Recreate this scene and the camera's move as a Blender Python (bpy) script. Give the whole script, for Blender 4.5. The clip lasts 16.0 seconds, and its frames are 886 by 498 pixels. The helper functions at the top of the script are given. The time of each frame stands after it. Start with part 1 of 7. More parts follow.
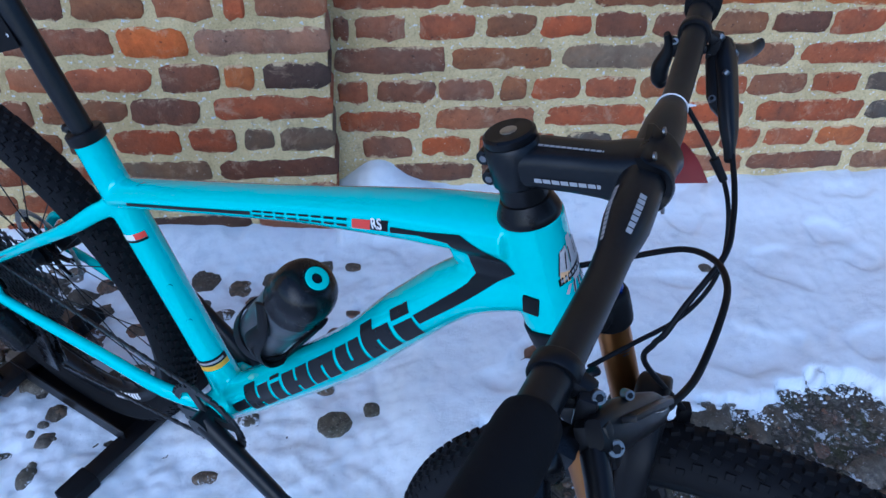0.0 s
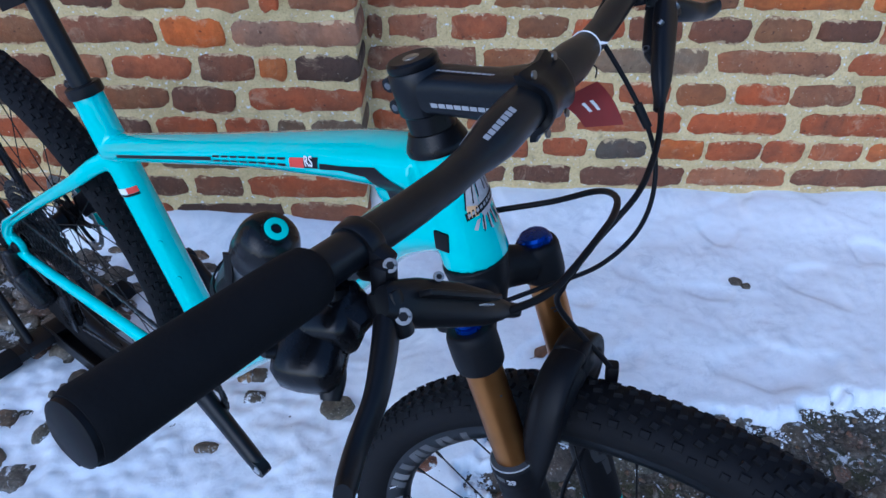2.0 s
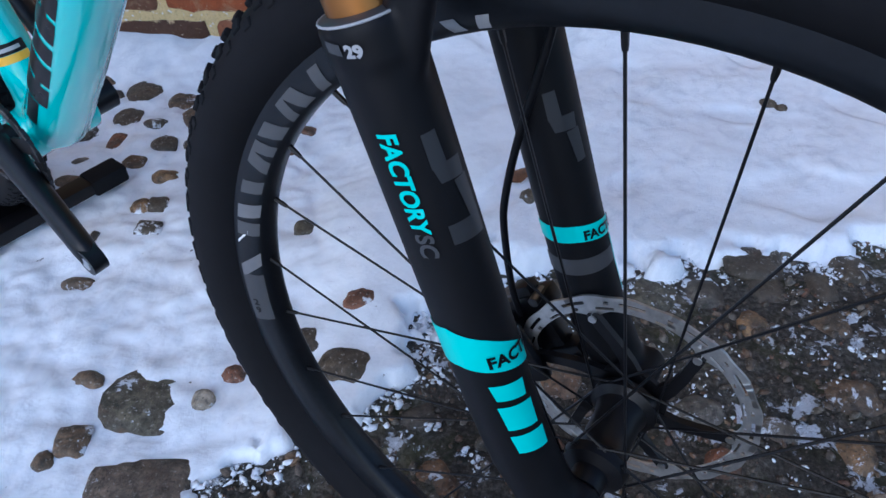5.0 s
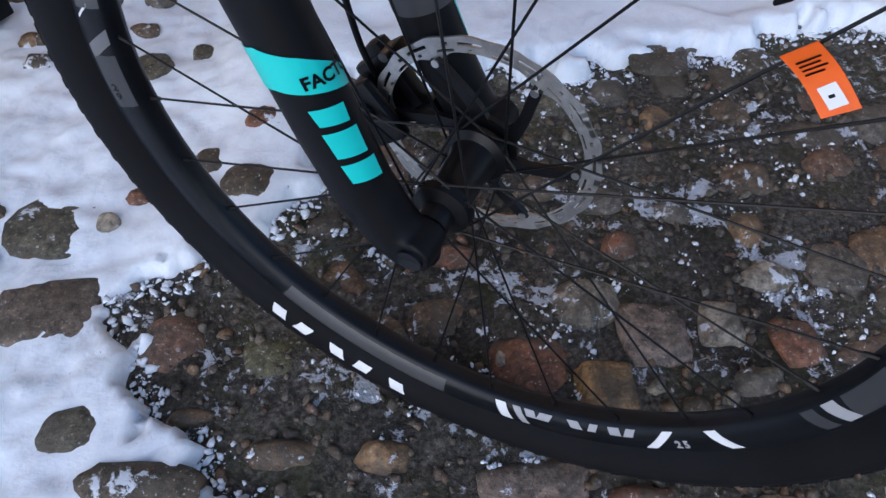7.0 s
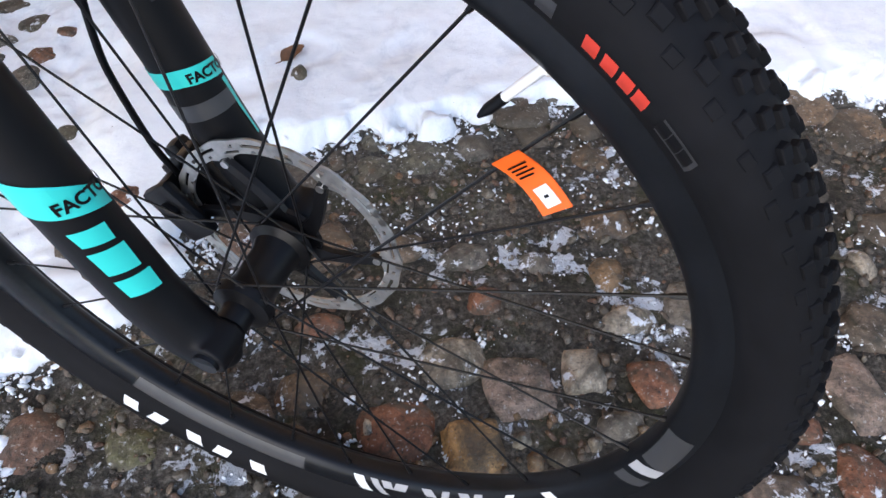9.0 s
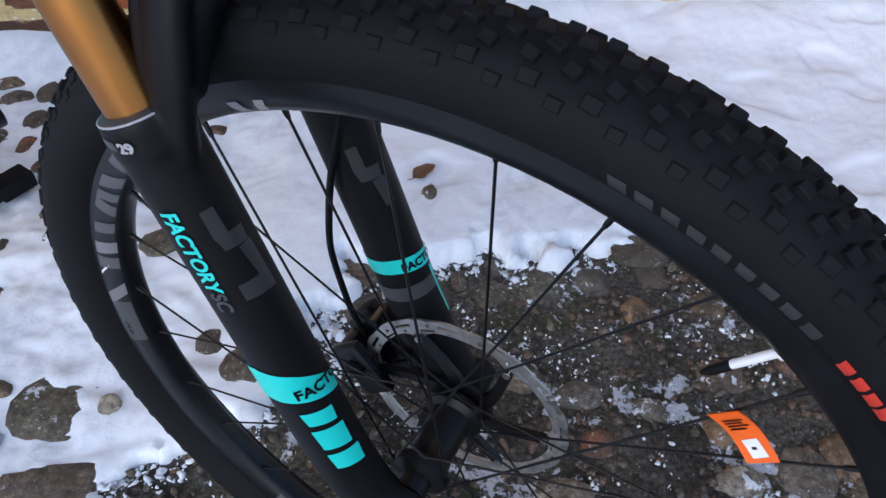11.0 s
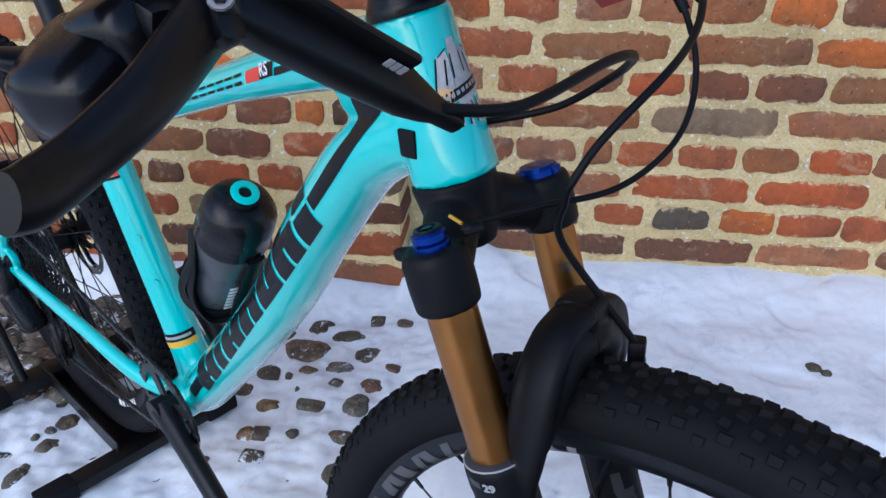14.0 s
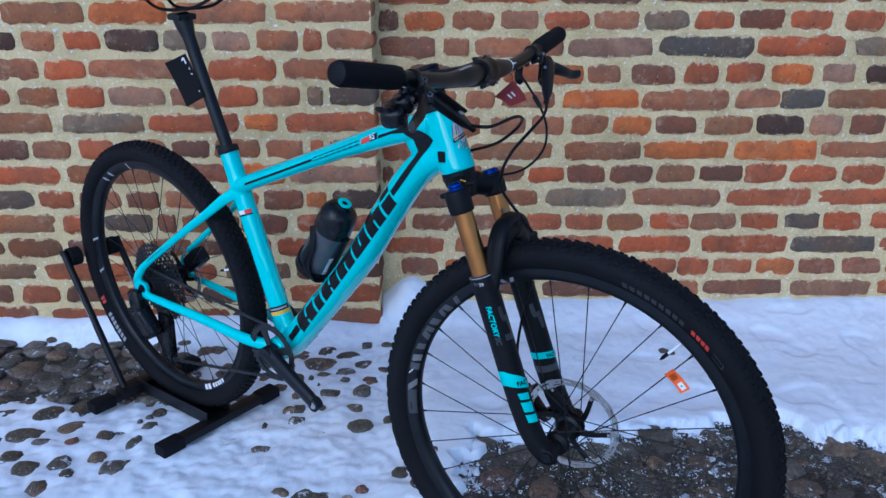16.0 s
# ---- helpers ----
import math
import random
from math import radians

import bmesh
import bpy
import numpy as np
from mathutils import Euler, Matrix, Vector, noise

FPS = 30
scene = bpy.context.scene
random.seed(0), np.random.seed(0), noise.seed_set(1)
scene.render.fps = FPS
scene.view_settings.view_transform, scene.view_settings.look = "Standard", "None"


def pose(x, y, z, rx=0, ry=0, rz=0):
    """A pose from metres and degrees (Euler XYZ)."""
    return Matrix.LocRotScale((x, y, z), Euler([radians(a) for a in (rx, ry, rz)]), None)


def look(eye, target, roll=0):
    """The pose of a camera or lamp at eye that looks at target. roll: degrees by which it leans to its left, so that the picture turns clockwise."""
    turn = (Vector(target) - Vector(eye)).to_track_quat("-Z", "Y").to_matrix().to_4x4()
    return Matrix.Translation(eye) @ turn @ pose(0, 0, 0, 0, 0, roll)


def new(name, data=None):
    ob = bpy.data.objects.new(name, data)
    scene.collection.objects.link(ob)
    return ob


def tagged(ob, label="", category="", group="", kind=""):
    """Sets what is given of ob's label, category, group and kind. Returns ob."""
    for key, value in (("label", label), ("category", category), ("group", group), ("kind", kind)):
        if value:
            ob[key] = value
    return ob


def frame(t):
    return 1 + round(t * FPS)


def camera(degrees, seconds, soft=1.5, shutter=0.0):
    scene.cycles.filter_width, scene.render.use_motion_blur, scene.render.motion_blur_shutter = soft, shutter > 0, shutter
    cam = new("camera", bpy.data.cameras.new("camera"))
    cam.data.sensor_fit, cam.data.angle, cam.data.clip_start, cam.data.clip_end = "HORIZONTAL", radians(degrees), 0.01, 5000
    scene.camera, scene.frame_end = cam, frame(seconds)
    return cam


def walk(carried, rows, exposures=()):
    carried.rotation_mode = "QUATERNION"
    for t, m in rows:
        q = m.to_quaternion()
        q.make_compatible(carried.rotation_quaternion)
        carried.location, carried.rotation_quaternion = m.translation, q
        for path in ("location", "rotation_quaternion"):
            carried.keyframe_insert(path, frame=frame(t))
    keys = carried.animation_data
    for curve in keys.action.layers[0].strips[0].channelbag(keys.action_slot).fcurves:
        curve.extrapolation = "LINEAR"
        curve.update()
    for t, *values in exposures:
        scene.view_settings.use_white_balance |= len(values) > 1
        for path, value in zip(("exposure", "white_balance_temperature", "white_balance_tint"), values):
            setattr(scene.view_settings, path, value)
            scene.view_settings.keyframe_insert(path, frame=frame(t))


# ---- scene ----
import itertools

cam = camera(60.70, 16.0)
PATH = [
    (0, pose(0.1326, 0.1244, 1.2863, 48.559, -1.773, -5.493)),
    (0.5, pose(0.2117, 0.1032, 1.2709, 48.914, -1.573, -0.919)),
    (1, pose(0.2258, 0.1041, 1.2545, 48.513, -1.158, 1.291)),
    (1.5, pose(0.2353, 0.1025, 1.2451, 48.219, -0.399, 0.849)),
    (2, pose(0.2678, 0.0615, 1.2332, 50.719, -0.341, 1.057)),
    (2.5, pose(0.3166, 0.0280, 1.1292, 53.519, -1.072, 3.008)),
    (3, pose(0.3676, 0.1365, 1.0044, 54.608, 1.114, 6.370)),
    (3.5, pose(0.3557, 0.1886, 0.9058, 52.725, -0.143, 3.160)),
    (6, pose(0.3885, 0.1403, 0.7859, 43.180, 0.177, 0.786)),
    (6.5, pose(0.4056, 0.1270, 0.7689, 40.097, 0.164, -0.565)),
    (7, pose(0.4464, 0.1034, 0.7528, 37.197, 0.598, -3.062)),
    (7.5, pose(0.4947, 0.0918, 0.7437, 35.741, 0.438, -6.445)),
    (8, pose(0.5504, 0.0966, 0.7514, 36.643, -0.011, -9.730)),
    (10.5, pose(0.5068, 0.1493, 0.8478, 43.794, -0.683, -5.018)),
    (11, pose(0.4626, 0.1586, 0.8732, 44.873, -0.561, -1.797)),
    (11.5, pose(0.4133, 0.1703, 0.9038, 47.339, -0.225, 2.348)),
    (12, pose(0.3761, 0.1768, 0.9258, 49.729, -0.880, 5.350)),
    (12.5, pose(0.3645, 0.1723, 0.9560, 53.121, -0.585, 6.600)),
    (13, pose(0.3537, 0.1557, 0.9843, 55.901, -0.483, 7.681)),
    (13.5, pose(0.3459, 0.1406, 1.0035, 58.640, -0.501, 7.721)),
    (14, pose(0.3360, 0.1074, 1.0215, 60.198, -0.020, 6.874)),
    (14.5, pose(0.3348, -0.0408, 1.0556, 63.590, -0.031, 6.417)),
    (15, pose(0.3425, -0.2611, 1.1043, 67.714, 0.029, 6.117)),
    (15.5, pose(0.2954, -0.4673, 1.1074, 69.238, -0.094, 2.084)),
    (16, pose(0.2624, -0.6922, 1.1165, 70.573, 0.107, -0.030)),
]
EXPOSURES = [(0.0, 0.25, 4560, 9), (0.5, 0.41, 4560, 9), (1.0, 0.46, 4610, 9), (1.5, 0.5, 4760, 10), (2.0, 0.34, 4760, 10), (2.5, 0.30, 4850, 11), (3.5, 0.4, 5260, 11), (6.0, 0.4, 5210, 12), (6.5, 0.41, 5310, 12), (7.0, 0.44, 5710, 13), (7.5, 1.04, 6300, 12), (8.0, 1.38, 6550, 12), (10.5, 0.61, 5840, 13), (11.5, 0.58, 5840, 12), (12.5, 0.39, 5610, 12), (13.0, 0.36, 5510, 12), (13.5, 0.4, 5510, 12), (14.5, 0.56, 5560, 12), (15.0, 0.36, 5290, 11), (15.5, 0.25, 4900, 11), (16.0, 0.17, 4690, 11)]
walk(cam, PATH, EXPOSURES)

# ---- light ----
world = bpy.data.worlds.new("world")
scene.world = world
world.use_nodes = True
wn = world.node_tree.nodes
sky = wn.new("ShaderNodeTexSky")
sky.sky_type = "NISHITA"
sky.sun_disc = False
sky.sun_elevation = radians(32)
sky.sun_rotation = radians(205)
sky.air_density, sky.dust_density, sky.ozone_density = 1.0, 1.0, 1.0
wn["Background"].inputs["Strength"].default_value = 0.15
world.node_tree.links.new(sky.outputs["Color"], wn["Background"].inputs["Color"])
sun = new("sun", bpy.data.lights.new("sun", "SUN"))
sun.data.energy, sun.data.angle, sun.data.color = 0.55, radians(50), (1.0, 0.95, 0.9)
sun.matrix_world = look((-1.5, -3.0, 2.6), (0, 0, 0))


# ---- materials ----
def material(name, base, rough=0.6, metal=0.0, spec=0.5, coat=0.0):
    m = bpy.data.materials.new(name)
    m.use_nodes = True
    b = m.node_tree.nodes["Principled BSDF"]
    b.inputs["Base Color"].default_value = (*base, 1)
    b.inputs["Roughness"].default_value = rough
    b.inputs["Metallic"].default_value = metal
    b.inputs["Specular IOR Level"].default_value = spec
    b.inputs["Coat Weight"].default_value = coat
    b.inputs["Coat Roughness"].default_value = 0.06
    return m


def nd(m, kind, **inputs):
    n = m.node_tree.nodes.new(kind)
    for key, value in inputs.items():
        n.inputs[key.replace("_", " ")].default_value = value
    return n


def link(m, a, b):
    m.node_tree.links.new(a, b)


def coords(m, which="Object"):
    return nd(m, "ShaderNodeTexCoord").outputs[which]


def noise_tex(m, scale, detail=5.0, rough=0.6, vec=None, distort=0.0):
    n = nd(m, "ShaderNodeTexNoise", Scale=scale, Detail=detail, Roughness=rough, Distortion=distort)
    link(m, vec if vec is not None else coords(m), n.inputs["Vector"])
    return n.outputs["Fac"]


def ramp(m, fac, stops):
    r = nd(m, "ShaderNodeValToRGB")
    e = r.color_ramp.elements
    while len(e) < len(stops):
        e.new(0.5)
    for el, (p, c) in zip(e, stops):
        el.position = p
        el.color = (*c, 1) if len(c) == 3 else c
    link(m, fac, r.inputs["Fac"])
    return r.outputs["Color"]


def mix(m, fac, a, b, mode="MIX"):
    n = m.node_tree.nodes.new("ShaderNodeMix")
    n.data_type, n.blend_type = "RGBA", mode
    if isinstance(fac, float):
        n.inputs[0].default_value = fac
    else:
        link(m, fac, n.inputs[0])
    for socket, v in ((n.inputs[6], a), (n.inputs[7], b)):
        if isinstance(v, tuple):
            socket.default_value = (*v, 1)
        else:
            link(m, v, socket)
    return n.outputs[2]


def to_base(m, colour):
    link(m, colour, m.node_tree.nodes["Principled BSDF"].inputs["Base Color"])


def to_rough(m, fac, lo, hi):
    r = nd(m, "ShaderNodeMapRange", To_Min=lo, To_Max=hi)
    link(m, fac, r.inputs["Value"])
    link(m, r.outputs["Result"], m.node_tree.nodes["Principled BSDF"].inputs["Roughness"])


def bump(m, height, strength=0.3, distance=0.002):
    b = nd(m, "ShaderNodeBump", Strength=strength, Distance=distance)
    link(m, height, b.inputs["Height"])
    link(m, b.outputs["Normal"], m.node_tree.nodes["Principled BSDF"].inputs["Normal"])


def worn(name, base, rough, metal=0.0, spec=0.5, coat=0.0, vary=0.25, scale=60.0, bumps=0.0):
    """A plain surface with fine mottling, smudged gloss and, where asked, a little relief."""
    m = material(name, base, rough, metal, spec, coat)
    fine = noise_tex(m, scale)
    broad = noise_tex(m, scale / 9.0, 3.0)
    dark = tuple(c * (1 - vary) for c in base)
    light = tuple(min(1.0, c * (1 + vary)) for c in base)
    to_base(m, ramp(m, mix(m, 0.5, fine, broad), [(0.35, dark), (0.65, light)]))
    to_rough(m, fine, max(0.02, rough - 0.09), min(1.0, rough + 0.09))
    if bumps:
        bump(m, fine, bumps, 0.001)
    return m


CELESTE = worn("celeste_paint", (0.022, 0.60, 0.575), 0.22, coat=1.0, vary=0.04, scale=20)
BLACK_GLOSS = worn("black_decal", (0.0045, 0.0045, 0.0055), 0.3, spec=0.22, vary=0.2)
BLACK_SATIN = worn("black_satin_paint", (0.0045, 0.0045, 0.0055), 0.38, spec=0.26, vary=0.2, scale=90)
BLACK_MATT = worn("black_matt_paint", (0.0045, 0.0045, 0.0056), 0.5, spec=0.17, vary=0.2, scale=90)
CARBON = worn("carbon_weave", (0.006, 0.007, 0.009), 0.36, spec=0.24, coat=0.06, vary=0.35, scale=260)
RUBBER = worn("tyre_rubber", (0.0065, 0.0065, 0.0078), 0.75, spec=0.16, vary=0.35, scale=70, bumps=0.25)
FOAM = worn("grip_foam", (0.0065, 0.0065, 0.0075), 0.85, spec=0.14, vary=0.2, scale=300, bumps=0.3)
GOLD = worn("gold_stanchion", (0.40, 0.175, 0.052), 0.33, metal=1.0, vary=0.08, scale=40)
DISC_STEEL = worn("rubbed_disc_steel", (0.52, 0.515, 0.50), 0.46, metal=1.0, vary=0.25, scale=160)
STEEL = worn("brushed_steel", (0.55, 0.54, 0.52), 0.33, metal=1.0, vary=0.12, scale=120)
DARK_STEEL = worn("dark_steel", (0.19, 0.19, 0.19), 0.36, metal=1.0, vary=0.3, scale=120)
SPROCKET = worn("black_steel", (0.050, 0.050, 0.052), 0.40, metal=0.8, vary=0.35, scale=120)
BLUE_ANO = worn("blue_anodised", (0.004, 0.035, 0.27), 0.28, metal=0.75, vary=0.15)
RIM_MID = worn("rim_silver_decal", (0.15, 0.15, 0.155), 0.35, vary=0.15)
# grey of the rim's printed blocks, and of its painted gloss reflection
RIM_GREY = worn("rim_grey_decal_and_sheen", (0.068, 0.068, 0.070), 0.35, vary=0.1)
GREY_DECAL = worn("grey_decal", (0.042, 0.043, 0.046), 0.4, vary=0.1)
TYRE_GREY = worn("tyre_grey_print", (0.038, 0.038, 0.042), 0.5, vary=0.15)
HOOK_GREY = worn("faint_grey_decal", (0.026, 0.027, 0.030), 0.4, vary=0.1)
CREST = worn("crest_silver", (0.50, 0.475, 0.47), 0.4, vary=0.25, scale=160)
PALE_YELLOW = worn("pale_yellow_decal", (0.68, 0.42, 0.20), 0.4, vary=0.15)
SILVER_DECAL = worn("silver_decal", (0.36, 0.36, 0.37), 0.4, vary=0.1)
WHITE_DECAL = worn("white_decal", (0.78, 0.78, 0.78), 0.4, vary=0.04)
CELESTE_DECAL = worn("celeste_decal", (0.03, 0.62, 0.56), 0.4, vary=0.04)
RED_DECAL = worn("red_decal", (0.62, 0.05, 0.03), 0.4, vary=0.08)
GREEN_DECAL = worn("green_decal", (0.02, 0.28, 0.09), 0.4, vary=0.08)
YELLOW_DECAL = worn("yellow_decal", (0.75, 0.42, 0.03), 0.4, vary=0.08)
ORANGE_CARD = worn("orange_card", (0.85, 0.13, 0.01), 0.5, vary=0.06)
RED_CARD = worn("maroon_card", (0.20, 0.018, 0.016), 0.5, vary=0.1)
BLACK_CARD = worn("black_card", (0.006, 0.006, 0.007), 0.75, spec=0.15, vary=0.2)
CLEAR_GREY = worn("smoked_bottle", (0.055, 0.062, 0.070), 0.3, vary=0.2, scale=30)
BLACK_CAP = worn("glossy_black_plastic", (0.005, 0.005, 0.006), 0.26, spec=0.3, vary=0.2)
ALLOY = worn("silver_alloy", (0.6, 0.6, 0.6), 0.3, metal=1.0, vary=0.1)


def brick_material():
    m = material("fired_brick", (0.3, 0.12, 0.08), 0.85, spec=0.25)
    info = nd(m, "ShaderNodeObjectInfo")
    geo = nd(m, "ShaderNodeNewGeometry").outputs["Position"]
    tone = ramp(m, info.outputs["Random"], [(0.0, (0.066, 0.052, 0.047)), (0.10, (0.11, 0.075, 0.062)), (0.22, (0.16, 0.095, 0.072)), (0.36, (0.22, 0.122, 0.085)), (0.50, (0.26, 0.115, 0.070)), (0.64, (0.29, 0.112, 0.058)), (0.78, (0.35, 0.125, 0.053)), (0.88, (0.41, 0.145, 0.052)), (0.95, (0.30, 0.16, 0.10)), (1.0, (0.21, 0.155, 0.11))])
    own = mix(m, info.outputs["Alpha"], info.outputs["Color"], mix(m, 1.0, tone, info.outputs["Color"], "MULTIPLY"))
    grain = noise_tex(m, 55.0, 8.0, 0.7, geo)
    patch = noise_tex(m, 9.0, 5.0, 0.6, geo, 0.7)
    warm = noise_tex(m, 5.0, 4.0, 0.6, geo, 0.5)
    c = mix(m, ramp(m, warm, [(0.42, (0, 0, 0)), (0.62, (0.6, 0.6, 0.6))]), own, mix(m, 1.0, own, (1.45, 1.0, 0.68), "MULTIPLY"))
    c = mix(m, ramp(m, patch, [(0.46, (0, 0, 0)), (0.68, (0.8, 0.8, 0.8))]), c, mix(m, 0.60, c, (0.10, 0.062, 0.050)))
    c = mix(m, ramp(m, grain, [(0.3, (0.6, 0.6, 0.6)), (0.6, (0.2, 0.2, 0.2)), (0.75, (0, 0, 0))]), mix(m, 1.0, c, (1.25, 1.2, 1.17), "MULTIPLY"), mix(m, 1.0, c, (0.6, 0.56, 0.54), "MULTIPLY"))
    bloom = noise_tex(m, 13.0, 9.0, 0.75, geo, 0.5)
    c = mix(m, ramp(m, bloom, [(0.56, (0, 0, 0)), (0.74, (0.65, 0.65, 0.65))]), c, (0.50, 0.40, 0.30))
    # lime that slopped over the long edges of a brick
    own_place = nd(m, "ShaderNodeSeparateXYZ")
    link(m, coords(m), own_place.inputs["Vector"])
    size = nd(m, "ShaderNodeMath")
    size.operation = "ABSOLUTE"
    link(m, own_place.outputs["Z"], size.inputs[0])
    rim = nd(m, "ShaderNodeMapRange", From_Min=0.016, From_Max=0.033, To_Min=-0.09, To_Max=0.17)
    link(m, size.outputs[0], rim.inputs["Value"])
    smear = noise_tex(m, 34.0, 7.0, 0.72, geo, 0.5)
    both = nd(m, "ShaderNodeMath")
    both.operation = "ADD"
    link(m, smear, both.inputs[0])
    link(m, rim.outputs["Result"], both.inputs[1])
    c = mix(m, ramp(m, both.outputs[0], [(0.61, (0, 0, 0)), (0.69, (0.75, 0.75, 0.75))]), c, (0.66, 0.55, 0.37))
    specks = noise_tex(m, 140.0, 4.0, 0.6, geo)
    c = mix(m, ramp(m, specks, [(0.69, (0, 0, 0)), (0.73, (0.85, 0.85, 0.85))]), c, (0.74, 0.71, 0.66))
    pits = noise_tex(m, 85.0, 4.0, 0.6, geo)
    c = mix(m, ramp(m, pits, [(0.29, (0.75, 0.75, 0.75)), (0.36, (0, 0, 0))]), c, (0.05, 0.032, 0.028))
    c = mix(m, 1.0, c, (1.13, 1.01, 0.84), "MULTIPLY")
    to_base(m, c)
    bump(m, mix(m, 0.5, grain, mix(m, 0.5, bloom, pits)), 1.0, 0.011)
    return m


def mortar_material():
    m = material("lime_mortar", (0.5, 0.42, 0.3), 0.92, spec=0.15)
    geo = nd(m, "ShaderNodeNewGeometry").outputs["Position"]
    grain = noise_tex(m, 190.0, 6.0, 0.7, geo)
    broad = noise_tex(m, 7.0, 5.0, 0.6, geo)
    c = ramp(m, broad, [(0.3, (0.62, 0.475, 0.225)), (0.7, (0.88, 0.70, 0.365))])
    c = mix(m, ramp(m, grain, [(0.3, (1, 1, 1)), (0.5, (0, 0, 0))]), c, mix(m, 1.0, c, (0.66, 0.62, 0.58), "MULTIPLY"))
    dirt = noise_tex(m, 22.0, 6.0, 0.7, geo, 0.4)
    c = mix(m, ramp(m, dirt, [(0.56, (0, 0, 0)), (0.72, (0.7, 0.7, 0.7))]), c, (0.40, 0.275, 0.140))
    flecks = noise_tex(m, 90.0, 5.0, 0.65, geo)
    c = mix(m, ramp(m, flecks, [(0.60, (0, 0, 0)), (0.65, (1, 1, 1))]), c, (0.86, 0.85, 0.83))
    to_base(m, c)
    bump(m, mix(m, 0.45, grain, mix(m, 0.5, flecks, dirt)), 0.9, 0.011)
    return m


def powder(m, pos, lo, hi):
    """A mask of fine snow powder, gathered in drifts: lo and hi are its thinnest and thickest share."""
    fine = noise_tex(m, 40.0, 10.0, 0.74, pos, 0.5)
    drift = noise_tex(m, 9.0, 6.0, 0.65, pos, 0.8)
    lift = nd(m, "ShaderNodeMapRange", From_Min=0.35, From_Max=0.68, To_Min=lo, To_Max=hi)
    link(m, drift, lift.inputs["Value"])
    both = nd(m, "ShaderNodeMath")
    both.operation = "ADD"
    link(m, fine, both.inputs[0])
    link(m, lift.outputs["Result"], both.inputs[1])
    return ramp(m, both.outputs[0], [(0.625, (0, 0, 0)), (0.655, (0.95, 0.95, 0.95))]), fine


def stone_material():
    m = material("field_stone", (0.2, 0.17, 0.14), 0.75, spec=0.4)
    info = nd(m, "ShaderNodeObjectInfo")
    geo = nd(m, "ShaderNodeNewGeometry")
    pos = geo.outputs["Position"]
    pick = nd(m, "ShaderNodeMath")
    pick.operation = "ADD"
    link(m, info.outputs["Random"], pick.inputs[0])
    link(m, geo.outputs["Random Per Island"], pick.inputs[1])
    wrap = nd(m, "ShaderNodeMath")
    wrap.operation = "FRACT"
    link(m, pick.outputs[0], wrap.inputs[0])
    tone = ramp(m, wrap.outputs[0], [(0.0, (0.05, 0.046, 0.041)), (0.2, (0.082, 0.068, 0.055)), (0.4, (0.11, 0.084, 0.062)), (0.55, (0.12, 0.066, 0.046)), (0.68, (0.155, 0.10, 0.056)), (0.8, (0.075, 0.071, 0.067)), (0.92, (0.17, 0.155, 0.13)), (1.0, (0.085, 0.07, 0.062))])
    tone = mix(m, info.outputs["Alpha"], info.outputs["Color"], mix(m, 1.0, tone, info.outputs["Color"], "MULTIPLY"))
    grain = noise_tex(m, 70.0, 8.0, 0.7, pos)
    broad = noise_tex(m, 18.0, 6.0, 0.7, pos, 0.8)
    c = mix(m, ramp(m, grain, [(0.32, (1, 1, 1)), (0.62, (0, 0, 0))]), mix(m, 1.0, tone, (2.05, 1.9, 1.68), "MULTIPLY"), mix(m, 1.0, tone, (0.35, 0.35, 0.35), "MULTIPLY"))
    c = mix(m, ramp(m, broad, [(0.5, (0, 0, 0)), (0.66, (0.85, 0.85, 0.85))]), c, (0.030, 0.030, 0.020))
    rust = noise_tex(m, 27.0, 5.0, 0.6, pos, 0.5)
    c = mix(m, ramp(m, rust, [(0.58, (0, 0, 0)), (0.70, (0.6, 0.6, 0.6))]), c, (0.13, 0.062, 0.03))
    fleck = noise_tex(m, 190.0, 4.0, 0.6, pos)
    c = mix(m, ramp(m, fleck, [(0.60, (0, 0, 0)), (0.66, (0.7, 0.7, 0.7))]), c, (0.48, 0.45, 0.40))
    c = mix(m, ramp(m, fleck, [(0.34, (0.7, 0.7, 0.7)), (0.40, (0, 0, 0))]), c, (0.025, 0.021, 0.017))
    dirt = noise_tex(m, 12.0, 8.0, 0.75, pos, 1.2)
    c = mix(m, ramp(m, dirt, [(0.44, (0, 0, 0)), (0.60, (0.85, 0.85, 0.85))]), c, mix(m, grain, (0.030, 0.024, 0.017), (0.15, 0.125, 0.092)))
    frost, fine = powder(m, pos, -0.13, 0.14)
    c = mix(m, frost, c, (0.72, 0.75, 0.79))
    to_base(m, c)
    to_rough(m, broad, 0.32, 0.8)
    bump(m, mix(m, 0.5, grain, mix(m, 0.5, broad, fine)), 0.9, 0.008)
    return m


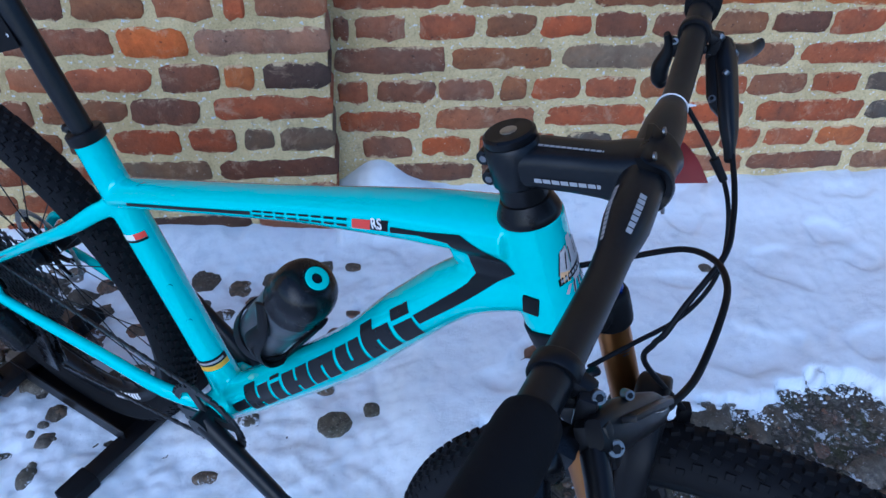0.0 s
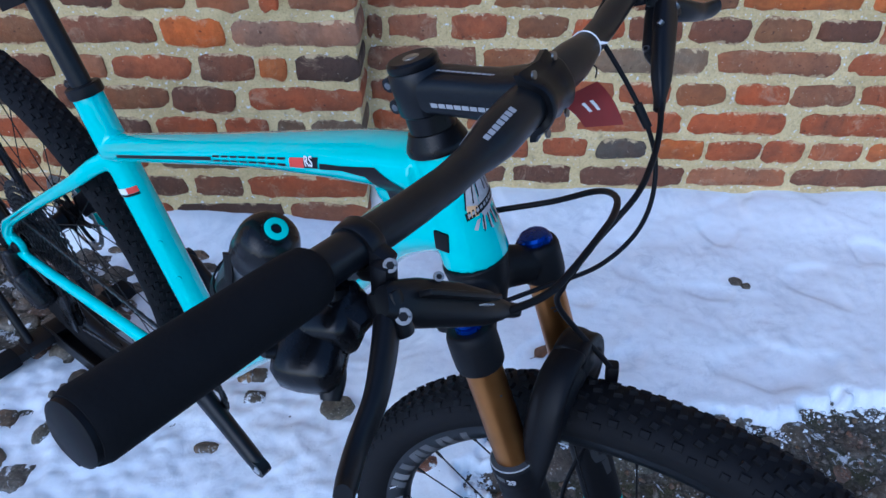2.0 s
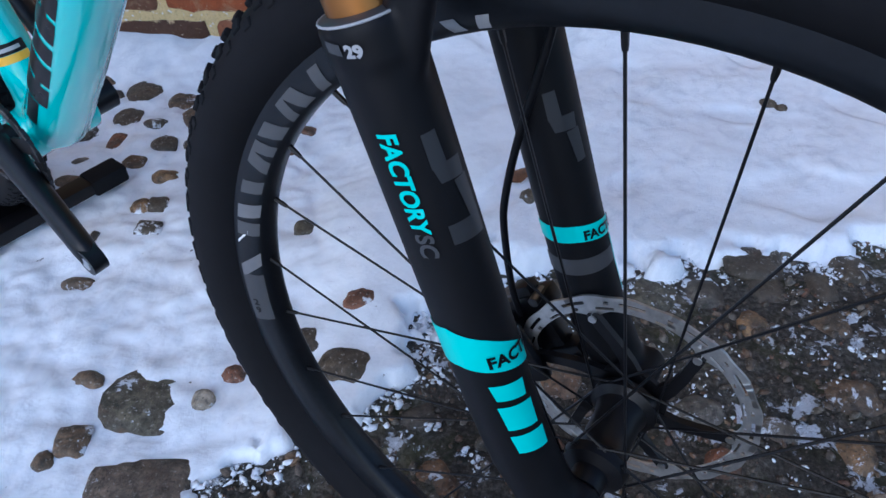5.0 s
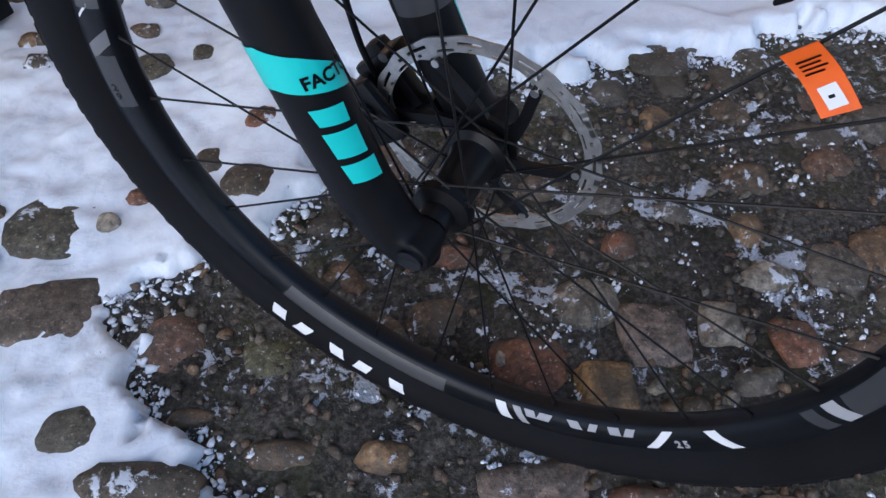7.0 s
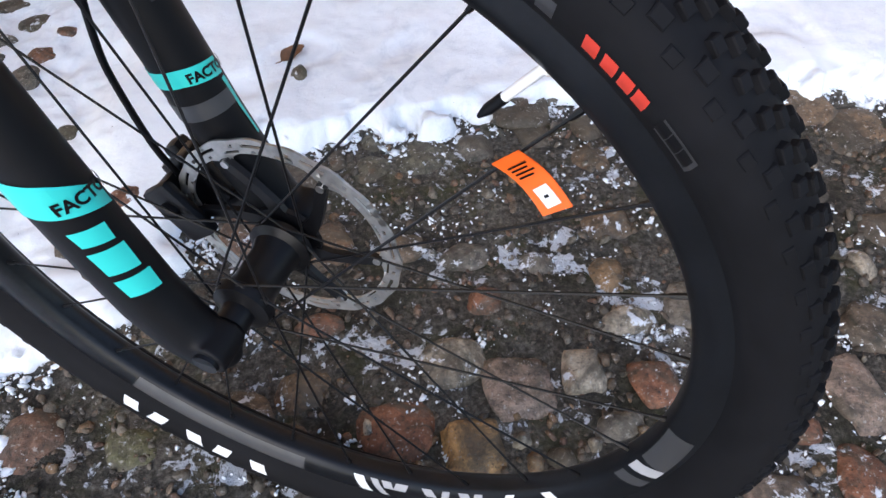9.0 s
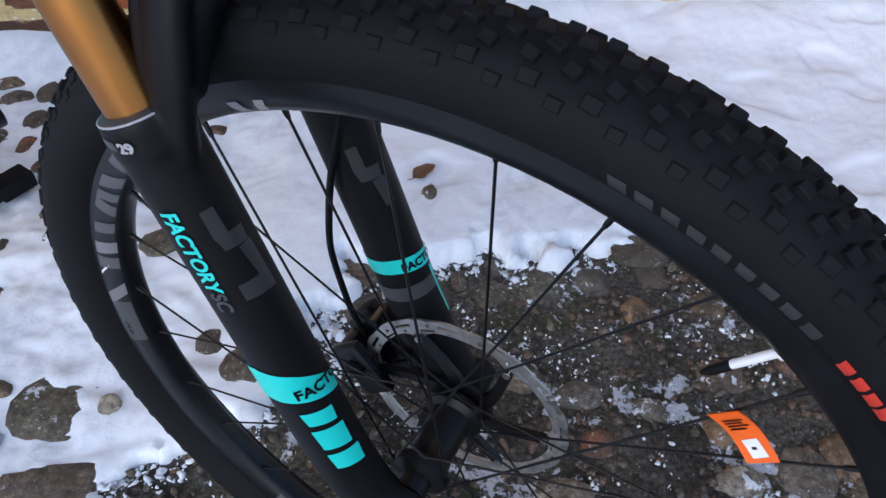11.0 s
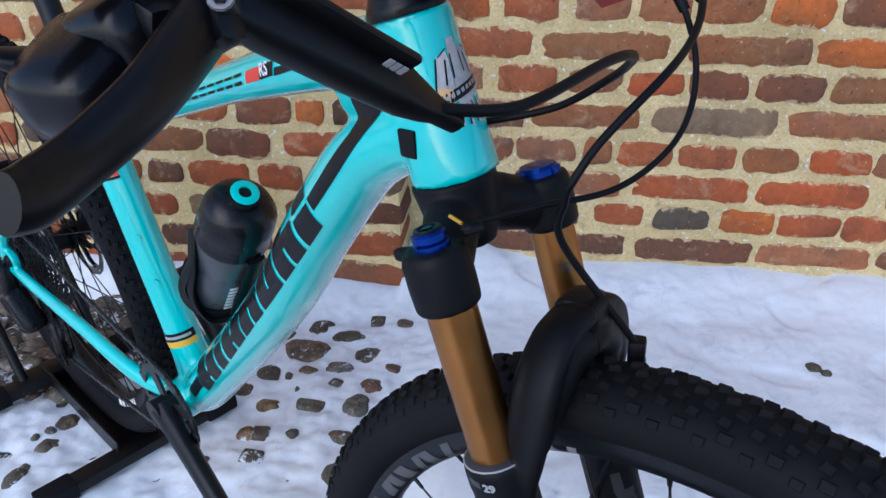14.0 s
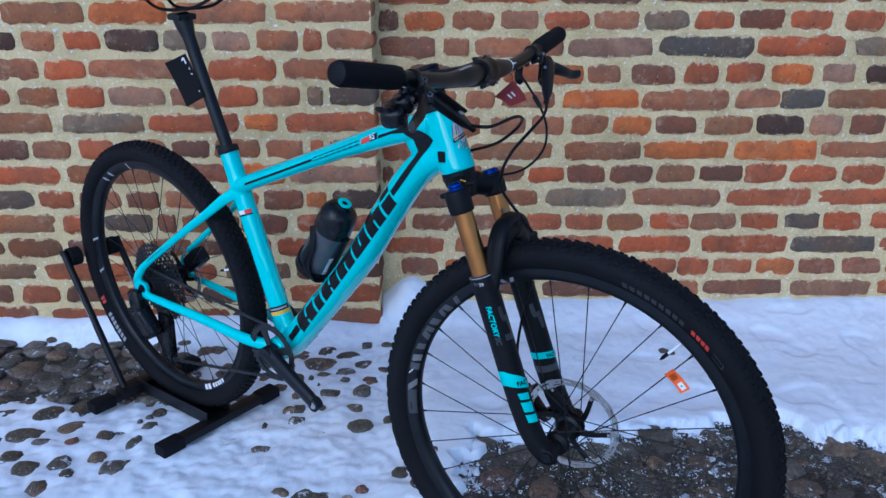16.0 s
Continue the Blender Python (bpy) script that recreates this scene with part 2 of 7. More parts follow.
def soil_material():
    m = material("dirt_and_moss", (0.05, 0.045, 0.035), 0.9, spec=0.3)
    pos = nd(m, "ShaderNodeNewGeometry").outputs["Position"]
    a = noise_tex(m, 130.0, 8.0, 0.75, pos)
    b = noise_tex(m, 11.0, 6.0, 0.65, pos, 0.4)
    c = ramp(m, a, [(0.30, (0.013, 0.012, 0.010)), (0.47, (0.070, 0.062, 0.050)), (0.60, (0.17, 0.153, 0.128)), (0.74, (0.40, 0.37, 0.32))])
    c = mix(m, ramp(m, b, [(0.5, (0, 0, 0)), (0.66, (0.8, 0.8, 0.8))]), c, mix(m, a, (0.024, 0.027, 0.010), (0.105, 0.105, 0.042)))
    reach = noise_tex(m, 5.0, 6.0, 0.65, pos, 0.6)
    c = mix(m, 1.0, c, ramp(m, reach, [(0.34, (0.42, 0.40, 0.37)), (0.52, (0.95, 0.95, 0.93)), (0.68, (1.5, 1.47, 1.42))]), "MULTIPLY")
    frost, fine = powder(m, pos, -0.10, 0.19)
    c = mix(m, frost, c, (0.72, 0.75, 0.79))
    to_base(m, c)
    to_rough(m, b, 0.45, 0.95)
    bump(m, mix(m, 0.5, a, fine), 1.0, 0.012)
    return m


def snow_material():
    m = material("trodden_snow", (0.86, 0.88, 0.91), 0.6, spec=0.3)
    pos = nd(m, "ShaderNodeNewGeometry").outputs["Position"]
    a = noise_tex(m, 160.0, 6.0, 0.7, pos)
    b = noise_tex(m, 18.0, 6.0, 0.65, pos, 0.3)
    slush = noise_tex(m, 9.0, 7.0, 0.7, pos, 0.5)
    c = mix(m, b, (0.85, 0.89, 0.93), (0.92, 0.95, 0.97))
    c = mix(m, ramp(m, slush, [(0.52, (0, 0, 0)), (0.74, (0.5, 0.5, 0.5))]), c, (0.66, 0.71, 0.765))
    trodden = noise_tex(m, 2.1, 4.0, 0.6, pos, 0.4)
    steps = noise_tex(m, 14.0, 6.0, 0.7, pos, 0.9)
    both = nd(m, "ShaderNodeMath")
    both.operation = "MULTIPLY"
    link(m, ramp(m, trodden, [(0.46, (0, 0, 0)), (0.58, (1, 1, 1))]), both.inputs[0])
    link(m, ramp(m, steps, [(0.50, (0, 0, 0)), (0.66, (0.45, 0.45, 0.45))]), both.inputs[1])
    c = mix(m, both.outputs[0], c, (0.54, 0.59, 0.655))
    grit = noise_tex(m, 120.0, 5.0, 0.6, pos)
    c = mix(m, ramp(m, grit, [(0.715, (0, 0, 0)), (0.75, (0.7, 0.7, 0.7))]), c, (0.16, 0.14, 0.12))
    to_base(m, c)
    bump(m, mix(m, 0.6, a, b), 0.42, 0.006)
    return m


BRICK, MORTAR, STONE, SOIL, SNOW = brick_material(), mortar_material(), stone_material(), soil_material(), snow_material()
LEAF = worn("dead_leaf", (0.14, 0.065, 0.03), 0.7, vary=0.5, scale=80)


# ---- building blocks ----
def finish(bm, name, mat, sharp=38.0, smooth=True):
    bmesh.ops.recalc_face_normals(bm, faces=bm.faces[:])
    me = bpy.data.meshes.new(name)
    bm.to_mesh(me)
    bm.free()
    if smooth:
        me.polygons.foreach_set("use_smooth", [True] * len(me.polygons))
        me.set_sharp_from_angle(angle=radians(sharp))
    for q in mat if isinstance(mat, (list, tuple)) else [mat]:
        me.materials.append(q)
    return me


def part(name, bm, mat, parent, label="", sharp=38.0, m=None):
    me = bm if isinstance(bm, bpy.types.Mesh) else finish(bm, name, mat, sharp)
    ob = new(name, me)
    ob.parent = parent
    if m is not None:
        ob.matrix_basis = m
    return tagged(ob, label=label)


def basis(d):
    d = Vector(d).normalized()
    side = d.cross(Vector((0, 0, 1)))
    if side.length < 1e-4:
        side = Vector((1, 0, 0))
    side.normalize()
    return d, side, side.cross(d)


def loft(bm, rings, cap=True, closed=False):
    """Skins a list of rings that have equally many points."""
    vs = [[bm.verts.new(p) for p in r] for r in rings]
    n = len(vs[0])
    last = len(vs) if closed else len(vs) - 1
    for i in range(last):
        a, b = vs[i], vs[(i + 1) % len(vs)]
        for j in range(n):
            bm.faces.new((a[j], a[(j + 1) % n], b[(j + 1) % n], b[j]))
    if cap and not closed:
        bm.faces.new(vs[0][::-1])
        bm.faces.new(vs[-1])
    return vs


def tube(bm, pts, radii, seg=14, cap=True, flat=None):
    """A tube along a line of points; radii: one, or one a point; flat: (across, up) factors of its section."""
    pts = [Vector(p) for p in pts]
    if not isinstance(radii, (list, tuple)):
        radii = [radii] * len(pts)
    rings, side = [], None
    for i, p in enumerate(pts):
        d = (pts[min(i + 1, len(pts) - 1)] - pts[max(i - 1, 0)]).normalized()
        if side is None:
            side = basis(d)[1]
        side = (side - d * side.dot(d)).normalized()
        up = side.cross(d)
        r = radii[i]
        fa, fu = flat if flat else (1, 1)
        rings.append([p + (side * math.cos(a) * fa + up * math.sin(a) * fu) * r for a in (2 * math.pi * k / seg for k in range(seg))])
    loft(bm, rings, cap)


def spline(pts, n=8):
    """A Catmull-Rom line through the points."""
    pts = [Vector(p) for p in pts]
    out = []
    for i in range(len(pts) - 1):
        a, b = pts[max(i - 1, 0)], pts[i]
        c, d = pts[i + 1], pts[min(i + 2, len(pts) - 1)]
        for k in range(n):
            t = k / n
            out.append(0.5 * ((2 * b) + (c - a) * t + (2 * a - 5 * b + 4 * c - d) * t * t + (3 * b - a - 3 * c + d) * t ** 3))
    return out + [pts[-1]]


def ramp_list(values, n):
    """Values spread evenly over n places, with straight lines between."""
    out = []
    for i in range(n):
        f = i / (n - 1) * (len(values) - 1)
        k = min(int(f), len(values) - 2)
        out.append(values[k] * (1 - f + k) + values[k + 1] * (f - k))
    return out


def lathe(bm, profile, seg=48, m=None, closed=True):
    """Turns a profile of (radius, along) about the y axis."""
    rings = []
    for k in range(seg):
        a = 2 * math.pi * k / seg
        rings.append([Vector((r * math.cos(a), y, r * math.sin(a))) for r, y in profile])
    if m is not None:
        rings = [[m @ p for p in r] for r in rings]
    vs = [[bm.verts.new(p) for p in r] for r in rings]
    n = len(profile)
    for i in range(seg):
        a, b = vs[i], vs[(i + 1) % seg]
        for j in range(n if closed else n - 1):
            bm.faces.new((a[j], a[(j + 1) % n], b[(j + 1) % n], b[j]))
    if not closed:
        for j in (0, n - 1):
            if profile[j][0] > 1e-5:
                bm.faces.new([v[j] for v in vs])


def rod(bm, a, b, r, seg=14, r2=None):
    tube(bm, [a, b], [r, r if r2 is None else r2], seg)


def block(bm, m, size, bevel=0.002, seg=1):
    """A box of that size at the pose m, with rounded edges."""
    tmp = bmesh.new()
    bmesh.ops.create_cube(tmp, size=1.0)
    bmesh.ops.scale(tmp, vec=size, verts=tmp.verts[:])
    if bevel:
        bmesh.ops.bevel(tmp, geom=tmp.edges[:], offset=bevel, segments=seg, affect="EDGES", profile=0.6)
    add(bm, tmp, m)


def add(bm, other, m=None):
    """Moves all of another bmesh into bm."""
    seen = {}
    for v in other.verts:
        seen[v] = bm.verts.new(m @ v.co if m is not None else v.co)
    for f in other.faces:
        bm.faces.new([seen[v] for v in f.verts])
    other.free()


def at(origin, x, y):
    """A pose with its x and y axes along those given."""
    x = Vector(x).normalized()
    y = (Vector(y) - x * Vector(y).dot(x)).normalized()
    z = x.cross(y)
    return Matrix.Translation(origin) @ Matrix((x, y, z)).transposed().to_4x4()


def thing(name, label, category, m=None, group=""):
    ob = new(name)
    if m is not None:
        ob.matrix_basis = m
    return tagged(ob, label, category, group)


# ---- ground: soil, snow ----
WALL_R, WALL_L, CORNER_X = 1.765, 1.642, 0.050


def smooth(a, b, x):
    t = min(1.0, max(0.0, (x - a) / (b - a)))
    return t * t * (3 - 2 * t)


def n2(x, y, scale, octaves=3, seed=0.0):
    return noise.fractal((x * scale, y * scale, seed), 0.9, 2.1, octaves)


def along(table, v):
    """Straight lines between the rows (place, value) of a table."""
    for (a, p), (c, r) in zip(table, table[1:]):
        if v < c:
            return p + (r - p) * min(1.0, max(0.0, (v - a) / (c - a)))
    return table[-1][1]


WEST_EDGE = [(0.30, 0.235), (0.378, 0.232), (0.42, 0.221), (0.475, 0.142), (0.50, 0.110), (0.56, 0.065), (0.62, 0.045), (0.645, 0.07), (0.665, 0.135), (0.69, 0.155), (0.735, 0.215), (0.785, 0.275), (0.85, 0.30), (0.95, 0.325), (1.02, 0.34)]
NORTH_EDGE = [(0.0, 0.99), (0.44, 1.0), (0.60, 0.985), (0.74, 1.0), (0.85, 1.05), (1.03, 1.05), (1.20, 1.03), (1.30, 1.0), (1.37, 0.945), (2.0, 0.93)]


def bare(x, y):
    """How far a place lies inside the bare strip of cobbles: 1 bare, 0 under snow."""
    depth = min(along(NORTH_EDGE, x) - y, x - along(WEST_EDGE, y))
    wob = 0.050 * n2(x, y, 6.0, 4, 3.0) + 0.045 * n2(x, y, 24.0, 4, 31.0)
    # towards the bike's wheel the strip breaks up into patches
    wob += smooth(0.42, 0.22, x) * smooth(0.62, 0.75, y) * (0.075 * n2(x, y, 15.0, 4, 17.0) - 0.045)
    # its western rim is ragged, with thin tongues and islands of snow
    wob += smooth(0.36, 0.24, x) * smooth(0.78, 0.66, y) * (0.055 * n2(x, y, 19.0, 4, 67.0) + 0.030 * n2(x, y, 48.0, 3, 77.0) - 0.012)
    return smooth(-0.032, 0.032, depth + wob)


def snow_height(x, y):
    b = bare(x, y)
    thick = 0.03 + 0.012 * n2(x, y, 2.2, 3, 9.0)
    # west of the bike the snow is thin, and the stones stand out of it
    thin = smooth(0.22, 0.02, x - 0.12 * n2(x, y, 3.0, 2, 5.0)) * smooth(1.63, 1.50, y)
    h = thick * (1 - thin) + thin * (0.0065 + 0.008 * n2(x, y, 5.0, 4, 1.0) + 0.006 * n2(x, y, 17.0, 4, 41.0))
    scoured = smooth(-0.42, -0.62, x + 0.1 * n2(x, y, 4.0, 2, 7.0)) * smooth(1.12, 1.25, y) * smooth(1.60, 1.52, y)
    h -= 0.022 * scoured
    h += 0.004 * n2(x, y, 7.0, 3, 20.0)
    h += (0.0010 + 0.0030 * thin) * n2(x, y, 26.0, 4, 2.0) + (0.0010 + 0.0016 * thin) * n2(x, y, 62.0, 3, 4.0)
    # shallow trodden dents
    h -= 0.007 * smooth(0.16, 0.44, n2(x, y, 6.5, 2, 55.0)) * (1 - 0.5 * thin)
    wall = WALL_L if x < CORNER_X else WALL_R
    if x >= CORNER_X:
        h += 0.034 * smooth(0.22, 0.0, wall - y)
        h += 0.085 * math.exp(-((x - 0.15) / 0.09) ** 2) * smooth(0.20, 0.02, wall - y)
    else:
        h += 0.028 * smooth(0.16, 0.0, wall - y) * smooth(0.02, -0.2, x)
    return h * (1 - b) - 0.045 * b


def sheet(name, xs, ys, height, mat):
    verts = [(x, y, height(x, y)) for y in ys for x in xs]
    nx = len(xs)
    faces = [(j * nx + i, j * nx + i + 1, (j + 1) * nx + i + 1, (j + 1) * nx + i) for j in range(len(ys) - 1) for i in range(nx - 1)]
    me = bpy.data.meshes.new(name)
    me.from_pydata(verts, [], faces)
    me.polygons.foreach_set("use_smooth", [True] * len(faces))
    me.materials.append(mat)
    return new(name, me)


def spaced(lo, hi, step, far):
    """Even steps from lo to hi, then growing steps out to far on both sides."""
    mid = [lo + step * i for i in range(int(round((hi - lo) / step)) + 1)]
    out, d = [], step
    while d < far:
        d *= 1.6
        out.append(d)
    return [lo - d for d in reversed(out)] + mid + [mid[-1] + d for d in out]


def soil_height(x, y):
    return -0.0060 + 0.0065 * n2(x, y, 25.0, 3, 8.0) + 0.004 * n2(x, y, 9.0, 2, 18.0)


ground = sheet("ground", spaced(-2.0, 2.4, 0.02, 400), spaced(-0.6, 1.9, 0.02, 400), soil_height, SOIL)
tagged(ground, "dark wet soil with moss and frost between cobbles", "ground", kind="structure")
snow = sheet("snow", spaced(-1.5, 2.0, 0.0075, 60), spaced(0.1, 1.80, 0.0075, 60), lambda x, y: snow_height(x, y) if y < 1.9 else -0.1, SNOW)
tagged(snow, "thin trodden blue-white snow lying over the cobbles", "snow", kind="stuff")

# ---- brick walls ----
COURSE, BRICK_H = 0.0818, 0.064


def brick_mesh(rng, w, h, d):
    """A hand-made brick: a ragged front outline, a rounded arris and sides that run back into the wall."""
    bm = bmesh.new()
    nx, nz = max(5, int(w / 0.024)), 4
    loop = [(-w / 2 + w * i / nx, -h / 2) for i in range(nx)] + [(w / 2, -h / 2 + h * i / nz) for i in range(nz)]
    loop += [(w / 2 - w * i / nx, h / 2) for i in range(nx)] + [(-w / 2, h / 2 - h * i / nz) for i in range(nz)]
    seed = rng.uniform(0, 100)
    rings = []
    for inset, y in ((0.0, d), (0.0, 0.0), (0.003, -0.003)):
        ring = []
        for k, (x, z) in enumerate(loop):
            j = noise.noise_vector((x * 28 + seed, z * 28, seed)) * 0.0085 + noise.noise_vector((x * 80 + seed, z * 80, seed)) * 0.0045
            corner = 0.0060 * (abs(x) > w / 2 - 0.002 and abs(z) > h / 2 - 0.002)
            fx, fz = 1 - 2 * (inset + corner) / w, 1 - 2 * (inset + corner) / h
            ring.append((x * fx + j.x, y + j.y * 0.4 * (y <= 0), z * fz + j.z))
        rings.append(ring)
    vs = loft(bm, rings, cap=False)
    mid = [bm.verts.new((x, -0.0055 + rng.uniform(-0.0015, 0.0015), 0)) for x in (-w * 0.3, 0.0, w * 0.3)]
    front = vs[-1]
    for k in range(len(front)):
        a, b = front[k], front[(k + 1) % len(front)]
        cx = (a.co.x + b.co.x) / 2
        i = 0 if cx < -w * 0.15 else 2 if cx > w * 0.15 else 1
        bm.faces.new((a, b, mid[i]))
    # close the seams between the three fans
    for k in range(len(front)):
        a, b, c = front[k - 1], front[k], front[(k + 1) % len(front)]
        side = lambda p, q: 0 if (p.co.x + q.co.x) / 2 < -w * 0.15 else 2 if (p.co.x + q.co.x) / 2 > w * 0.15 else 1
        i, j = side(a, b), side(b, c)
        if i != j:
            bm.faces.new((b, mid[i], mid[j]))
    return finish(bm, "brick", BRICK, 50.0)


brick_rng = random.Random(11)
STRETCHERS = [brick_mesh(brick_rng, 0.283, BRICK_H, 0.03) for i in range(9)]
HEADERS = [brick_mesh(brick_rng, 0.134, BRICK_H, 0.03) for i in range(9)]
QUOINS = [brick_mesh(brick_rng, 0.135, BRICK_H, 0.118) for i in range(5)]
LONG_QUOINS = [brick_mesh(brick_rng, 0.283, BRICK_H, 0.118) for i in range(4)]
# the bond as it stands: by course, each brick's colour and its ends along the wall in millimetres
PLAN_NORTH = {1: "p294:420 w441:562 r580:718 p734:874 g890:1030 r1047:1170 d1186:1328 r1346:1476 r1520:1636",
    0: "p263:347 p364:539 p557:641 w659:926 G947:1244 r1259:1532 g1565:1859",
    -1: "o609:709 p726:828 d866:1003 r1032:1139 r1165:1282 o1310:1440 w1470:1580 D1612:1731",
    -2: "p337:429 p447:625 o646:895 p906:1183 p1203:1349 G1350:1487 b1502:1778",
    -3: "p418:529 p548:657 b678:798 o818:938 d957:1087 b1114:1267 D1286:1438 w1459:1562 d1589:1698",
    -4: "b350:623 b664:914 o923:1202 o1225:1493 p1511:1804",
    -5: "b414:531 r547:665 d678:801 d820:956 b972:1098 d1113:1260 r1265:1400 r1417:1569 r1592:1731",
    -6: "b339:582 g610:879 p904:1193 r1219:1500 r1522:1810",
    -7: "b462:527 r544:662 r678:804 b820:940 r968:1098 p1104:1256 r1273:1404 G1421:1546 r1557:1682 r1714:1850",
    -8: "p301:556 r582:849 r869:1110 r1149:1443 G1460:1747",
    -9: "r421:465 r502:618 G642:770 o796:922 r930:1066 r1077:1180",
    -10: "d427:589 d609:885 p894:1158"}
PLAN_PIER = {1: "b-1174:-1053 b-1040:-796 o-782:-552 p-536:-258 p-234:52",
    0: "D-1136:-1016 p-994:-896 r-866:-760 D-745:-586 g-569:-445 w-424:-314 p-297:-167 r-155:-99 p-79:49",
    -1: "p-1198:-957 r-944:-817 p-803:-458 r-444:-241 p-218:41",
    -2: "r-1193:-1063 b-1038:-909 r-886:-775 w-754:-587 p-572:-444 r-425:-305 p-288:-177 g-151:-104 G-88:47",
    -3: "b-1222:-946 g-917:-661 r-644:-367 o-353:-247 r-224:44",
    -4: "d-1167:-1034 p-1018:-903 r-872:-763 b-745:-603 d-585:-466 b-449:-312 p-292:-170 r-152:-110 p-92:42",
    -5: "r-1241:-947 b-927:-630 o-374:-239 w-222:52",
    -6: "G-1185:-1046 r-1028:-919 p-900:-767 d-749:-642 r-507:-331 d-311:-187 o-173:-111 D-91:52",
    -7: "b-1324:-984 r-963:-849 G-834:-675 b-584:-400 d-388:-243 r-211:52",
    -8: "b-1329:-1174 b-1156:-985 d-964:-856 r-840:-710 b-691:-561 r-443:-299 r-277:-173 g-155:-86 g-73:50",
    -9: "g-455:-242 d-222:48",
    -10: "r-246:44"}
BRICK_TONES = {"r": (0.313, 0.109, 0.053), "o": (0.428, 0.152, 0.048), "p": (0.286, 0.143, 0.085), "b": (0.23, 0.122, 0.068), "d": (0.151, 0.08, 0.057), "D": (0.062, 0.046, 0.041), "g": (0.18, 0.148, 0.112), "G": (0.092, 0.09, 0.085), "w": (0.31, 0.2, 0.15)}


def course(n, plan, x0, x1, first, head, rng):
    """The bricks of one course from x0 to x1: those of the plan, and even ones where it has none."""
    out = []
    for word in plan.get(n, "").split():
        a, e = word[1:].split(":")
        out.append((int(a) / 1000, int(e) / 1000, word[0]))
    spans, at_x = [], x0
    for a, e, c in out:
        if a - at_x > 0.06:
            spans.append((at_x, a - 0.016))
        at_x = e + 0.016
    spans.append((at_x, x1))
    pitch = 0.151 if head else 0.301
    for lo, hi in spans:
        x = lo + (first - lo) % pitch - pitch if not out else lo
        if out and lo == x0:
            x = hi - pitch * math.ceil((hi - lo) / pitch) + 0.016
        while x < hi:
            w = (0.134 if head else 0.283) * rng.uniform(0.9, 1.03)
            a, e = max(x, lo), min(x + w, hi)
            if e - a > 0.035:
                out.append((a, e, ""))
            x += pitch * rng.uniform(0.98, 1.02)
    return out


def lay_bricks(wall, x0, x1, y, top, rows, first, plan, header_even, quoin):
    """Courses of one-brick headers and long stretchers in turn, on the face of a wall."""
    rng = random.Random(int(x0 * 100) + 7)
    far = bmesh.new()
    for n in rows:
        z = top + COURSE * n - BRICK_H / 2 + rng.uniform(-0.0025, 0.0025)
        head = (n % 2 == 0) == header_even
        start = first[n % len(first)] if -11 <= n <= 2 else rng.uniform(0, 0.3)
        for a, e, tone in course(n, plan, x0 + (0.012 if not quoin else 0.0), x1 - (0.008 if quoin else 0.0), start, head, rng):
            last = quoin and e > x1 - 0.06
            e = x1 - 0.008 if last else e
            small = e - a < 0.2
            me = rng.choice(QUOINS if last and small else LONG_QUOINS if last else HEADERS if small else STRETCHERS)
            full = (0.135 if small else 0.283) if last else 0.134 if small else 0.283
            p = Matrix.LocRotScale(((a + e) / 2, y + 0.0005 + rng.uniform(-0.003, 0.0015), z + rng.uniform(-0.002, 0.002)), Euler((rng.uniform(-0.01, 0.01), rng.uniform(-0.016, 0.016), rng.uniform(-0.008, 0.008) * (not last))), ((e - a) / full, 1, rng.uniform(0.88, 1.05)))
            if -12 <= n <= 2 and -1.45 < (a + e) / 2 < 1.95 or last:
                ob = part("brick", me, BRICK, wall, m=p)
                g = rng.uniform(0.87, 1.13) * (0.75 if quoin and n < -7 else 1.0)
                ob.color = tuple(g * c for c in BRICK_TONES[tone]) + (0.0,) if tone else (g, g, g, 1.0)
            else:
                block(far, p, (full, 0.02, BRICK_H), 0.0)
    rest = part("far_bricks", far, BRICK, wall, sharp=30)
    tagged(rest, kind="stuff")


def wall(name, label, x0, x1, y0, y1, z0, z1):
    bm = bmesh.new()
    block(bm, Matrix.Translation(((x0 + x1) / 2, (y0 + y1) / 2, (z0 + z1) / 2)), (x1 - x0, y1 - y0, z1 - z0), 0.0)
    ob = new(name, finish(bm, name, MORTAR))
    return tagged(ob, label, "wall", kind="structure")


wall_north = wall("wall_north", "old red brick wall with wide pale mortar joints", CORNER_X, 5.0, WALL_R, 2.3, -0.3, 3.4)
wall_pier = wall("wall_pier", "projecting stretch of the old red brick wall", -5.0, CORNER_X, WALL_L, 2.3, -0.3, 3.4)


# ---- cobbles ----
def stone_mesh(rng, flatness=0.6, square=0.85):
    bm = bmesh.new()
    bmesh.ops.create_icosphere(bm, subdivisions=3, radius=1.0)
    seed = rng.uniform(0, 200)
    for v in bm.verts:
        p = v.co.copy()
        f = 1 + 0.20 * noise.noise(p * 0.9 + Vector((seed, 0, 0))) + 0.15 * noise.noise(p * 2.0 + Vector((0, seed, 0))) + 0.05 * noise.noise(p * 5 + Vector((0, 0, seed)))
        sx = math.copysign(abs(p.x) ** square, p.x)
        sy = math.copysign(abs(p.y) ** square, p.y)
        v.co = Vector((sx * f, sy * f, p.z * f * flatness))
    return finish(bm, "stone", STONE, 80.0)


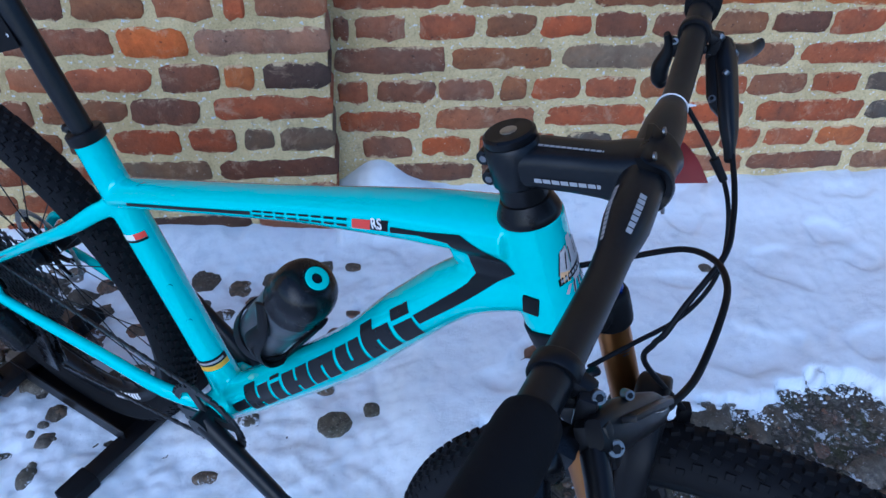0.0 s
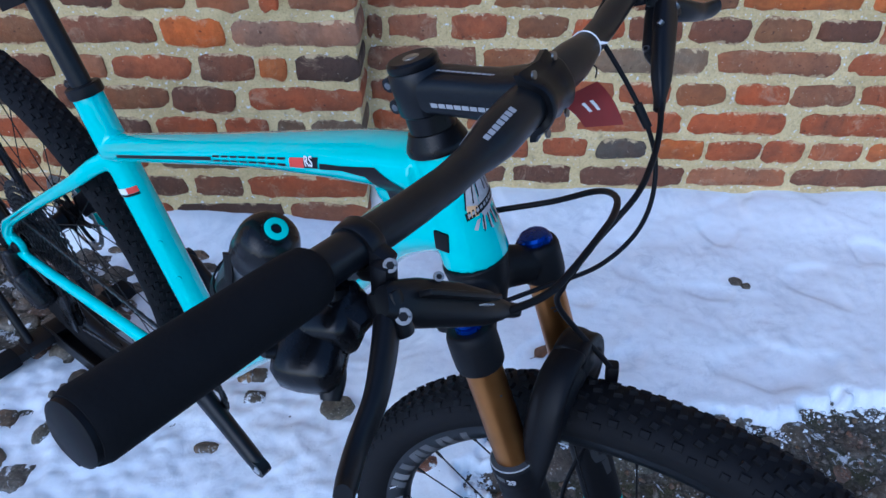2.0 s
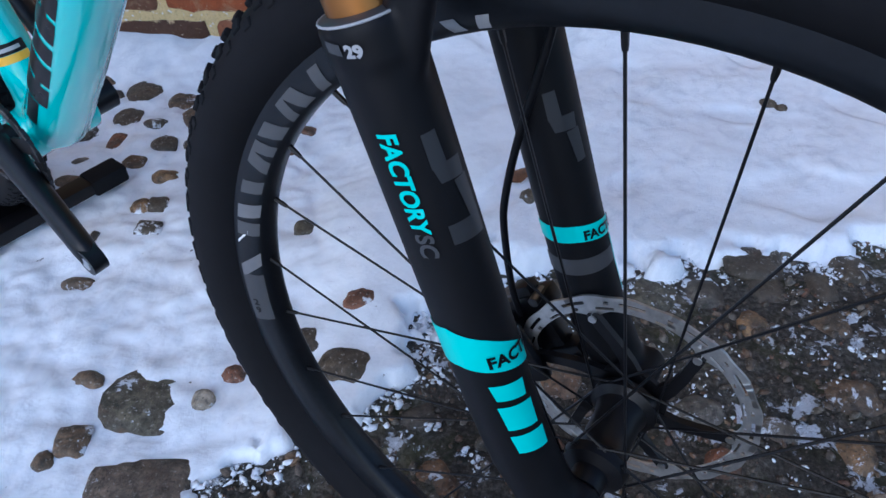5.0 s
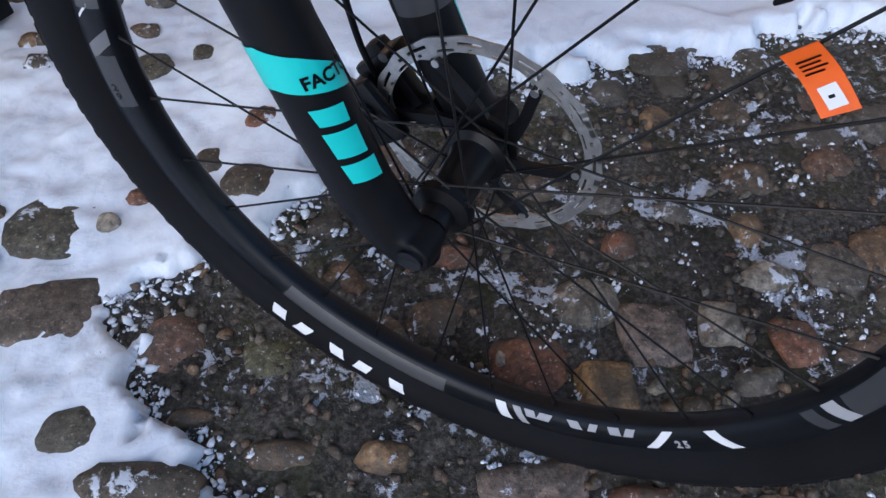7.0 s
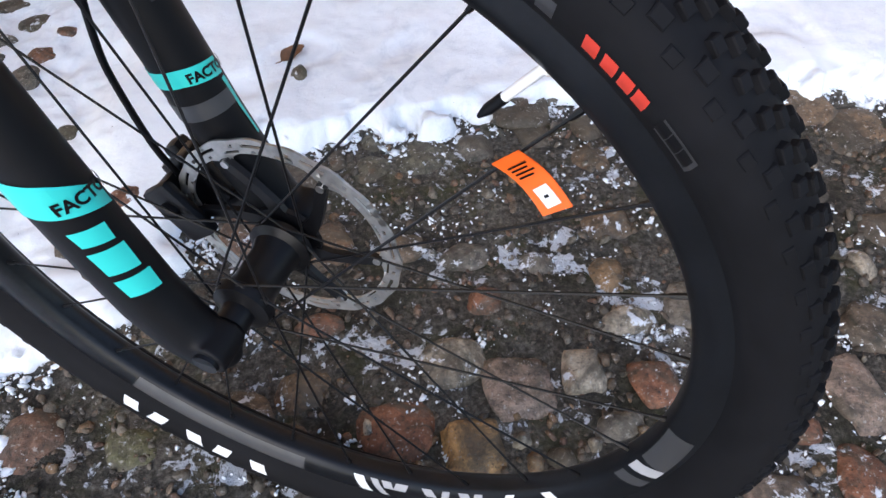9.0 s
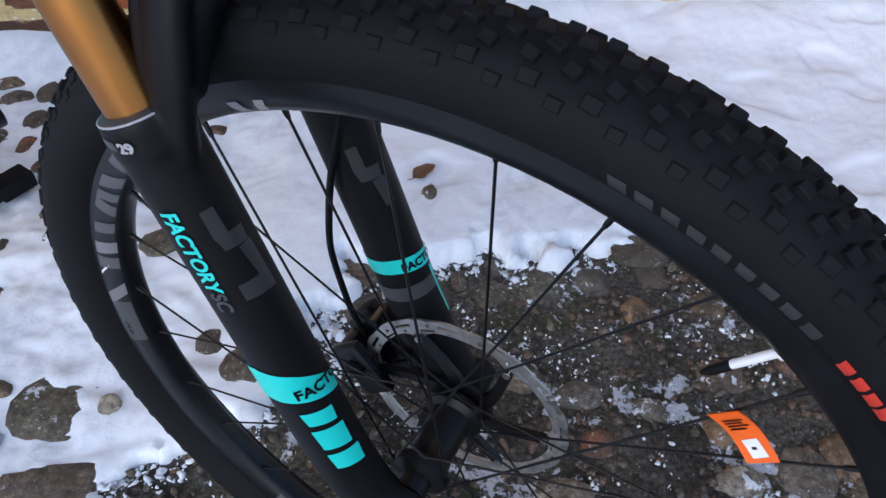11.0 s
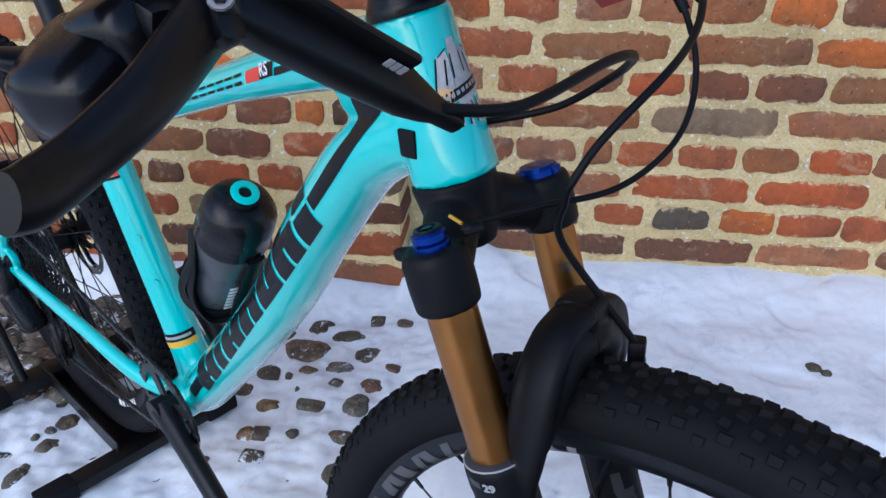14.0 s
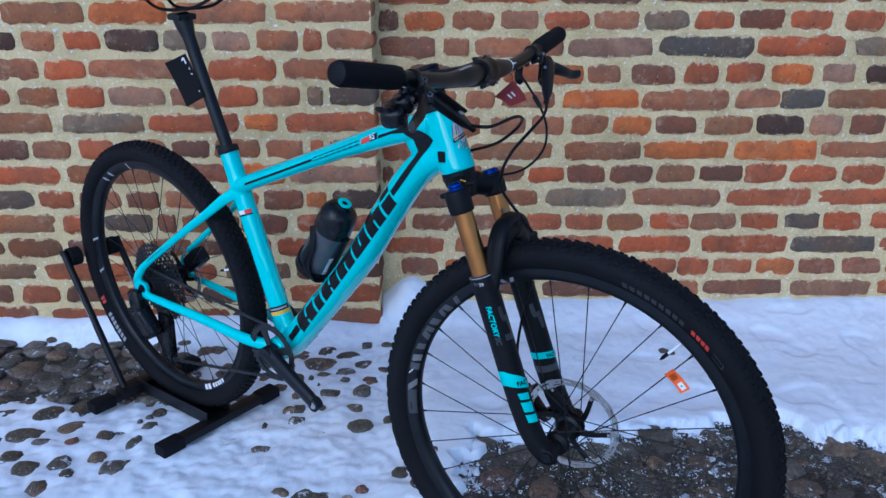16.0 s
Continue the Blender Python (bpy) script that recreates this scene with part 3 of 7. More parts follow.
stone_rng = random.Random(5)
STONES = [stone_mesh(stone_rng) for i in range(14)]
SQUARE_STONES = [stone_mesh(stone_rng, 0.6, 0.55) for i in range(5)]
STONE_TONES = {"b": (0.135, 0.092, 0.058), "d": (0.062, 0.050, 0.036), "g": (0.115, 0.108, 0.096), "m": (0.085, 0.080, 0.060), "M": (0.10, 0.10, 0.055), "r": (0.150, 0.068, 0.040), "o": (0.20, 0.13, 0.07), "O": (0.30, 0.19, 0.085), "p": (0.26, 0.235, 0.195), "k": (0.20, 0.155, 0.130), "B": (0.125, 0.10, 0.082)}
# stones that can be told apart: tone, x, y, half length, half width
STONES_BY_CRANK = (("b", -0.186, 1.453, 0.029, 0.030), ("d", -0.106, 1.478, 0.031, 0.027), ("d", -0.034, 1.452, 0.039, 0.023), ("b", -0.119, 1.386, 0.049, 0.035), ("d", -0.210, 1.366, 0.023, 0.018), ("m", 0.022, 1.388, 0.032, 0.029), ("d", 0.017, 1.514, 0.016, 0.021), ("b", 0.083, 1.498, 0.020, 0.015), ("d", -0.176, 1.304, 0.025, 0.024), ("b", -0.095, 1.318, 0.020, 0.014), ("g", -0.031, 1.336, 0.029, 0.016), ("g", -0.028, 1.287, 0.016, 0.012), ("r", 0.048, 1.290, 0.027, 0.021), ("r", 0.082, 1.344, 0.016, 0.012), ("b", -0.215, 1.248, 0.025, 0.022), ("o", -0.144, 1.207, 0.026, 0.015), ("m", -0.062, 1.217, 0.027, 0.017), ("g", 0.028, 1.226, 0.025, 0.029), ("d", -0.128, 1.292, 0.008, 0.010), ("d", -0.101, 1.256, 0.005, 0.006))
STONES_UNDER_BIKE = (("o", -0.162, 1.127, 0.018, 0.021), ("d", -0.134, 1.128, 0.018, 0.019), ("d", -0.132, 1.068, 0.023, 0.016), ("d", -0.212, 1.044, 0.006, 0.017), ("m", -0.075, 1.135, 0.013, 0.014), ("b", -0.516, 1.122, 0.018, 0.020), ("g", -0.551, 1.066, 0.008, 0.010), ("g", -0.533, 1.086, 0.012, 0.008), ("g", -0.516, 1.055, 0.021, 0.014), ("m", -0.528, 0.990, 0.010, 0.016), ("b", -0.200, 0.946, 0.024, 0.015), ("d", -0.268, 1.485, 0.033, 0.041), ("d", -0.274, 1.398, 0.028, 0.030), ("r", -0.270, 1.314, 0.017, 0.031))
STONES_BY_STRIP = (("b", -0.115, 0.766, 0.020, 0.015), ("m", -0.027, 0.740, 0.059, 0.053), ("p", 0.043, 0.738, 0.015, 0.017), ("r", 0.072, 0.784, 0.016, 0.017), ("b", -0.100, 0.673, 0.019, 0.022), ("b", -0.126, 0.646, 0.013, 0.013), ("B", 0.002, 0.605, 0.055, 0.043), ("g", -0.073, 0.522, 0.014, 0.021))
STONES_BY_STAND = (("d", -0.812, 1.103, 0.038, 0.040), ("d", -0.824, 1.008, 0.049, 0.030), ("b", -0.724, 1.048, 0.037, 0.030), ("b", -0.620, 1.002, 0.021, 0.026), ("d", -0.740, 1.142, 0.032, 0.046), ("d", -0.520, 1.113, 0.017, 0.020), ("g", -0.520, 1.044, 0.019, 0.014), ("m", -0.529, 0.970, 0.018, 0.023), ("r", -0.690, 0.970, 0.020, 0.018), ("g", -0.764, 0.970, 0.029, 0.014), ("d", -0.813, 0.912, 0.027, 0.025), ("d", -0.755, 0.863, 0.031, 0.030), ("d", -0.678, 0.883, 0.027, 0.026), ("d", -0.643, 0.840, 0.016, 0.021), ("b", -0.599, 0.908, 0.022, 0.026), ("g", -0.539, 0.866, 0.029, 0.032), ("b", -0.692, 0.792, 0.026, 0.026), ("b", 0.016, 1.140, 0.024, 0.017), ("m", 0.041, 1.047, 0.034, 0.031))
STONES_STRIP_EDGE = (("m", 0.066, 0.454, 0.034, 0.030), ("d", 0.159, 0.387, 0.065, 0.023), ("m", 0.118, 1.080, 0.018, 0.021), ("r", 0.230, 0.903, 0.025, 0.018), ("d", 0.161, 0.836, 0.022, 0.023), ("d", 0.221, 0.788, 0.034, 0.033), ("d", 1.182, 0.991, 0.029, 0.043), ("b", 1.265, 0.966, 0.051, 0.056), ("d", 1.312, 0.887, 0.052, 0.046), ("d", 0.816, 1.012, 0.044, 0.034))
STONES_STRIP_NORTH = (("d", 0.831, 0.992, 0.030, 0.057), ("d", 0.906, 0.972, 0.030, 0.043), ("d", 0.964, 1.016, 0.030, 0.039), ("g", 0.732, 0.952, 0.033, 0.032), ("m", 0.648, 0.951, 0.054, 0.040), ("m", 0.574, 0.932, 0.033, 0.033), ("g", 0.678, 0.746, 0.034, 0.025), ("g", 0.774, 0.720, 0.025, 0.025), ("o", 0.860, 0.688, 0.025, 0.036), ("b", 0.881, 0.769, 0.042, 0.038), ("p", 0.862, 0.613, 0.035, 0.025), ("b", 0.900, 0.904, 0.029, 0.037), ("o", 0.787, 0.893, 0.024, 0.030), ("r", 0.691, 0.670, 0.023, 0.025), ("r", 0.480, 0.664, 0.031, 0.018))
STONES_STRIP_MIDDLE = (("b", 0.454, 0.576, 0.038, 0.037), ("r", 0.554, 0.510, 0.046, 0.042), ("p", 0.634, 0.588, 0.045, 0.036), ("k", 0.704, 0.542, 0.039, 0.041), ("p", 0.784, 0.550, 0.027, 0.032), ("r", 0.865, 0.521, 0.028, 0.030), ("g", 0.808, 0.473, 0.035, 0.022), ("O", 0.636, 0.472, 0.036, 0.040), ("p", 0.694, 0.474, 0.012, 0.010), ("p", 0.772, 0.456, 0.008, 0.009), ("o", 0.703, 0.448, 0.011, 0.013), ("d", 0.734, 0.446, 0.017, 0.017), ("p", 0.526, 0.514, 0.008, 0.015))
STONES_STRIP_SOUTH = (("k", 0.549, 0.368, 0.056, 0.029), ("r", 0.655, 0.351, 0.034, 0.016), ("b", 0.714, 0.330, 0.045, 0.020), ("p", 0.788, 0.335, 0.026, 0.015), ("r", 0.836, 0.304, 0.019, 0.014), ("o", 0.393, 0.412, 0.031, 0.024), ("M", 0.264, 0.536, 0.036, 0.030), ("b", 0.286, 0.421, 0.046, 0.021), ("b", 0.184, 0.466, 0.026, 0.013), ("k", 1.091, 0.472, 0.031, 0.054), ("r", 1.050, 0.363, 0.031, 0.048), ("k", 0.949, 0.363, 0.036, 0.030), ("p", 1.196, 0.645, 0.016, 0.028), ("b", 1.336, 0.908, 0.050, 0.049), ("r", 1.013, 0.434, 0.020, 0.018))
STONES_ALONE = (("d", 0.950, 1.428, 0.016, 0.014), ("d", 0.969, 1.410, 0.011, 0.010), ("m", 0.478, 1.131, 0.013, 0.018), ("m", 0.579, 0.990, 0.017, 0.019), ("d", 0.525, 0.962, 0.014, 0.022))
KNOWN_STONES = STONES_BY_CRANK + STONES_UNDER_BIKE + STONES_BY_STRIP + STONES_BY_STAND + STONES_STRIP_EDGE + STONES_STRIP_NORTH + STONES_STRIP_MIDDLE + STONES_STRIP_SOUTH + STONES_ALONE


def lay_known_stones():
    """The stones that can be told apart, each at its place: flush in the snow, or level with the bare strip."""
    rng = random.Random(8)
    for tone, px, py, a, b in KNOWN_STONES:
        inside = bare(px, py) > 0.5
        if inside:
            rise = 0.0075 if tone in "OpkrB" else 0.0035
            z, h = rise - 0.6 * 0.034, 0.034
        else:
            z, h = max(0.002, snow_height(px, py)) - 0.0035, 0.019
        me = rng.choice(SQUARE_STONES if tone in "BkO" or rng.random() < 0.2 else STONES)
        ob = part("cobblestone", me, STONE, ground, m=Matrix.LocRotScale((px, py, z), Euler((rng.uniform(-0.06, 0.06), rng.uniform(-0.06, 0.06), rng.uniform(-0.12, 0.12))), (a * 1.02, b * 1.02, h)))
        g = rng.uniform(0.88, 1.12)
        ob.color = tuple(g * c for c in STONE_TONES[tone]) + (0.0,)


def lay_stones():
    """The other cobbles in staggered rows, smaller west of the bike; the nearest are single stones, the others one mesh."""
    rng = random.Random(21)
    near = row = 0
    y = 0.0
    while y < 1.75:
        x = -1.6 + (row % 2) * 0.05 + rng.uniform(-0.02, 0.02)
        while x < 2.1:
            west = smooth(0.15, -0.05, x)
            a = (0.040 + 0.020 * rng.random()) * (1 - 0.24 * west)
            b = (0.033 + 0.014 * rng.random()) * (1 - 0.30 * west)
            if rng.random() < 0.10:
                a, b = a * 0.55, b * 0.55
            px, py = x + rng.uniform(-0.02, 0.02), y + rng.uniform(-0.016, 0.016)
            inside = bare(px, py)
            top = 0.006 + 0.009 * noise.noise((px * 3, py * 3, 4.0)) + rng.uniform(-0.009, 0.008) + 0.003 * west - (0.003 + 0.006 * (rng.random() < 0.40)) * inside
            h = min(a, b) * 0.8
            p = Matrix.LocRotScale((px, py, top - h * 0.6), Euler((rng.uniform(-0.2, 0.2), rng.uniform(-0.2, 0.2), rng.uniform(-0.6, 0.6) * (1 - 0.5 * west))), (a, b, h))
            taken = any(abs(px - qx) < a * 0.8 + qa and abs(py - qy) < b * 0.8 + qb for c, qx, qy, qa, qb in KNOWN_STONES)
            # between the known stones the snow lies closed
            closed = inside < 0.4 and px > -0.86 and not (py > 1.17 and px < -0.29)
            if not taken and not closed and py < (WALL_L if px < CORNER_X else WALL_R) - 0.02:
                if 0.0 < px < 1.25 and 0.2 < py < 1.06 and near < 170:
                    part("cobblestone", rng.choice(STONES), STONE, ground, m=p)
                    near += 1
                else:
                    tmp = bmesh.new()
                    tmp.from_mesh(rng.choice(STONES))
                    STORE.append((tmp, p))
            x += a * 2 + rng.uniform(0.002, 0.014) - 0.004 * west
        y += 0.070 + rng.uniform(-0.006, 0.006)
        row += 1


def lay_crumbs():
    """Small lumps of snow, gathered in ragged patches over the bare cobbles and along the snow's edge."""
    rng = random.Random(33)
    shapes = []
    for i in range(12):
        bm = bmesh.new()
        bmesh.ops.create_icosphere(bm, subdivisions=1, radius=1.0)
        s = rng.uniform(0, 99)
        for v in bm.verts:
            v.co *= 1 + 0.9 * noise.noise(v.co * 1.5 + Vector((s, 0, 0)))
            v.co.z *= 0.6
        shapes.append(bm)
    out = []

    def drop(x, y, r):
        z = soil_height(x, y) + 0.001 + 0.005 * rng.random()
        out.append((rng.choice(shapes).copy(), Matrix.LocRotScale((x, y, z), Euler((rng.uniform(-0.6, 0.6), rng.uniform(-0.6, 0.6), rng.uniform(0, 6))), (r * rng.uniform(0.8, 1.7), r * rng.uniform(0.7, 1.3), r))))
    while len(out) < 4200:
        x, y = rng.uniform(-0.2, 1.6), rng.uniform(0.2, 1.1)
        if bare(x, y) < 0.3 or rng.random() > smooth(-0.3, 0.6, n2(x, y, 5.0, 4, 12.0)):
            continue
        spread, stretch, turn = 0.003 + 0.014 * rng.random() ** 2, rng.uniform(0.8, 2.2), rng.uniform(0, 3.1)
        for k in range(int(4 + 22 * rng.random() ** 2)):
            u, v = rng.gauss(0, spread * stretch), rng.gauss(0, spread)
            px, py = x + u * math.cos(turn) - v * math.sin(turn), y + u * math.sin(turn) + v * math.cos(turn)
            if bare(px, py) > 0.2:
                drop(px, py, 0.0006 + 0.0028 * rng.random() ** 3)
    # a crumbling rim where the snow gives way to the bare stones
    made = 0
    while made < 1900:
        x, y = rng.uniform(-0.15, 1.7), rng.uniform(0.2, 1.2)
        if bare(x, y) < 0.35 or min(bare(x - 0.035, y), bare(x, y + 0.035), bare(x + 0.02, y)) > 0.4:
            continue
        drop(x, y, 0.0010 + 0.0046 * rng.random() ** 3)
        made += 1
    ob = new("snow_crumbs", joined("snow_crumbs", out, SNOW))
    tagged(ob, "scattered crumbs of snow on the bare cobbles", "snow", kind="stuff")


def lay_gravel():
    """Small grit and pebbles pressed into the soil between the bare cobbles."""
    rng = random.Random(44)
    shapes = []
    for i in range(8):
        bm = bmesh.new()
        bmesh.ops.create_icosphere(bm, subdivisions=1, radius=1.0)
        s = rng.uniform(0, 99)
        for v in bm.verts:
            v.co *= 1 + 0.5 * noise.noise(v.co * 1.3 + Vector((s, 0, 0)))
            v.co.z *= 0.7
        shapes.append(bm)
    out = []
    while len(out) < 9500:
        x, y = rng.uniform(-0.1, 1.6), rng.uniform(0.2, 1.1)
        if bare(x, y) < 0.6:
            continue
        r = 0.0012 + 0.0070 * rng.random() ** 5
        out.append((rng.choice(shapes).copy(), Matrix.LocRotScale((x, y, soil_height(x, y) + r * 0.25), Euler((rng.uniform(-1, 1), rng.uniform(-1, 1), rng.uniform(0, 6))), (r * rng.uniform(0.8, 1.6), r, r * rng.uniform(0.6, 1.0)))))
    ob = new("gravel", joined("gravel", out, STONE))
    ob.parent = ground
    tagged(ob, "fine brown grit between the cobbles", kind="stuff")


STORE = []


def joined(name, store, mat):
    verts, faces = [], []
    for tmp, p in store:
        base = len(verts)
        tmp.verts.index_update()
        verts += [p @ v.co for v in tmp.verts]
        faces += [[base + v.index for v in f.verts] for f in tmp.faces]
        tmp.free()
    me = bpy.data.meshes.new(name)
    me.from_pydata(verts, [], faces)
    me.polygons.foreach_set("use_smooth", [True] * len(faces))
    me.materials.append(mat)
    return me


# ---- the bicycle ----
# its own axes: x from the rear axle forward, y to its left, z up from the ground
BIKE = pose(-0.4134, 1.1358, 0, 0, 0, -36.4) @ Matrix.Rotation(radians(2.9), 4, "X")
bicycle = thing("bicycle", "celeste-green carbon hardtail mountain bike without pedals, on a wheel stand", "bicycle", BIKE)
REAR = Vector((-0.039, 0, 0.390))
BB = Vector((0.412, 0, 0.335))
# steering: origin at the foot of the head tube, x forward, y left, z up along the steering axis, turned slightly to the left
STEER = Matrix.Translation((0.905, -0.003, 0.812)) @ Matrix.Rotation(radians(-19.0), 4, "Y") @ Matrix.Rotation(radians(8.0), 4, "Z")


def F(f, s, a):
    return STEER @ Vector((f, s, a))


AXLE = Vector((0.050, 0, -0.496))


def build_chassis():
    bm = bmesh.new()
    # head tube, flared at its foot
    axis = Matrix.Translation((0.905, 0, 0.812)) @ Matrix.Rotation(radians(-19.0), 4, "Y")
    tube(bm, [axis @ Vector((0, 0, a)) for a in (0.003, 0.02, 0.05, 0.085, 0.112)], [0.0305, 0.0298, 0.0275, 0.0262, 0.026], 28)
    # down tube
    tube(bm, spline([(0.420, 0, 0.338), (0.4585, 0, 0.377), (0.6515, 0, 0.5915), (0.745, 0, 0.718), (0.815, 0, 0.803), (0.885, 0, 0.848)], 6), ramp_list([0.036, 0.0355, 0.0335, 0.033, 0.031, 0.029], 31), 28, flat=(1.0, 0.92))
    # top tube, broad and low
    tube(bm, spline([(0.312, 0, 0.698), (0.345, 0, 0.7095), (0.572, 0, 0.7955), (0.652, 0, 0.8255), (0.78, 0, 0.870), (0.86, 0, 0.893)], 6), ramp_list([0.019, 0.0178, 0.0172, 0.0182, 0.0228, 0.025], 31), 24, flat=(1.28, 1.0))
    # gusset behind the head tube
    tube(bm, [(0.803, 0, 0.851), (0.830, 0, 0.858), (0.885, 0, 0.868)], [0.015, 0.022, 0.027], 20, flat=(1.0, 1.35))
    # seat tube
    tube(bm, spline([(0.2885, 0, 0.772), (0.310, 0, 0.70), (0.324, 0, 0.654), (0.396, 0, 0.414), (0.414, 0, 0.35)], 5), ramp_list([0.0205, 0.0215, 0.0215, 0.0228, 0.03], 21), 26)
    # bottom bracket shell
    tube(bm, [(0.412, -0.044, 0.335), (0.412, 0.044, 0.335)], 0.029, 24)
    for s in (-1, 1):
        # seat stay, hooked dropout and chain stay
        tube(bm, spline([(0.318, s * 0.010, 0.688), (0.285, s * 0.026, 0.668), (0.235, s * 0.042, 0.630), (0.12, s * 0.058, 0.552), (0.0, s * 0.068, 0.468), (-0.036, s * 0.069, 0.440), (-0.060, s * 0.069, 0.410), (-0.062, s * 0.069, 0.386), (-0.040, s * 0.069, 0.372), (0.03, s * 0.068, 0.368), (0.20, s * 0.060, 0.357), (0.32, s * 0.052, 0.343), (0.40, s * 0.032, 0.337)], 5),
             ramp_list([0.013, 0.0125, 0.0105, 0.009, 0.0088, 0.0105, 0.0115, 0.0115, 0.0105, 0.0108, 0.0125, 0.0135, 0.015], 61), 14, flat=(0.75, 1.05))
        tube(bm, [REAR + Vector((-0.012, s * 0.060, 0)), REAR + Vector((-0.012, s * 0.073, 0))], 0.017, 18)
        tube(bm, [REAR + Vector((0, s * 0.060, 0)), REAR + Vector((0, s * 0.073, 0))], 0.0155, 18)
    ob = part("frame", bm, CELESTE, bicycle, "gloss celeste-green carbon frame", 60)
    fuse = ob.modifiers.new("fuse", "REMESH")
    fuse.mode, fuse.voxel_size, fuse.use_smooth_shade = "VOXEL", 0.0028, True
    even = ob.modifiers.new("even", "SMOOTH")
    even.factor, even.iterations = 0.5, 7
    return ob


chassis = build_chassis()


def tyre_and_rim(name, m, valve_at, label, spoke_at=0.0):
    """A wheel in its own plane, axle along y: the rim carries tyre, spokes, hub and brake disc."""
    bm = bmesh.new()
    lathe(bm, [(0.3165, -0.0155), (0.3165, -0.0125), (0.311, -0.011), (0.309, 0.0), (0.311, 0.011), (0.3165, 0.0125), (0.3165, 0.0155), (0.308, 0.0158), (0.300, 0.0138), (0.2945, 0.0098), (0.2925, 0.005), (0.2925, -0.005), (0.2945, -0.0098), (0.300, -0.0138), (0.308, -0.0158)], 120)
    w = part(name, bm, CARBON, bicycle, label, 40, m)
    bm = bmesh.new()
    lathe(bm, [(0.313, -0.0125), (0.3175, -0.0175), (0.3205, -0.0215), (0.328, -0.0272), (0.338, -0.0302), (0.347, -0.0288), (0.3535, -0.0235), (0.3578, -0.0145), (0.3598, 0.0), (0.3578, 0.0145), (0.3535, 0.0235), (0.347, 0.0288), (0.338, 0.0302), (0.328, 0.0272), (0.3205, 0.0215), (0.3175, 0.0175), (0.313, 0.0125)], 144)
    part("tyre", bm, RUBBER, w, "black mountain bike tyre with low knobs", 40)
    bm = bmesh.new()
    rng = random.Random(3)
    rows = ((0.0055, 0.3594, 0.20, 0.0086, 0.0064, 0.0070, 0.0, 120), (0.0142, 0.3570, 0.50, 0.0082, 0.0064, 0.0082, 0.42, 120), (0.0216, 0.3524, 0.84, 0.0098, 0.0074, 0.0070, 0.15, 80), (0.0262, 0.3486, 1.06, 0.0084, 0.0064, 0.0046, 0.65, 80))
    for y, r, tilt, lx, ly, hz, shift, count in rows:
        for side, k in itertools.product((-1, 1), range(count)):
            a = 2 * math.pi * (k + shift + (0.5 if side > 0 else 0.0)) / count
            p = Matrix.Rotation(-a, 4, "Y") @ Matrix.Translation((r, side * y, 0)) @ Matrix.Rotation(side * tilt, 4, "Z") @ Matrix.Rotation(rng.uniform(-0.05, 0.05) + (side * 0.25 if y < 0.02 else 0.0), 4, "X")
            corners = ((-1, -1), (1, -1), (1, 1), (-1, 1))
            ring = lambda x, f: [bm.verts.new(p @ Vector((x, ux * ly / 2 * f, uz * lx / 2 * f))) for ux, uz in corners]
            # sloping walls, a worn edge and a flat crown
            loops = [ring(-hz / 2, 1.08), ring(hz / 2 - 0.0008, 0.90), ring(hz / 2, 0.76)]
            for lo, hi in zip(loops, loops[1:]):
                for i in range(4):
                    bm.faces.new((lo[i], lo[(i + 1) % 4], hi[(i + 1) % 4], hi[i]))
            bm.faces.new(loops[-1])
    part("tread", bm, RUBBER, w, "rows of square rubber tread knobs", 20)
    # hub
    bm = bmesh.new()
    lathe(bm, [(0.009, -0.050), (0.012, -0.049), (0.012, -0.036), (0.021, -0.033), (0.0225, -0.026), (0.0185, -0.022), (0.0165, -0.012), (0.0165, 0.012), (0.0185, 0.020), (0.024, 0.024), (0.0235, 0.031), (0.016, 0.034), (0.013, 0.049), (0.009, 0.050)], 32)
    hub = part("hub", bm, BLACK_SATIN, w, "black alloy hub with flanges")
    # spokes: two on each flange, leading and trailing
    for side, yf in ((-1, -0.029), (1, 0.027)):
        for lead in (-1, 1):
            bm = bmesh.new()
            a = lead * radians(72)
            hubp = Vector((0.022 * math.cos(a), yf, 0.022 * math.sin(a)))
            rimp = Vector((0.2940, side * 0.002, 0))
            dvec = (rimp - hubp).normalized()
            tube(bm, [hubp, rimp - dvec * 0.010], 0.0010, 6)
            tube(bm, [rimp - dvec * 0.012, rimp - dvec * 0.009, rimp], [0.0015, 0.0019, 0.0021], 6)
            me = finish(bm, "spoke", BLACK_SATIN)
            for k in range(7):
                turn = 2 * math.pi * (k / 7 + (0.25 if side > 0 else 0.0) / 7 + (0.5 if lead > 0 else 0.0) / 7) - spoke_at
                part("spoke", me, BLACK_SATIN, w, m=Matrix.Rotation(turn, 4, "Y"))
    # valve
    bm = bmesh.new()
    v = Matrix.Rotation(valve_at, 4, "Y")
    tube(bm, [v @ Vector((0.293, 0, 0)), v @ Vector((0.258, 0, 0))], [0.0026, 0.0026], 10)
    tube(bm, [v @ Vector((0.2926, 0, 0)), v @ Vector((0.289, 0, 0))], [0.0046, 0.0046], 12)
    part("valve", bm, WHITE_DECAL, w, "pale metal valve stem")
    bm = bmesh.new()
    tube(bm, [v @ Vector((0.262, 0, 0)), v @ Vector((0.250, 0, 0)), v @ Vector((0.243, 0, 0))], [0.0031, 0.0031, 0.0012], 10)
    part("valve_cap", bm, BLACK_MATT, w, "black plastic valve cap")
    return w


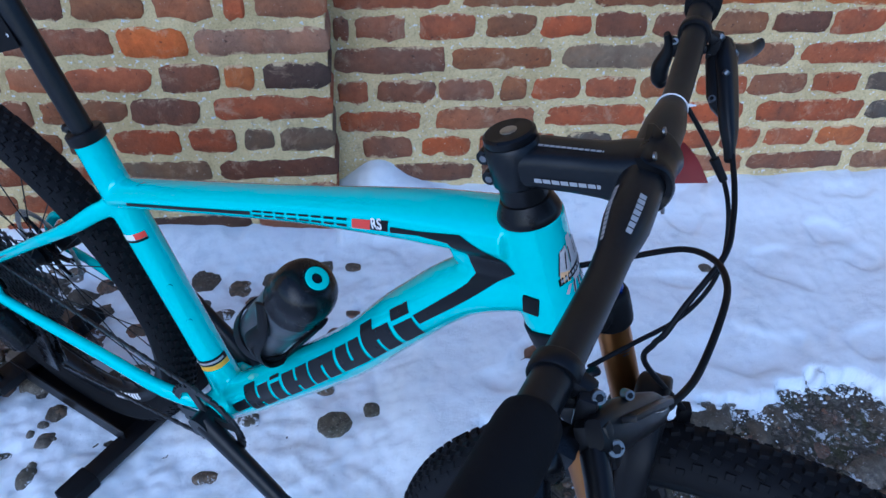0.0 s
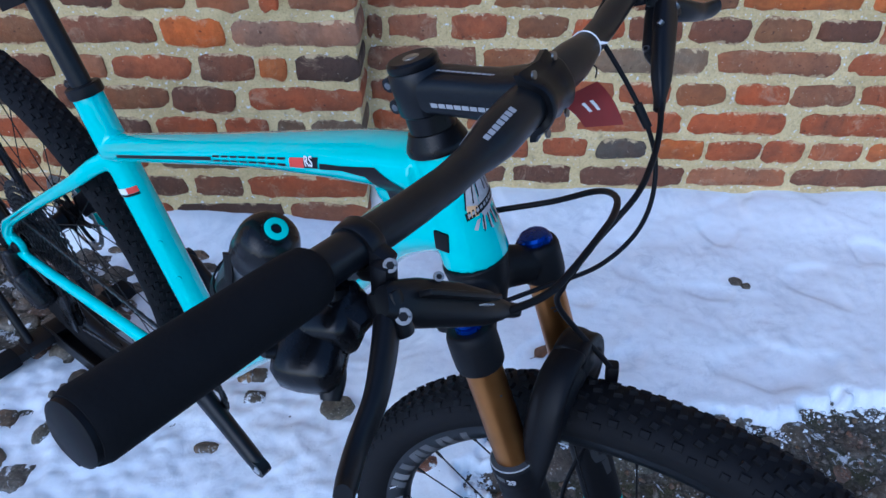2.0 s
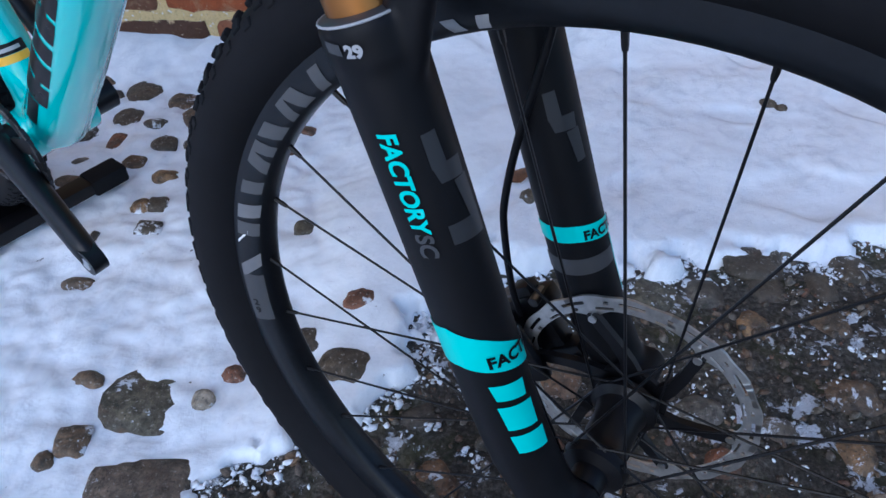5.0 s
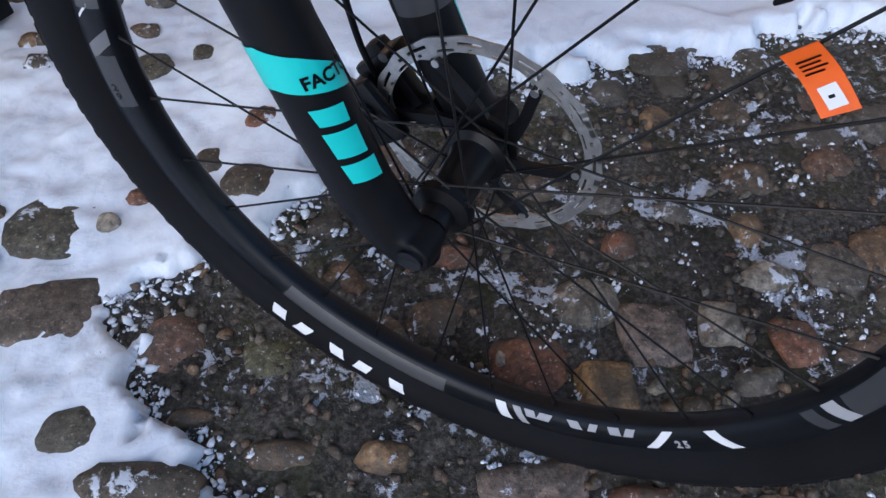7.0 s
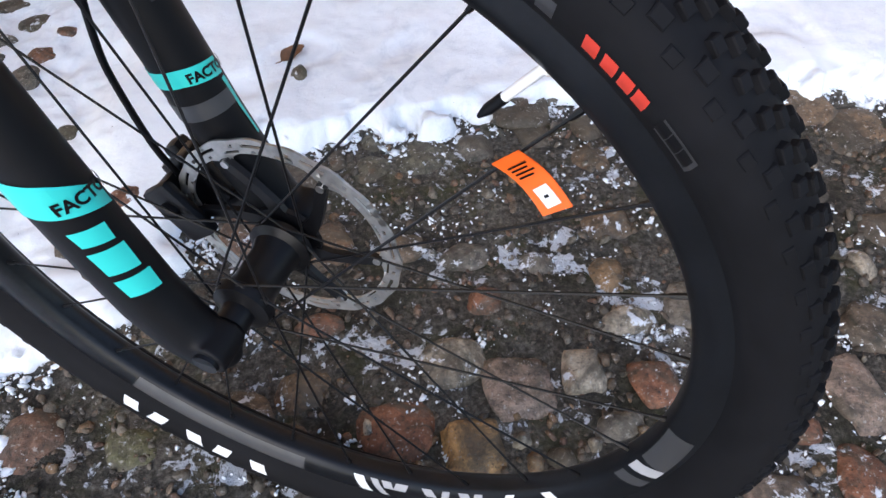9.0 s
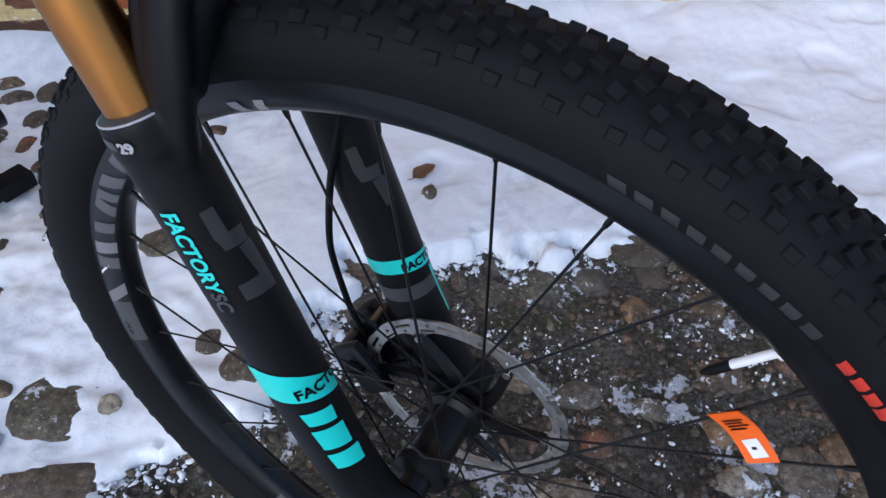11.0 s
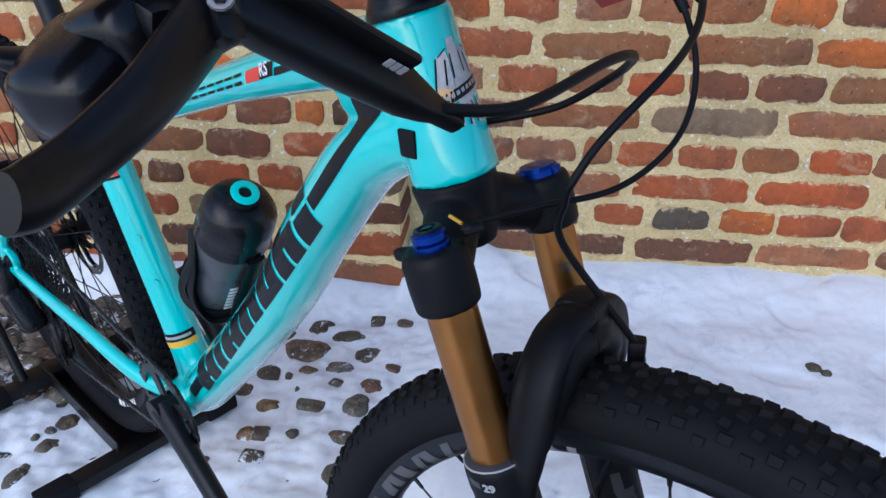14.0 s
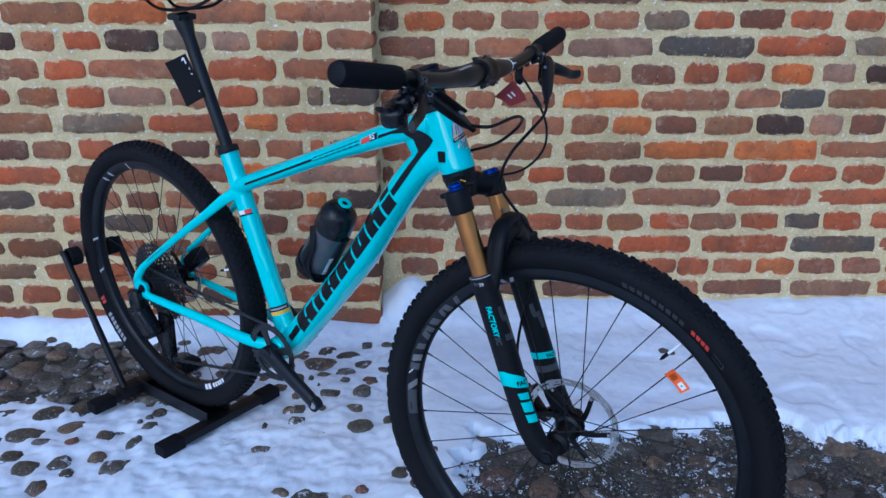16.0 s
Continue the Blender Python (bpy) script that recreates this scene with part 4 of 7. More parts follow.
def polar_slab(bm, cells, y, t, m=None):
    """Flat curved plates: each a list of (radius, angle) corners, t thick about y."""
    for cell in cells:
        lo = [bm.verts.new((r * math.cos(a), y - t / 2, r * math.sin(a))) for r, a in cell]
        hi = [bm.verts.new((r * math.cos(a), y + t / 2, r * math.sin(a))) for r, a in cell]
        bm.faces.new(lo)
        bm.faces.new(hi[::-1])
        for i in range(len(cell)):
            j = (i + 1) % len(cell)
            bm.faces.new((lo[i], hi[i], hi[j], lo[j]))


def brake_disc(w, radius, y):
    bm = bmesh.new()
    cells = []
    n = 144
    for k in range(n):
        a, b = 2 * math.pi * k / n, 2 * math.pi * (k + 1) / n
        outer = [radius - 0.0007 * (1 - math.cos(18 * t)) for t in (a, b)]
        inner = [radius - 0.0128 - 0.0050 * max(0.0, math.cos(6 * t)) ** 3 for t in (a, b)]
        rings = [radius - 0.0120, radius - 0.0100, radius - 0.0074, radius - 0.0048]
        cells.append([(rings[3], a), (rings[3], b), (outer[1], b), (outer[0], a)])
        cells.append([(rings[1], a), (rings[1], b), (rings[2], b), (rings[2], a)])
        cells.append([(inner[0], a), (inner[1], b), (rings[0], b), (rings[0], a)])
        # two rows of slots, staggered
        if k % 12 not in (1, 2, 3, 4, 5, 8):
            cells.append([(rings[2], a), (rings[2], b), (rings[3], b), (rings[3], a)])
        if k % 12 not in (7, 8, 9, 10, 3):
            cells.append([(rings[0], a), (rings[0], b), (rings[1], b), (rings[1], a)])
    polar_slab(bm, cells, y, 0.0018)
    bmesh.ops.remove_doubles(bm, verts=bm.verts[:], dist=0.00005)
    part("brake_disc", bm, DISC_STEEL, w, "slotted steel disc brake rotor", 30)
    bm = bmesh.new()
    lathe(bm, [(0.012, y - 0.003), (0.027, y - 0.003), (0.027, y + 0.001), (0.012, y + 0.001)], 36)
    carrier = part("disc_carrier", bm, BLACK_SATIN, w, "black alloy spider of the brake disc", 30)
    reach = radius - 0.0150
    for k in range(6):
        a = 2 * math.pi * k / 6
        bm = bmesh.new()
        line = [(0.024, -0.46, 0.30), (0.036, -0.30, 0.15), (0.050, -0.15, 0.090), (reach - 0.006, -0.02, 0.062), (reach, 0.0, 0.050)]
        polar_slab(bm, [[(r0, a + c0 - h0), (r0, a + c0 + h0), (r1, a + c1 + h1), (r1, a + c1 - h1)] for (r0, c0, h0), (r1, c1, h1) in zip(line, line[1:])], y - 0.0015, 0.005)
        bmesh.ops.remove_doubles(bm, verts=bm.verts[:], dist=0.00005)
        part("carrier_arm", bm, BLACK_SATIN, w, "", 30)
        bm = bmesh.new()
        rod(bm, ((reach - 0.003) * math.cos(a), y - 0.0052, (reach - 0.003) * math.sin(a)), ((reach - 0.003) * math.cos(a), y + 0.003, (reach - 0.003) * math.sin(a)), 0.0030, 12)
        part("rivet", bm, STEEL, w, "small steel rivet of the brake disc")


FRONT_WHEEL = STEER @ Matrix.Translation(AXLE) @ Matrix.Rotation(radians(19.0), 4, "Y")
REAR_WHEEL = Matrix.Translation(REAR)
front_wheel = tyre_and_rim("front_wheel", FRONT_WHEEL, radians(-50.5), "black carbon front wheel rim with grey and white bars", radians(97.0))
rear_wheel = tyre_and_rim("rear_wheel", REAR_WHEEL, radians(-18), "black carbon rear wheel rim with pale bars")
brake_disc(front_wheel, 0.090, 0.040)
brake_disc(rear_wheel, 0.080, 0.044)


# -- fork --
def leg(a):
    """How far forward of the steering axis the fork legs lie, at a along it."""
    return 0.0235


def build_fork():
    bm = bmesh.new()
    for s in (-1, 1):
        # clamp round each stanchion
        tube(bm, [F(leg(a), s * 0.0640, a) for a in (-0.0585, -0.0565, -0.042, -0.026, -0.0195)], [0.0196, 0.0208, 0.0213, 0.0210, 0.0190], 32)
        # arm of the crown from the steerer to the clamp
        tube(bm, spline([F(0.0, 0, -0.020), F(0.006, s * 0.022, -0.023), F(0.018, s * 0.050, -0.037)], 5), ramp_list([0.024, 0.0215, 0.0185], 11), 18, flat=(0.9, 1.0))
    tube(bm, [F(0, 0, -0.044), F(0, 0, -0.018), F(0, 0, -0.004), F(0, 0, 0.004)], [0.018, 0.0265, 0.0285, 0.0295], 26)
    block(bm, STEER @ pose(0.000, -0.062, -0.0250, 0, 0, 0), (0.020, 0.009, 0.009), 0.003, 2)
    fork = part("fork", bm, BLACK_MATT, bicycle, "matt black suspension fork crown", 50)
    fuse = fork.modifiers.new("fuse", "REMESH")
    fuse.mode, fuse.voxel_size, fuse.use_smooth_shade = "VOXEL", 0.0018, True
    even = fork.modifiers.new("even", "SMOOTH")
    even.factor, even.iterations = 0.5, 4
    for s in (-1, 1):
        bm = bmesh.new()
        tube(bm, [F(leg(-0.05), s * 0.0635, -0.05), F(leg(-0.25), s * 0.0625, -0.25)], 0.0162, 64)
        part("stanchion", bm, GOLD, fork, "gold-coated fork stanchion", 60)
        bm = bmesh.new()
        tube(bm, [F(leg(0), s * 0.0625, -0.1650), F(leg(0), s * 0.0625, -0.1670)], [0.0172, 0.0212], 48)
        part("seal", bm, GREY_DECAL, fork, "thin grey wiper seal", 60)
        bm = bmesh.new()
        tube(bm, [F(leg(0) + 0.0213 * math.cos(a), s * 0.0625 + 0.0213 * math.sin(a), -0.1673) for a in (2 * math.pi * k / 32 for k in range(33))], 0.0007, 6)
        part("seal_edge", bm, SILVER_DECAL, fork, "pale rim round the top of the fork leg", 60)
        # lower leg, its foot swept forward to the axle
        bm = bmesh.new()
        pts = [F(leg(-0.1665), s * 0.0625, -0.1665), F(leg(-0.1705), s * 0.0625, -0.1705), F(leg(-0.186), s * 0.0625, -0.186), F(leg(-0.190), s * 0.0625, -0.190), F(leg(-0.30), s * 0.0628, -0.30), F(leg(-0.40), s * 0.0632, -0.40), F(0.026, s * 0.0635, -0.445), F(0.032, s * 0.0630, -0.478), F(0.040, s * 0.0615, -0.498), F(0.048, s * 0.060, -0.512), F(0.050, s * 0.060, -0.518)]
        tube(bm, pts, [0.0212, 0.0226, 0.0226, 0.0217, 0.0215, 0.0210, 0.0205, 0.0195, 0.0180, 0.0130, 0.006], 28)
        tube(bm, [F(0.050, s * 0.050, -0.496), F(0.050, s * 0.078, -0.496)], 0.0135, 20)
        # half of the arch: a broad band with a rib along each edge
        line = [(0.018, 0.0640, -0.245), (0.024, 0.0635, -0.214), (0.0355, 0.0605, -0.184), (0.050, 0.0565, -0.153), (0.061, 0.0460, -0.120), (0.066, 0.0250, -0.100), (0.068, -0.002, -0.0965)]
        tube(bm, spline([F(f, s * y, a) for f, y, a in line], 6), ramp_list([0.013, 0.0155, 0.0165, 0.0165, 0.0165, 0.0165, 0.016], 37), 18, flat=(0.60, 1.0))
        for off, r in ((-0.0105, 0.0060), (0.0105, 0.0055)):
            tube(bm, spline([F(f + off * (0.4 if i == 0 else 1.0), s * (y + 0.003 * (i < 5)), a + 0.002 * (i > 3)) for i, (f, y, a) in enumerate(line)], 6), r, 12)
        tube(bm, spline([F(0.046, s * 0.052, -0.168), F(0.057, s * 0.041, -0.138), F(0.062, s * 0.020, -0.119), F(0.064, s * -0.002, -0.116)], 6), ramp_list([0.010, 0.0150, 0.0160, 0.0160], 19), 16)
        low = part("lower_leg", bm, BLACK_MATT, fork, "matt black fork lower leg with half the arch", 50)
        fuse = low.modifiers.new("fuse", "REMESH")
        fuse.mode, fuse.voxel_size, fuse.use_smooth_shade = "VOXEL", 0.0021, True
        even = low.modifiers.new("even", "SMOOTH")
        even.factor, even.iterations = 0.5, 4
        LEGS.append(low)
    # axle end on the right foot
    bm = bmesh.new()
    tube(bm, [F(0.050, -0.0775, -0.496), F(0.050, -0.0805, -0.496), F(0.050, -0.0795, -0.496)], [0.0095, 0.0088, 0.0045], 18)
    part("axle", bm, BLACK_GLOSS, fork, "hollow black thru-axle end")
    # adjuster knobs
    bm = bmesh.new()
    tube(bm, [F(leg(0), -0.064, -0.0200), F(leg(0), -0.064, -0.0165), F(leg(0), -0.064, -0.0155), F(leg(0), -0.064, -0.0145), F(leg(0), -0.064, -0.0105), F(leg(0), -0.064, -0.0085)], [0.0115, 0.0115, 0.0090, 0.0108, 0.0108, 0.0085], 24)
    knob = part("adjuster", bm, BLUE_ANO, fork, "blue anodised lockout wheel", 25)
    bm = bmesh.new()
    ring_points = [F(leg(0) + 0.0075 * math.cos(a), -0.064 + 0.0075 * math.sin(a), -0.0085) for a in (2 * math.pi * k / 24 for k in range(25))]
    tube(bm, ring_points, 0.0016, 8)
    rod(bm, F(leg(0), -0.064, -0.0095), F(leg(0), -0.064, -0.0070), 0.0035, 8)
    part("knob_rim", bm, BLACK_GLOSS, fork, "black rim and bolt of the lockout wheel")
    bm = bmesh.new()
    block(bm, STEER @ pose(0.040, -0.044, -0.0165, 0, 0, 40), (0.014, 0.009, 0.007), 0.002)
    part("lockout_clamp", bm, BLACK_GLOSS, fork, "small black cable clamp")
    bm = bmesh.new()
    rod(bm, F(0.036, -0.047, -0.012), F(0.026, -0.044, -0.008), 0.0012, 8)
    part("cable_end", bm, YELLOW_DECAL, fork, "tiny yellow crimped cable end")
    bm = bmesh.new()
    tube(bm, [F(leg(0), 0.064, -0.0255), F(leg(0), 0.064, -0.0150), F(leg(0), 0.064, -0.0125), F(leg(0), 0.064, -0.0120)], [0.0148, 0.0146, 0.0128, 0.0100], 30)
    for k in range(3):
        a = 2 * math.pi * k / 3
        block(bm, STEER @ pose(leg(0) + 0.0125 * math.cos(a), 0.064 + 0.0125 * math.sin(a), -0.0185, 0, 0, math.degrees(a)), (0.008, 0.010, 0.010), 0.002, 2)
    part("air_cap", bm, BLUE_ANO, fork, "blue anodised air valve cap", 25)
    # brake caliper on the left foot
    bm = bmesh.new()
    cal = STEER @ pose(-0.033, 0.050, -0.466, 0, -20, 0)
    block(bm, cal @ pose(0.004, 0.010, 0.0), (0.034, 0.012, 0.060), 0.005, 2)
    block(bm, cal @ pose(-0.006, -0.002, 0.0), (0.018, 0.028, 0.046), 0.005, 2)
    block(bm, cal @ pose(0.016, 0.012, 0.0), (0.018, 0.016, 0.080), 0.005, 2)
    block(bm, cal @ pose(0.022, 0.012, 0.024), (0.03, 0.02, 0.016), 0.004, 2)
    block(bm, cal @ pose(0.022, 0.012, -0.026), (0.03, 0.02, 0.016), 0.004, 2)
    caliper = part("brake_caliper", bm, BLACK_SATIN, fork, "black disc brake caliper")
    bm = bmesh.new()
    block(bm, cal @ pose(0.004, -0.0205, 0.0), (0.032, 0.010, 0.054), 0.0045, 2)
    rod(bm, cal @ Vector((0.004, -0.029, 0.006)), cal @ Vector((0.004, -0.017, 0.006)), 0.008, 14)
    part("piston_cover", bm, BLACK_SATIN, caliper)
    for z in (0.030, -0.030):
        bm = bmesh.new()
        rod(bm, cal @ Vector((0.030, 0.012, z)), cal @ Vector((0.030, -0.004, z)), 0.0040, 12)
        part("caliper_bolt", bm, DARK_STEEL, caliper, "steel bolt of the brake caliper")
    return fork


LEGS = []
fork = build_fork()


# -- headset, stem, handlebar --
def ring_tube(bm, base, up, steps, seg=30):
    tube(bm, [base + up * a for a, r in steps], [r for a, r in steps], seg)


BAR_F = 0.0965


def bar_at(y):
    """Height of the handlebar's middle line along the steering axis, y to its side."""
    y = abs(y)
    return 0.1455 + 0.158 * max(0.0, y - 0.125) + 0.0012 * smooth(0.08, 0.02, y) - 0.0015 * math.exp(-((y - 0.125) / 0.03) ** 2) * -1


def bar_radius(y):
    return 0.0111 + 0.0050 * smooth(0.105, 0.058, abs(y))


def build_cockpit():
    up = (STEER.to_3x3() @ Vector((0, 0, 1))).normalized()
    o = F(0, 0, 0)
    bm = bmesh.new()
    ring_tube(bm, o, up, [(0.110, 0.0255), (0.113, 0.0262), (0.117, 0.0250), (0.127, 0.0205), (0.1275, 0.0188), (0.147, 0.0188)], 40)
    part("headset_spacer", bm, BLACK_GLOSS, bicycle, "glossy black headset cone and spacers")
    bm = bmesh.new()
    # clamp at the steerer, body sloping down forward, twin ears round the bar
    ring_tube(bm, o, up, [(0.1415, 0.0190), (0.1440, 0.0216), (0.1740, 0.0216), (0.1770, 0.0200)], 32)
    rings = []
    for f, a, w, h in ((-0.006, 0.1590, 0.0200, 0.0150), (0.020, 0.1572, 0.0195, 0.0160), (0.046, 0.1525, 0.0185, 0.0165), (0.066, 0.1488, 0.0190, 0.0175), (0.080, 0.1468, 0.0212, 0.0195), (0.094, 0.1460, 0.0215, 0.0200)):
        ring = []
        for k in range(20):
            t = 2 * math.pi * (k + 0.5) / 20
            cy, cz = math.cos(t), math.sin(t)
            y, z = w * math.copysign(abs(cy) ** 0.55, cy), h * math.copysign(abs(cz) ** 0.55, cz)
            ring.append(F(f + 0.12 * z, y, a + z))
        rings.append(ring)
    loft(bm, rings)
    for z in (0.150, 0.168):
        rod(bm, F(-0.0205, -0.011, z), F(-0.0200, 0.011, z), 0.0060, 16)
    stem = part("stem", bm, CARBON, bicycle, "black carbon stem", 50)
    # cap over the bar: a curved plate with four ears
    bm = bmesh.new()
    rows = []
    for d in range(-100, 101, 10):
        t = radians(d)
        ear = smooth(70, 95, abs(d))
        slim = 0.0235 - 0.004 * smooth(60, 20, abs(d))
        rows.append([F(BAR_F + math.cos(t) * r + 0.004 * ear, y, 0.1462 + math.sin(t) * r) for r, y in ((0.0165, -slim), (0.0210 + 0.004 * ear, -slim), (0.0222 + 0.004 * ear, -slim + 0.003), (0.0200 + 0.005 * ear, -0.008), (0.0200 + 0.003 * ear, 0.008), (0.0222 + 0.004 * ear, slim - 0.003), (0.0210 + 0.004 * ear, slim), (0.0165, slim))])
    loft(bm, rows)
    part("faceplate", bm, BLACK_GLOSS, stem, "black four-bolt faceplate", 45)
    bolts = [(F(BAR_F + 0.0105, s * 0.0168, 0.1462 + z), F(BAR_F + 0.0122, s * 0.0168, 0.1462 + z), 0.0031, DARK_STEEL) for s in (-1, 1) for z in (0.0215, -0.0215)]
    bolts += [(F(-0.0205, -0.0125, z), F(-0.0205, -0.0105, z), 0.0028, DARK_STEEL) for z in (0.150, 0.168)]
    for p, q, r, mat in bolts:
        bm = bmesh.new()
        rod(bm, p, q, r, 12)
        part("stem_bolt", bm, mat, stem, "small metal stem bolt")
    bm = bmesh.new()
    ring_tube(bm, o, up, [(0.1765, 0.0192), (0.1785, 0.0205), (0.1830, 0.0202), (0.1848, 0.0180), (0.1842, 0.0090), (0.1832, 0.0085)], 40)
    part("top_cap", bm, BLACK_GLOSS, stem, "round black headset top cap")
    bm = bmesh.new()
    ring_tube(bm, o, up, [(0.182, 0.0068), (0.1848, 0.0066), (0.1855, 0.0050), (0.1840, 0.0030)], 18)
    part("top_cap_bolt", bm, STEEL, stem, "silver top cap bolt")
    # bar: thick at the clamp, thinner outward, rising to its ends
    bm = bmesh.new()
    steps = [-0.368 + 0.016 * k for k in range(47)]
    tube(bm, [F(BAR_F, y, bar_at(y)) for y in steps], [bar_radius(y) for y in steps], 32)
    bar = part("handlebar", bm, CARBON, bicycle, "black carbon flat handlebar", 60)
    for s in (-1, 1):
        bm = bmesh.new()
        tube(bm, [F(BAR_F + 0.0005, s * y, bar_at(y)) for y in (0.369, 0.365, 0.31, 0.256, 0.248, 0.245)], [0.0150, 0.0163, 0.0163, 0.0163, 0.0155, 0.0135], 36)
        part("grip", bm, FOAM, bar, "black foam grip", 60)
        bm = bmesh.new()
        tube(bm, [F(BAR_F + 0.0005, s * y, bar_at(y)) for y in (0.3685, 0.3715, 0.3728)], [0.0142, 0.0142, 0.0115], 24)
        part("bar_plug", bm, BLACK_MATT, bar, "round black bar end plug")
        brake_lever(bar, s)
    # shifter under the right side
    bm = bmesh.new()
    block(bm, STEER @ pose(0.086, -0.2360, 0.1310, 20, 0, 10), (0.034, 0.036, 0.028), 0.011, 3)
    block(bm, STEER @ pose(0.080, -0.2520, 0.121, 30, 15, 20), (0.036, 0.042, 0.030), 0.013, 3)
    tube(bm, [F(0.086, -0.236, 0.132), F(0.094, -0.232, 0.150)], [0.009, 0.007], 14)
    block(bm, STEER @ pose(0.098, -0.2330, 0.1330, 0, 35, 0), (0.022, 0.020, 0.016), 0.004, 2)
    shifter = part("shifter", bm, BLACK_CAP, bar, "black trigger shifter body", 50)
    for pts, r in (([(0.074, -0.254, 0.128), (0.069, -0.264, 0.131), (0.067, -0.270, 0.134)], [0.007, 0.0075, 0.005]), ([(0.086, -0.248, 0.118), (0.090, -0.256, 0.107), (0.091, -0.263, 0.099)], [0.009, 0.0075, 0.0050])):
        bm = bmesh.new()
        tube(bm, spline([F(*p) for p in pts], 4), ramp_list(r, 9), 12, flat=(1.0, 0.6))
        part("shift_paddle", bm, BLACK_SATIN, shifter, "black shift paddle", 60)
    # thumb lever of the fork lockout behind the left side
    bm = bmesh.new()
    tube(bm, spline([F(0.0740, 0.203, 0.1640), F(0.0745, 0.205, 0.1540), F(0.0720, 0.206, 0.1450), F(0.0640, 0.206, 0.1320), F(0.0615, 0.206, 0.1200), F(0.0640, 0.206, 0.1125)], 5), ramp_list([0.0035, 0.0052, 0.0070, 0.0092, 0.0092, 0.0050], 26), 16, flat=(1.0, 0.85))
    block(bm, STEER @ pose(0.0805, 0.2080, 0.1480, 0, 25, 0), (0.018, 0.013, 0.016), 0.004, 2)
    part("lockout_remote", bm, BLACK_SATIN, bar, "black thumb lever of the fork lockout", 55)
    bm = bmesh.new()
    ring_tube(bm, F(0.0800, 0.2045, 0.1550), (STEER.to_3x3() @ Vector((0, -0.6, 0.8))).normalized(), [(-0.004, 0.0034), (0.0010, 0.0034), (0.0014, 0.0030), (0.0014, 0.0018), (0.0002, 0.0016)], 14)
    part("remote_bolt", bm, STEEL, bar, "silver ring bolt of the lockout lever")
    return bar


def brake_lever(bar, s):
    # hinged clamp ring
    bm = bmesh.new()
    c = Vector((BAR_F, s * 0.2105, bar_at(0.2105)))
    rings = []
    for k in range(30):
        a = 2 * math.pi * k / 30
        rings.append([STEER @ (c + Vector((math.cos(a) * r, y, math.sin(a) * r))) for r, y in ((0.0112, -0.0056), (0.0136, -0.0056), (0.0144, -0.0044), (0.0144, 0.0044), (0.0136, 0.0056), (0.0112, 0.0056))])
    loft(bm, rings, closed=True)
    block(bm, STEER @ pose(0.1090, s * 0.2115, 0.1540, 0, 42, 0), (0.016, 0.0110, 0.010), 0.0035, 2)
    block(bm, STEER @ pose(0.0990, s * 0.2110, 0.1435, 0, 0, 0), (0.015, 0.0110, 0.009), 0.0035, 2)
    block(bm, STEER @ pose(0.111, s * 0.2170, 0.1420, 0, 20, 0), (0.011, 0.012, 0.026), 0.0035, 2)
    part("lever_clamp", bm, BLACK_SATIN, bar, "black hinged clamp of the brake lever", 45)
    # master cylinder: a flat lid over a tapering body, then the hose nipple
    bm = bmesh.new()
    d = Vector((0.009, -s * 0.085, -0.067)).normalized()
    e0 = Vector((0.1190, s * 0.2270, 0.1375))
    rings = []
    for u, w, h, drop in ((-0.005, 0.0045, 0.0075, 0.0), (0.0, 0.0066, 0.0105, 0.0), (0.020, 0.0074, 0.0130, 0.0), (0.055, 0.0074, 0.0122, 0.0), (0.080, 0.0068, 0.0100, 0.001), (0.092, 0.0056, 0.0066, 0.002), (0.098, 0.0048, 0.0048, 0.002), (0.110, 0.0044, 0.0044, 0.002)):
        mid = e0 + d * u + Vector((0, 0, -drop))
        n1 = Vector((0.80, s * 0.30, 0.52)) - d * d.dot(Vector((0.80, s * 0.30, 0.52)))
        n1.normalize()
        n2v = d.cross(n1)
        n2v = n2v if n2v.z > 0 else -n2v
        ring = []
        for k in range(16):
            t = 2 * math.pi * (k + 0.5) / 16
            cy, cz = math.cos(t), math.sin(t)
            ring.append(STEER @ (mid + n1 * w * math.copysign(abs(cy) ** 0.6, cy) + n2v * h * math.copysign(abs(cz) ** 0.6, cz)))
        rings.append(ring)
    loft(bm, rings)
    back = Vector((-1, 0, 0)) + d * d.x
    back.normalize()
    face = back.cross(d)
    face = face if face.z > 0 else -face
    if s < 0:
        lid = e0 + d * 0.046 + n1 * 0.0070 + n2v * 0.0030
        block(bm, STEER @ at(lid, d, n1), (0.062, 0.0165, 0.0036), 0.0014, 2)
    else:
        rings = []
        for u, reach, h in ((0.002, 0.0080, 0.0050), (0.006, 0.0135, 0.0075), (0.016, 0.0180, 0.0085), (0.050, 0.0180, 0.0085), (0.060, 0.0150, 0.0078), (0.069, 0.0085, 0.0060), (0.073, 0.0040, 0.0040)):
            mid = e0 + d * u
            rings.append([STEER @ (mid + back * (reach / 2 + reach / 2 * math.copysign(abs(math.cos(t)) ** 0.6, math.cos(t))) + face * h * math.copysign(abs(math.sin(t)) ** 0.6, math.sin(t))) for t in (2 * math.pi * (k + 0.5) / 16 for k in range(16))])
        loft(bm, rings)
    # arm that carries the lever's pivot
    block(bm, STEER @ at((0.1175, s * 0.2275, 0.1300), (0.15, s * 0.25, -0.9), n1), (0.026, 0.019, 0.011), 0.004, 2)
    body = part("brake_lever", bm, BLACK_SATIN, bar, "black hydraulic brake lever body", 45)
    bm = bmesh.new()
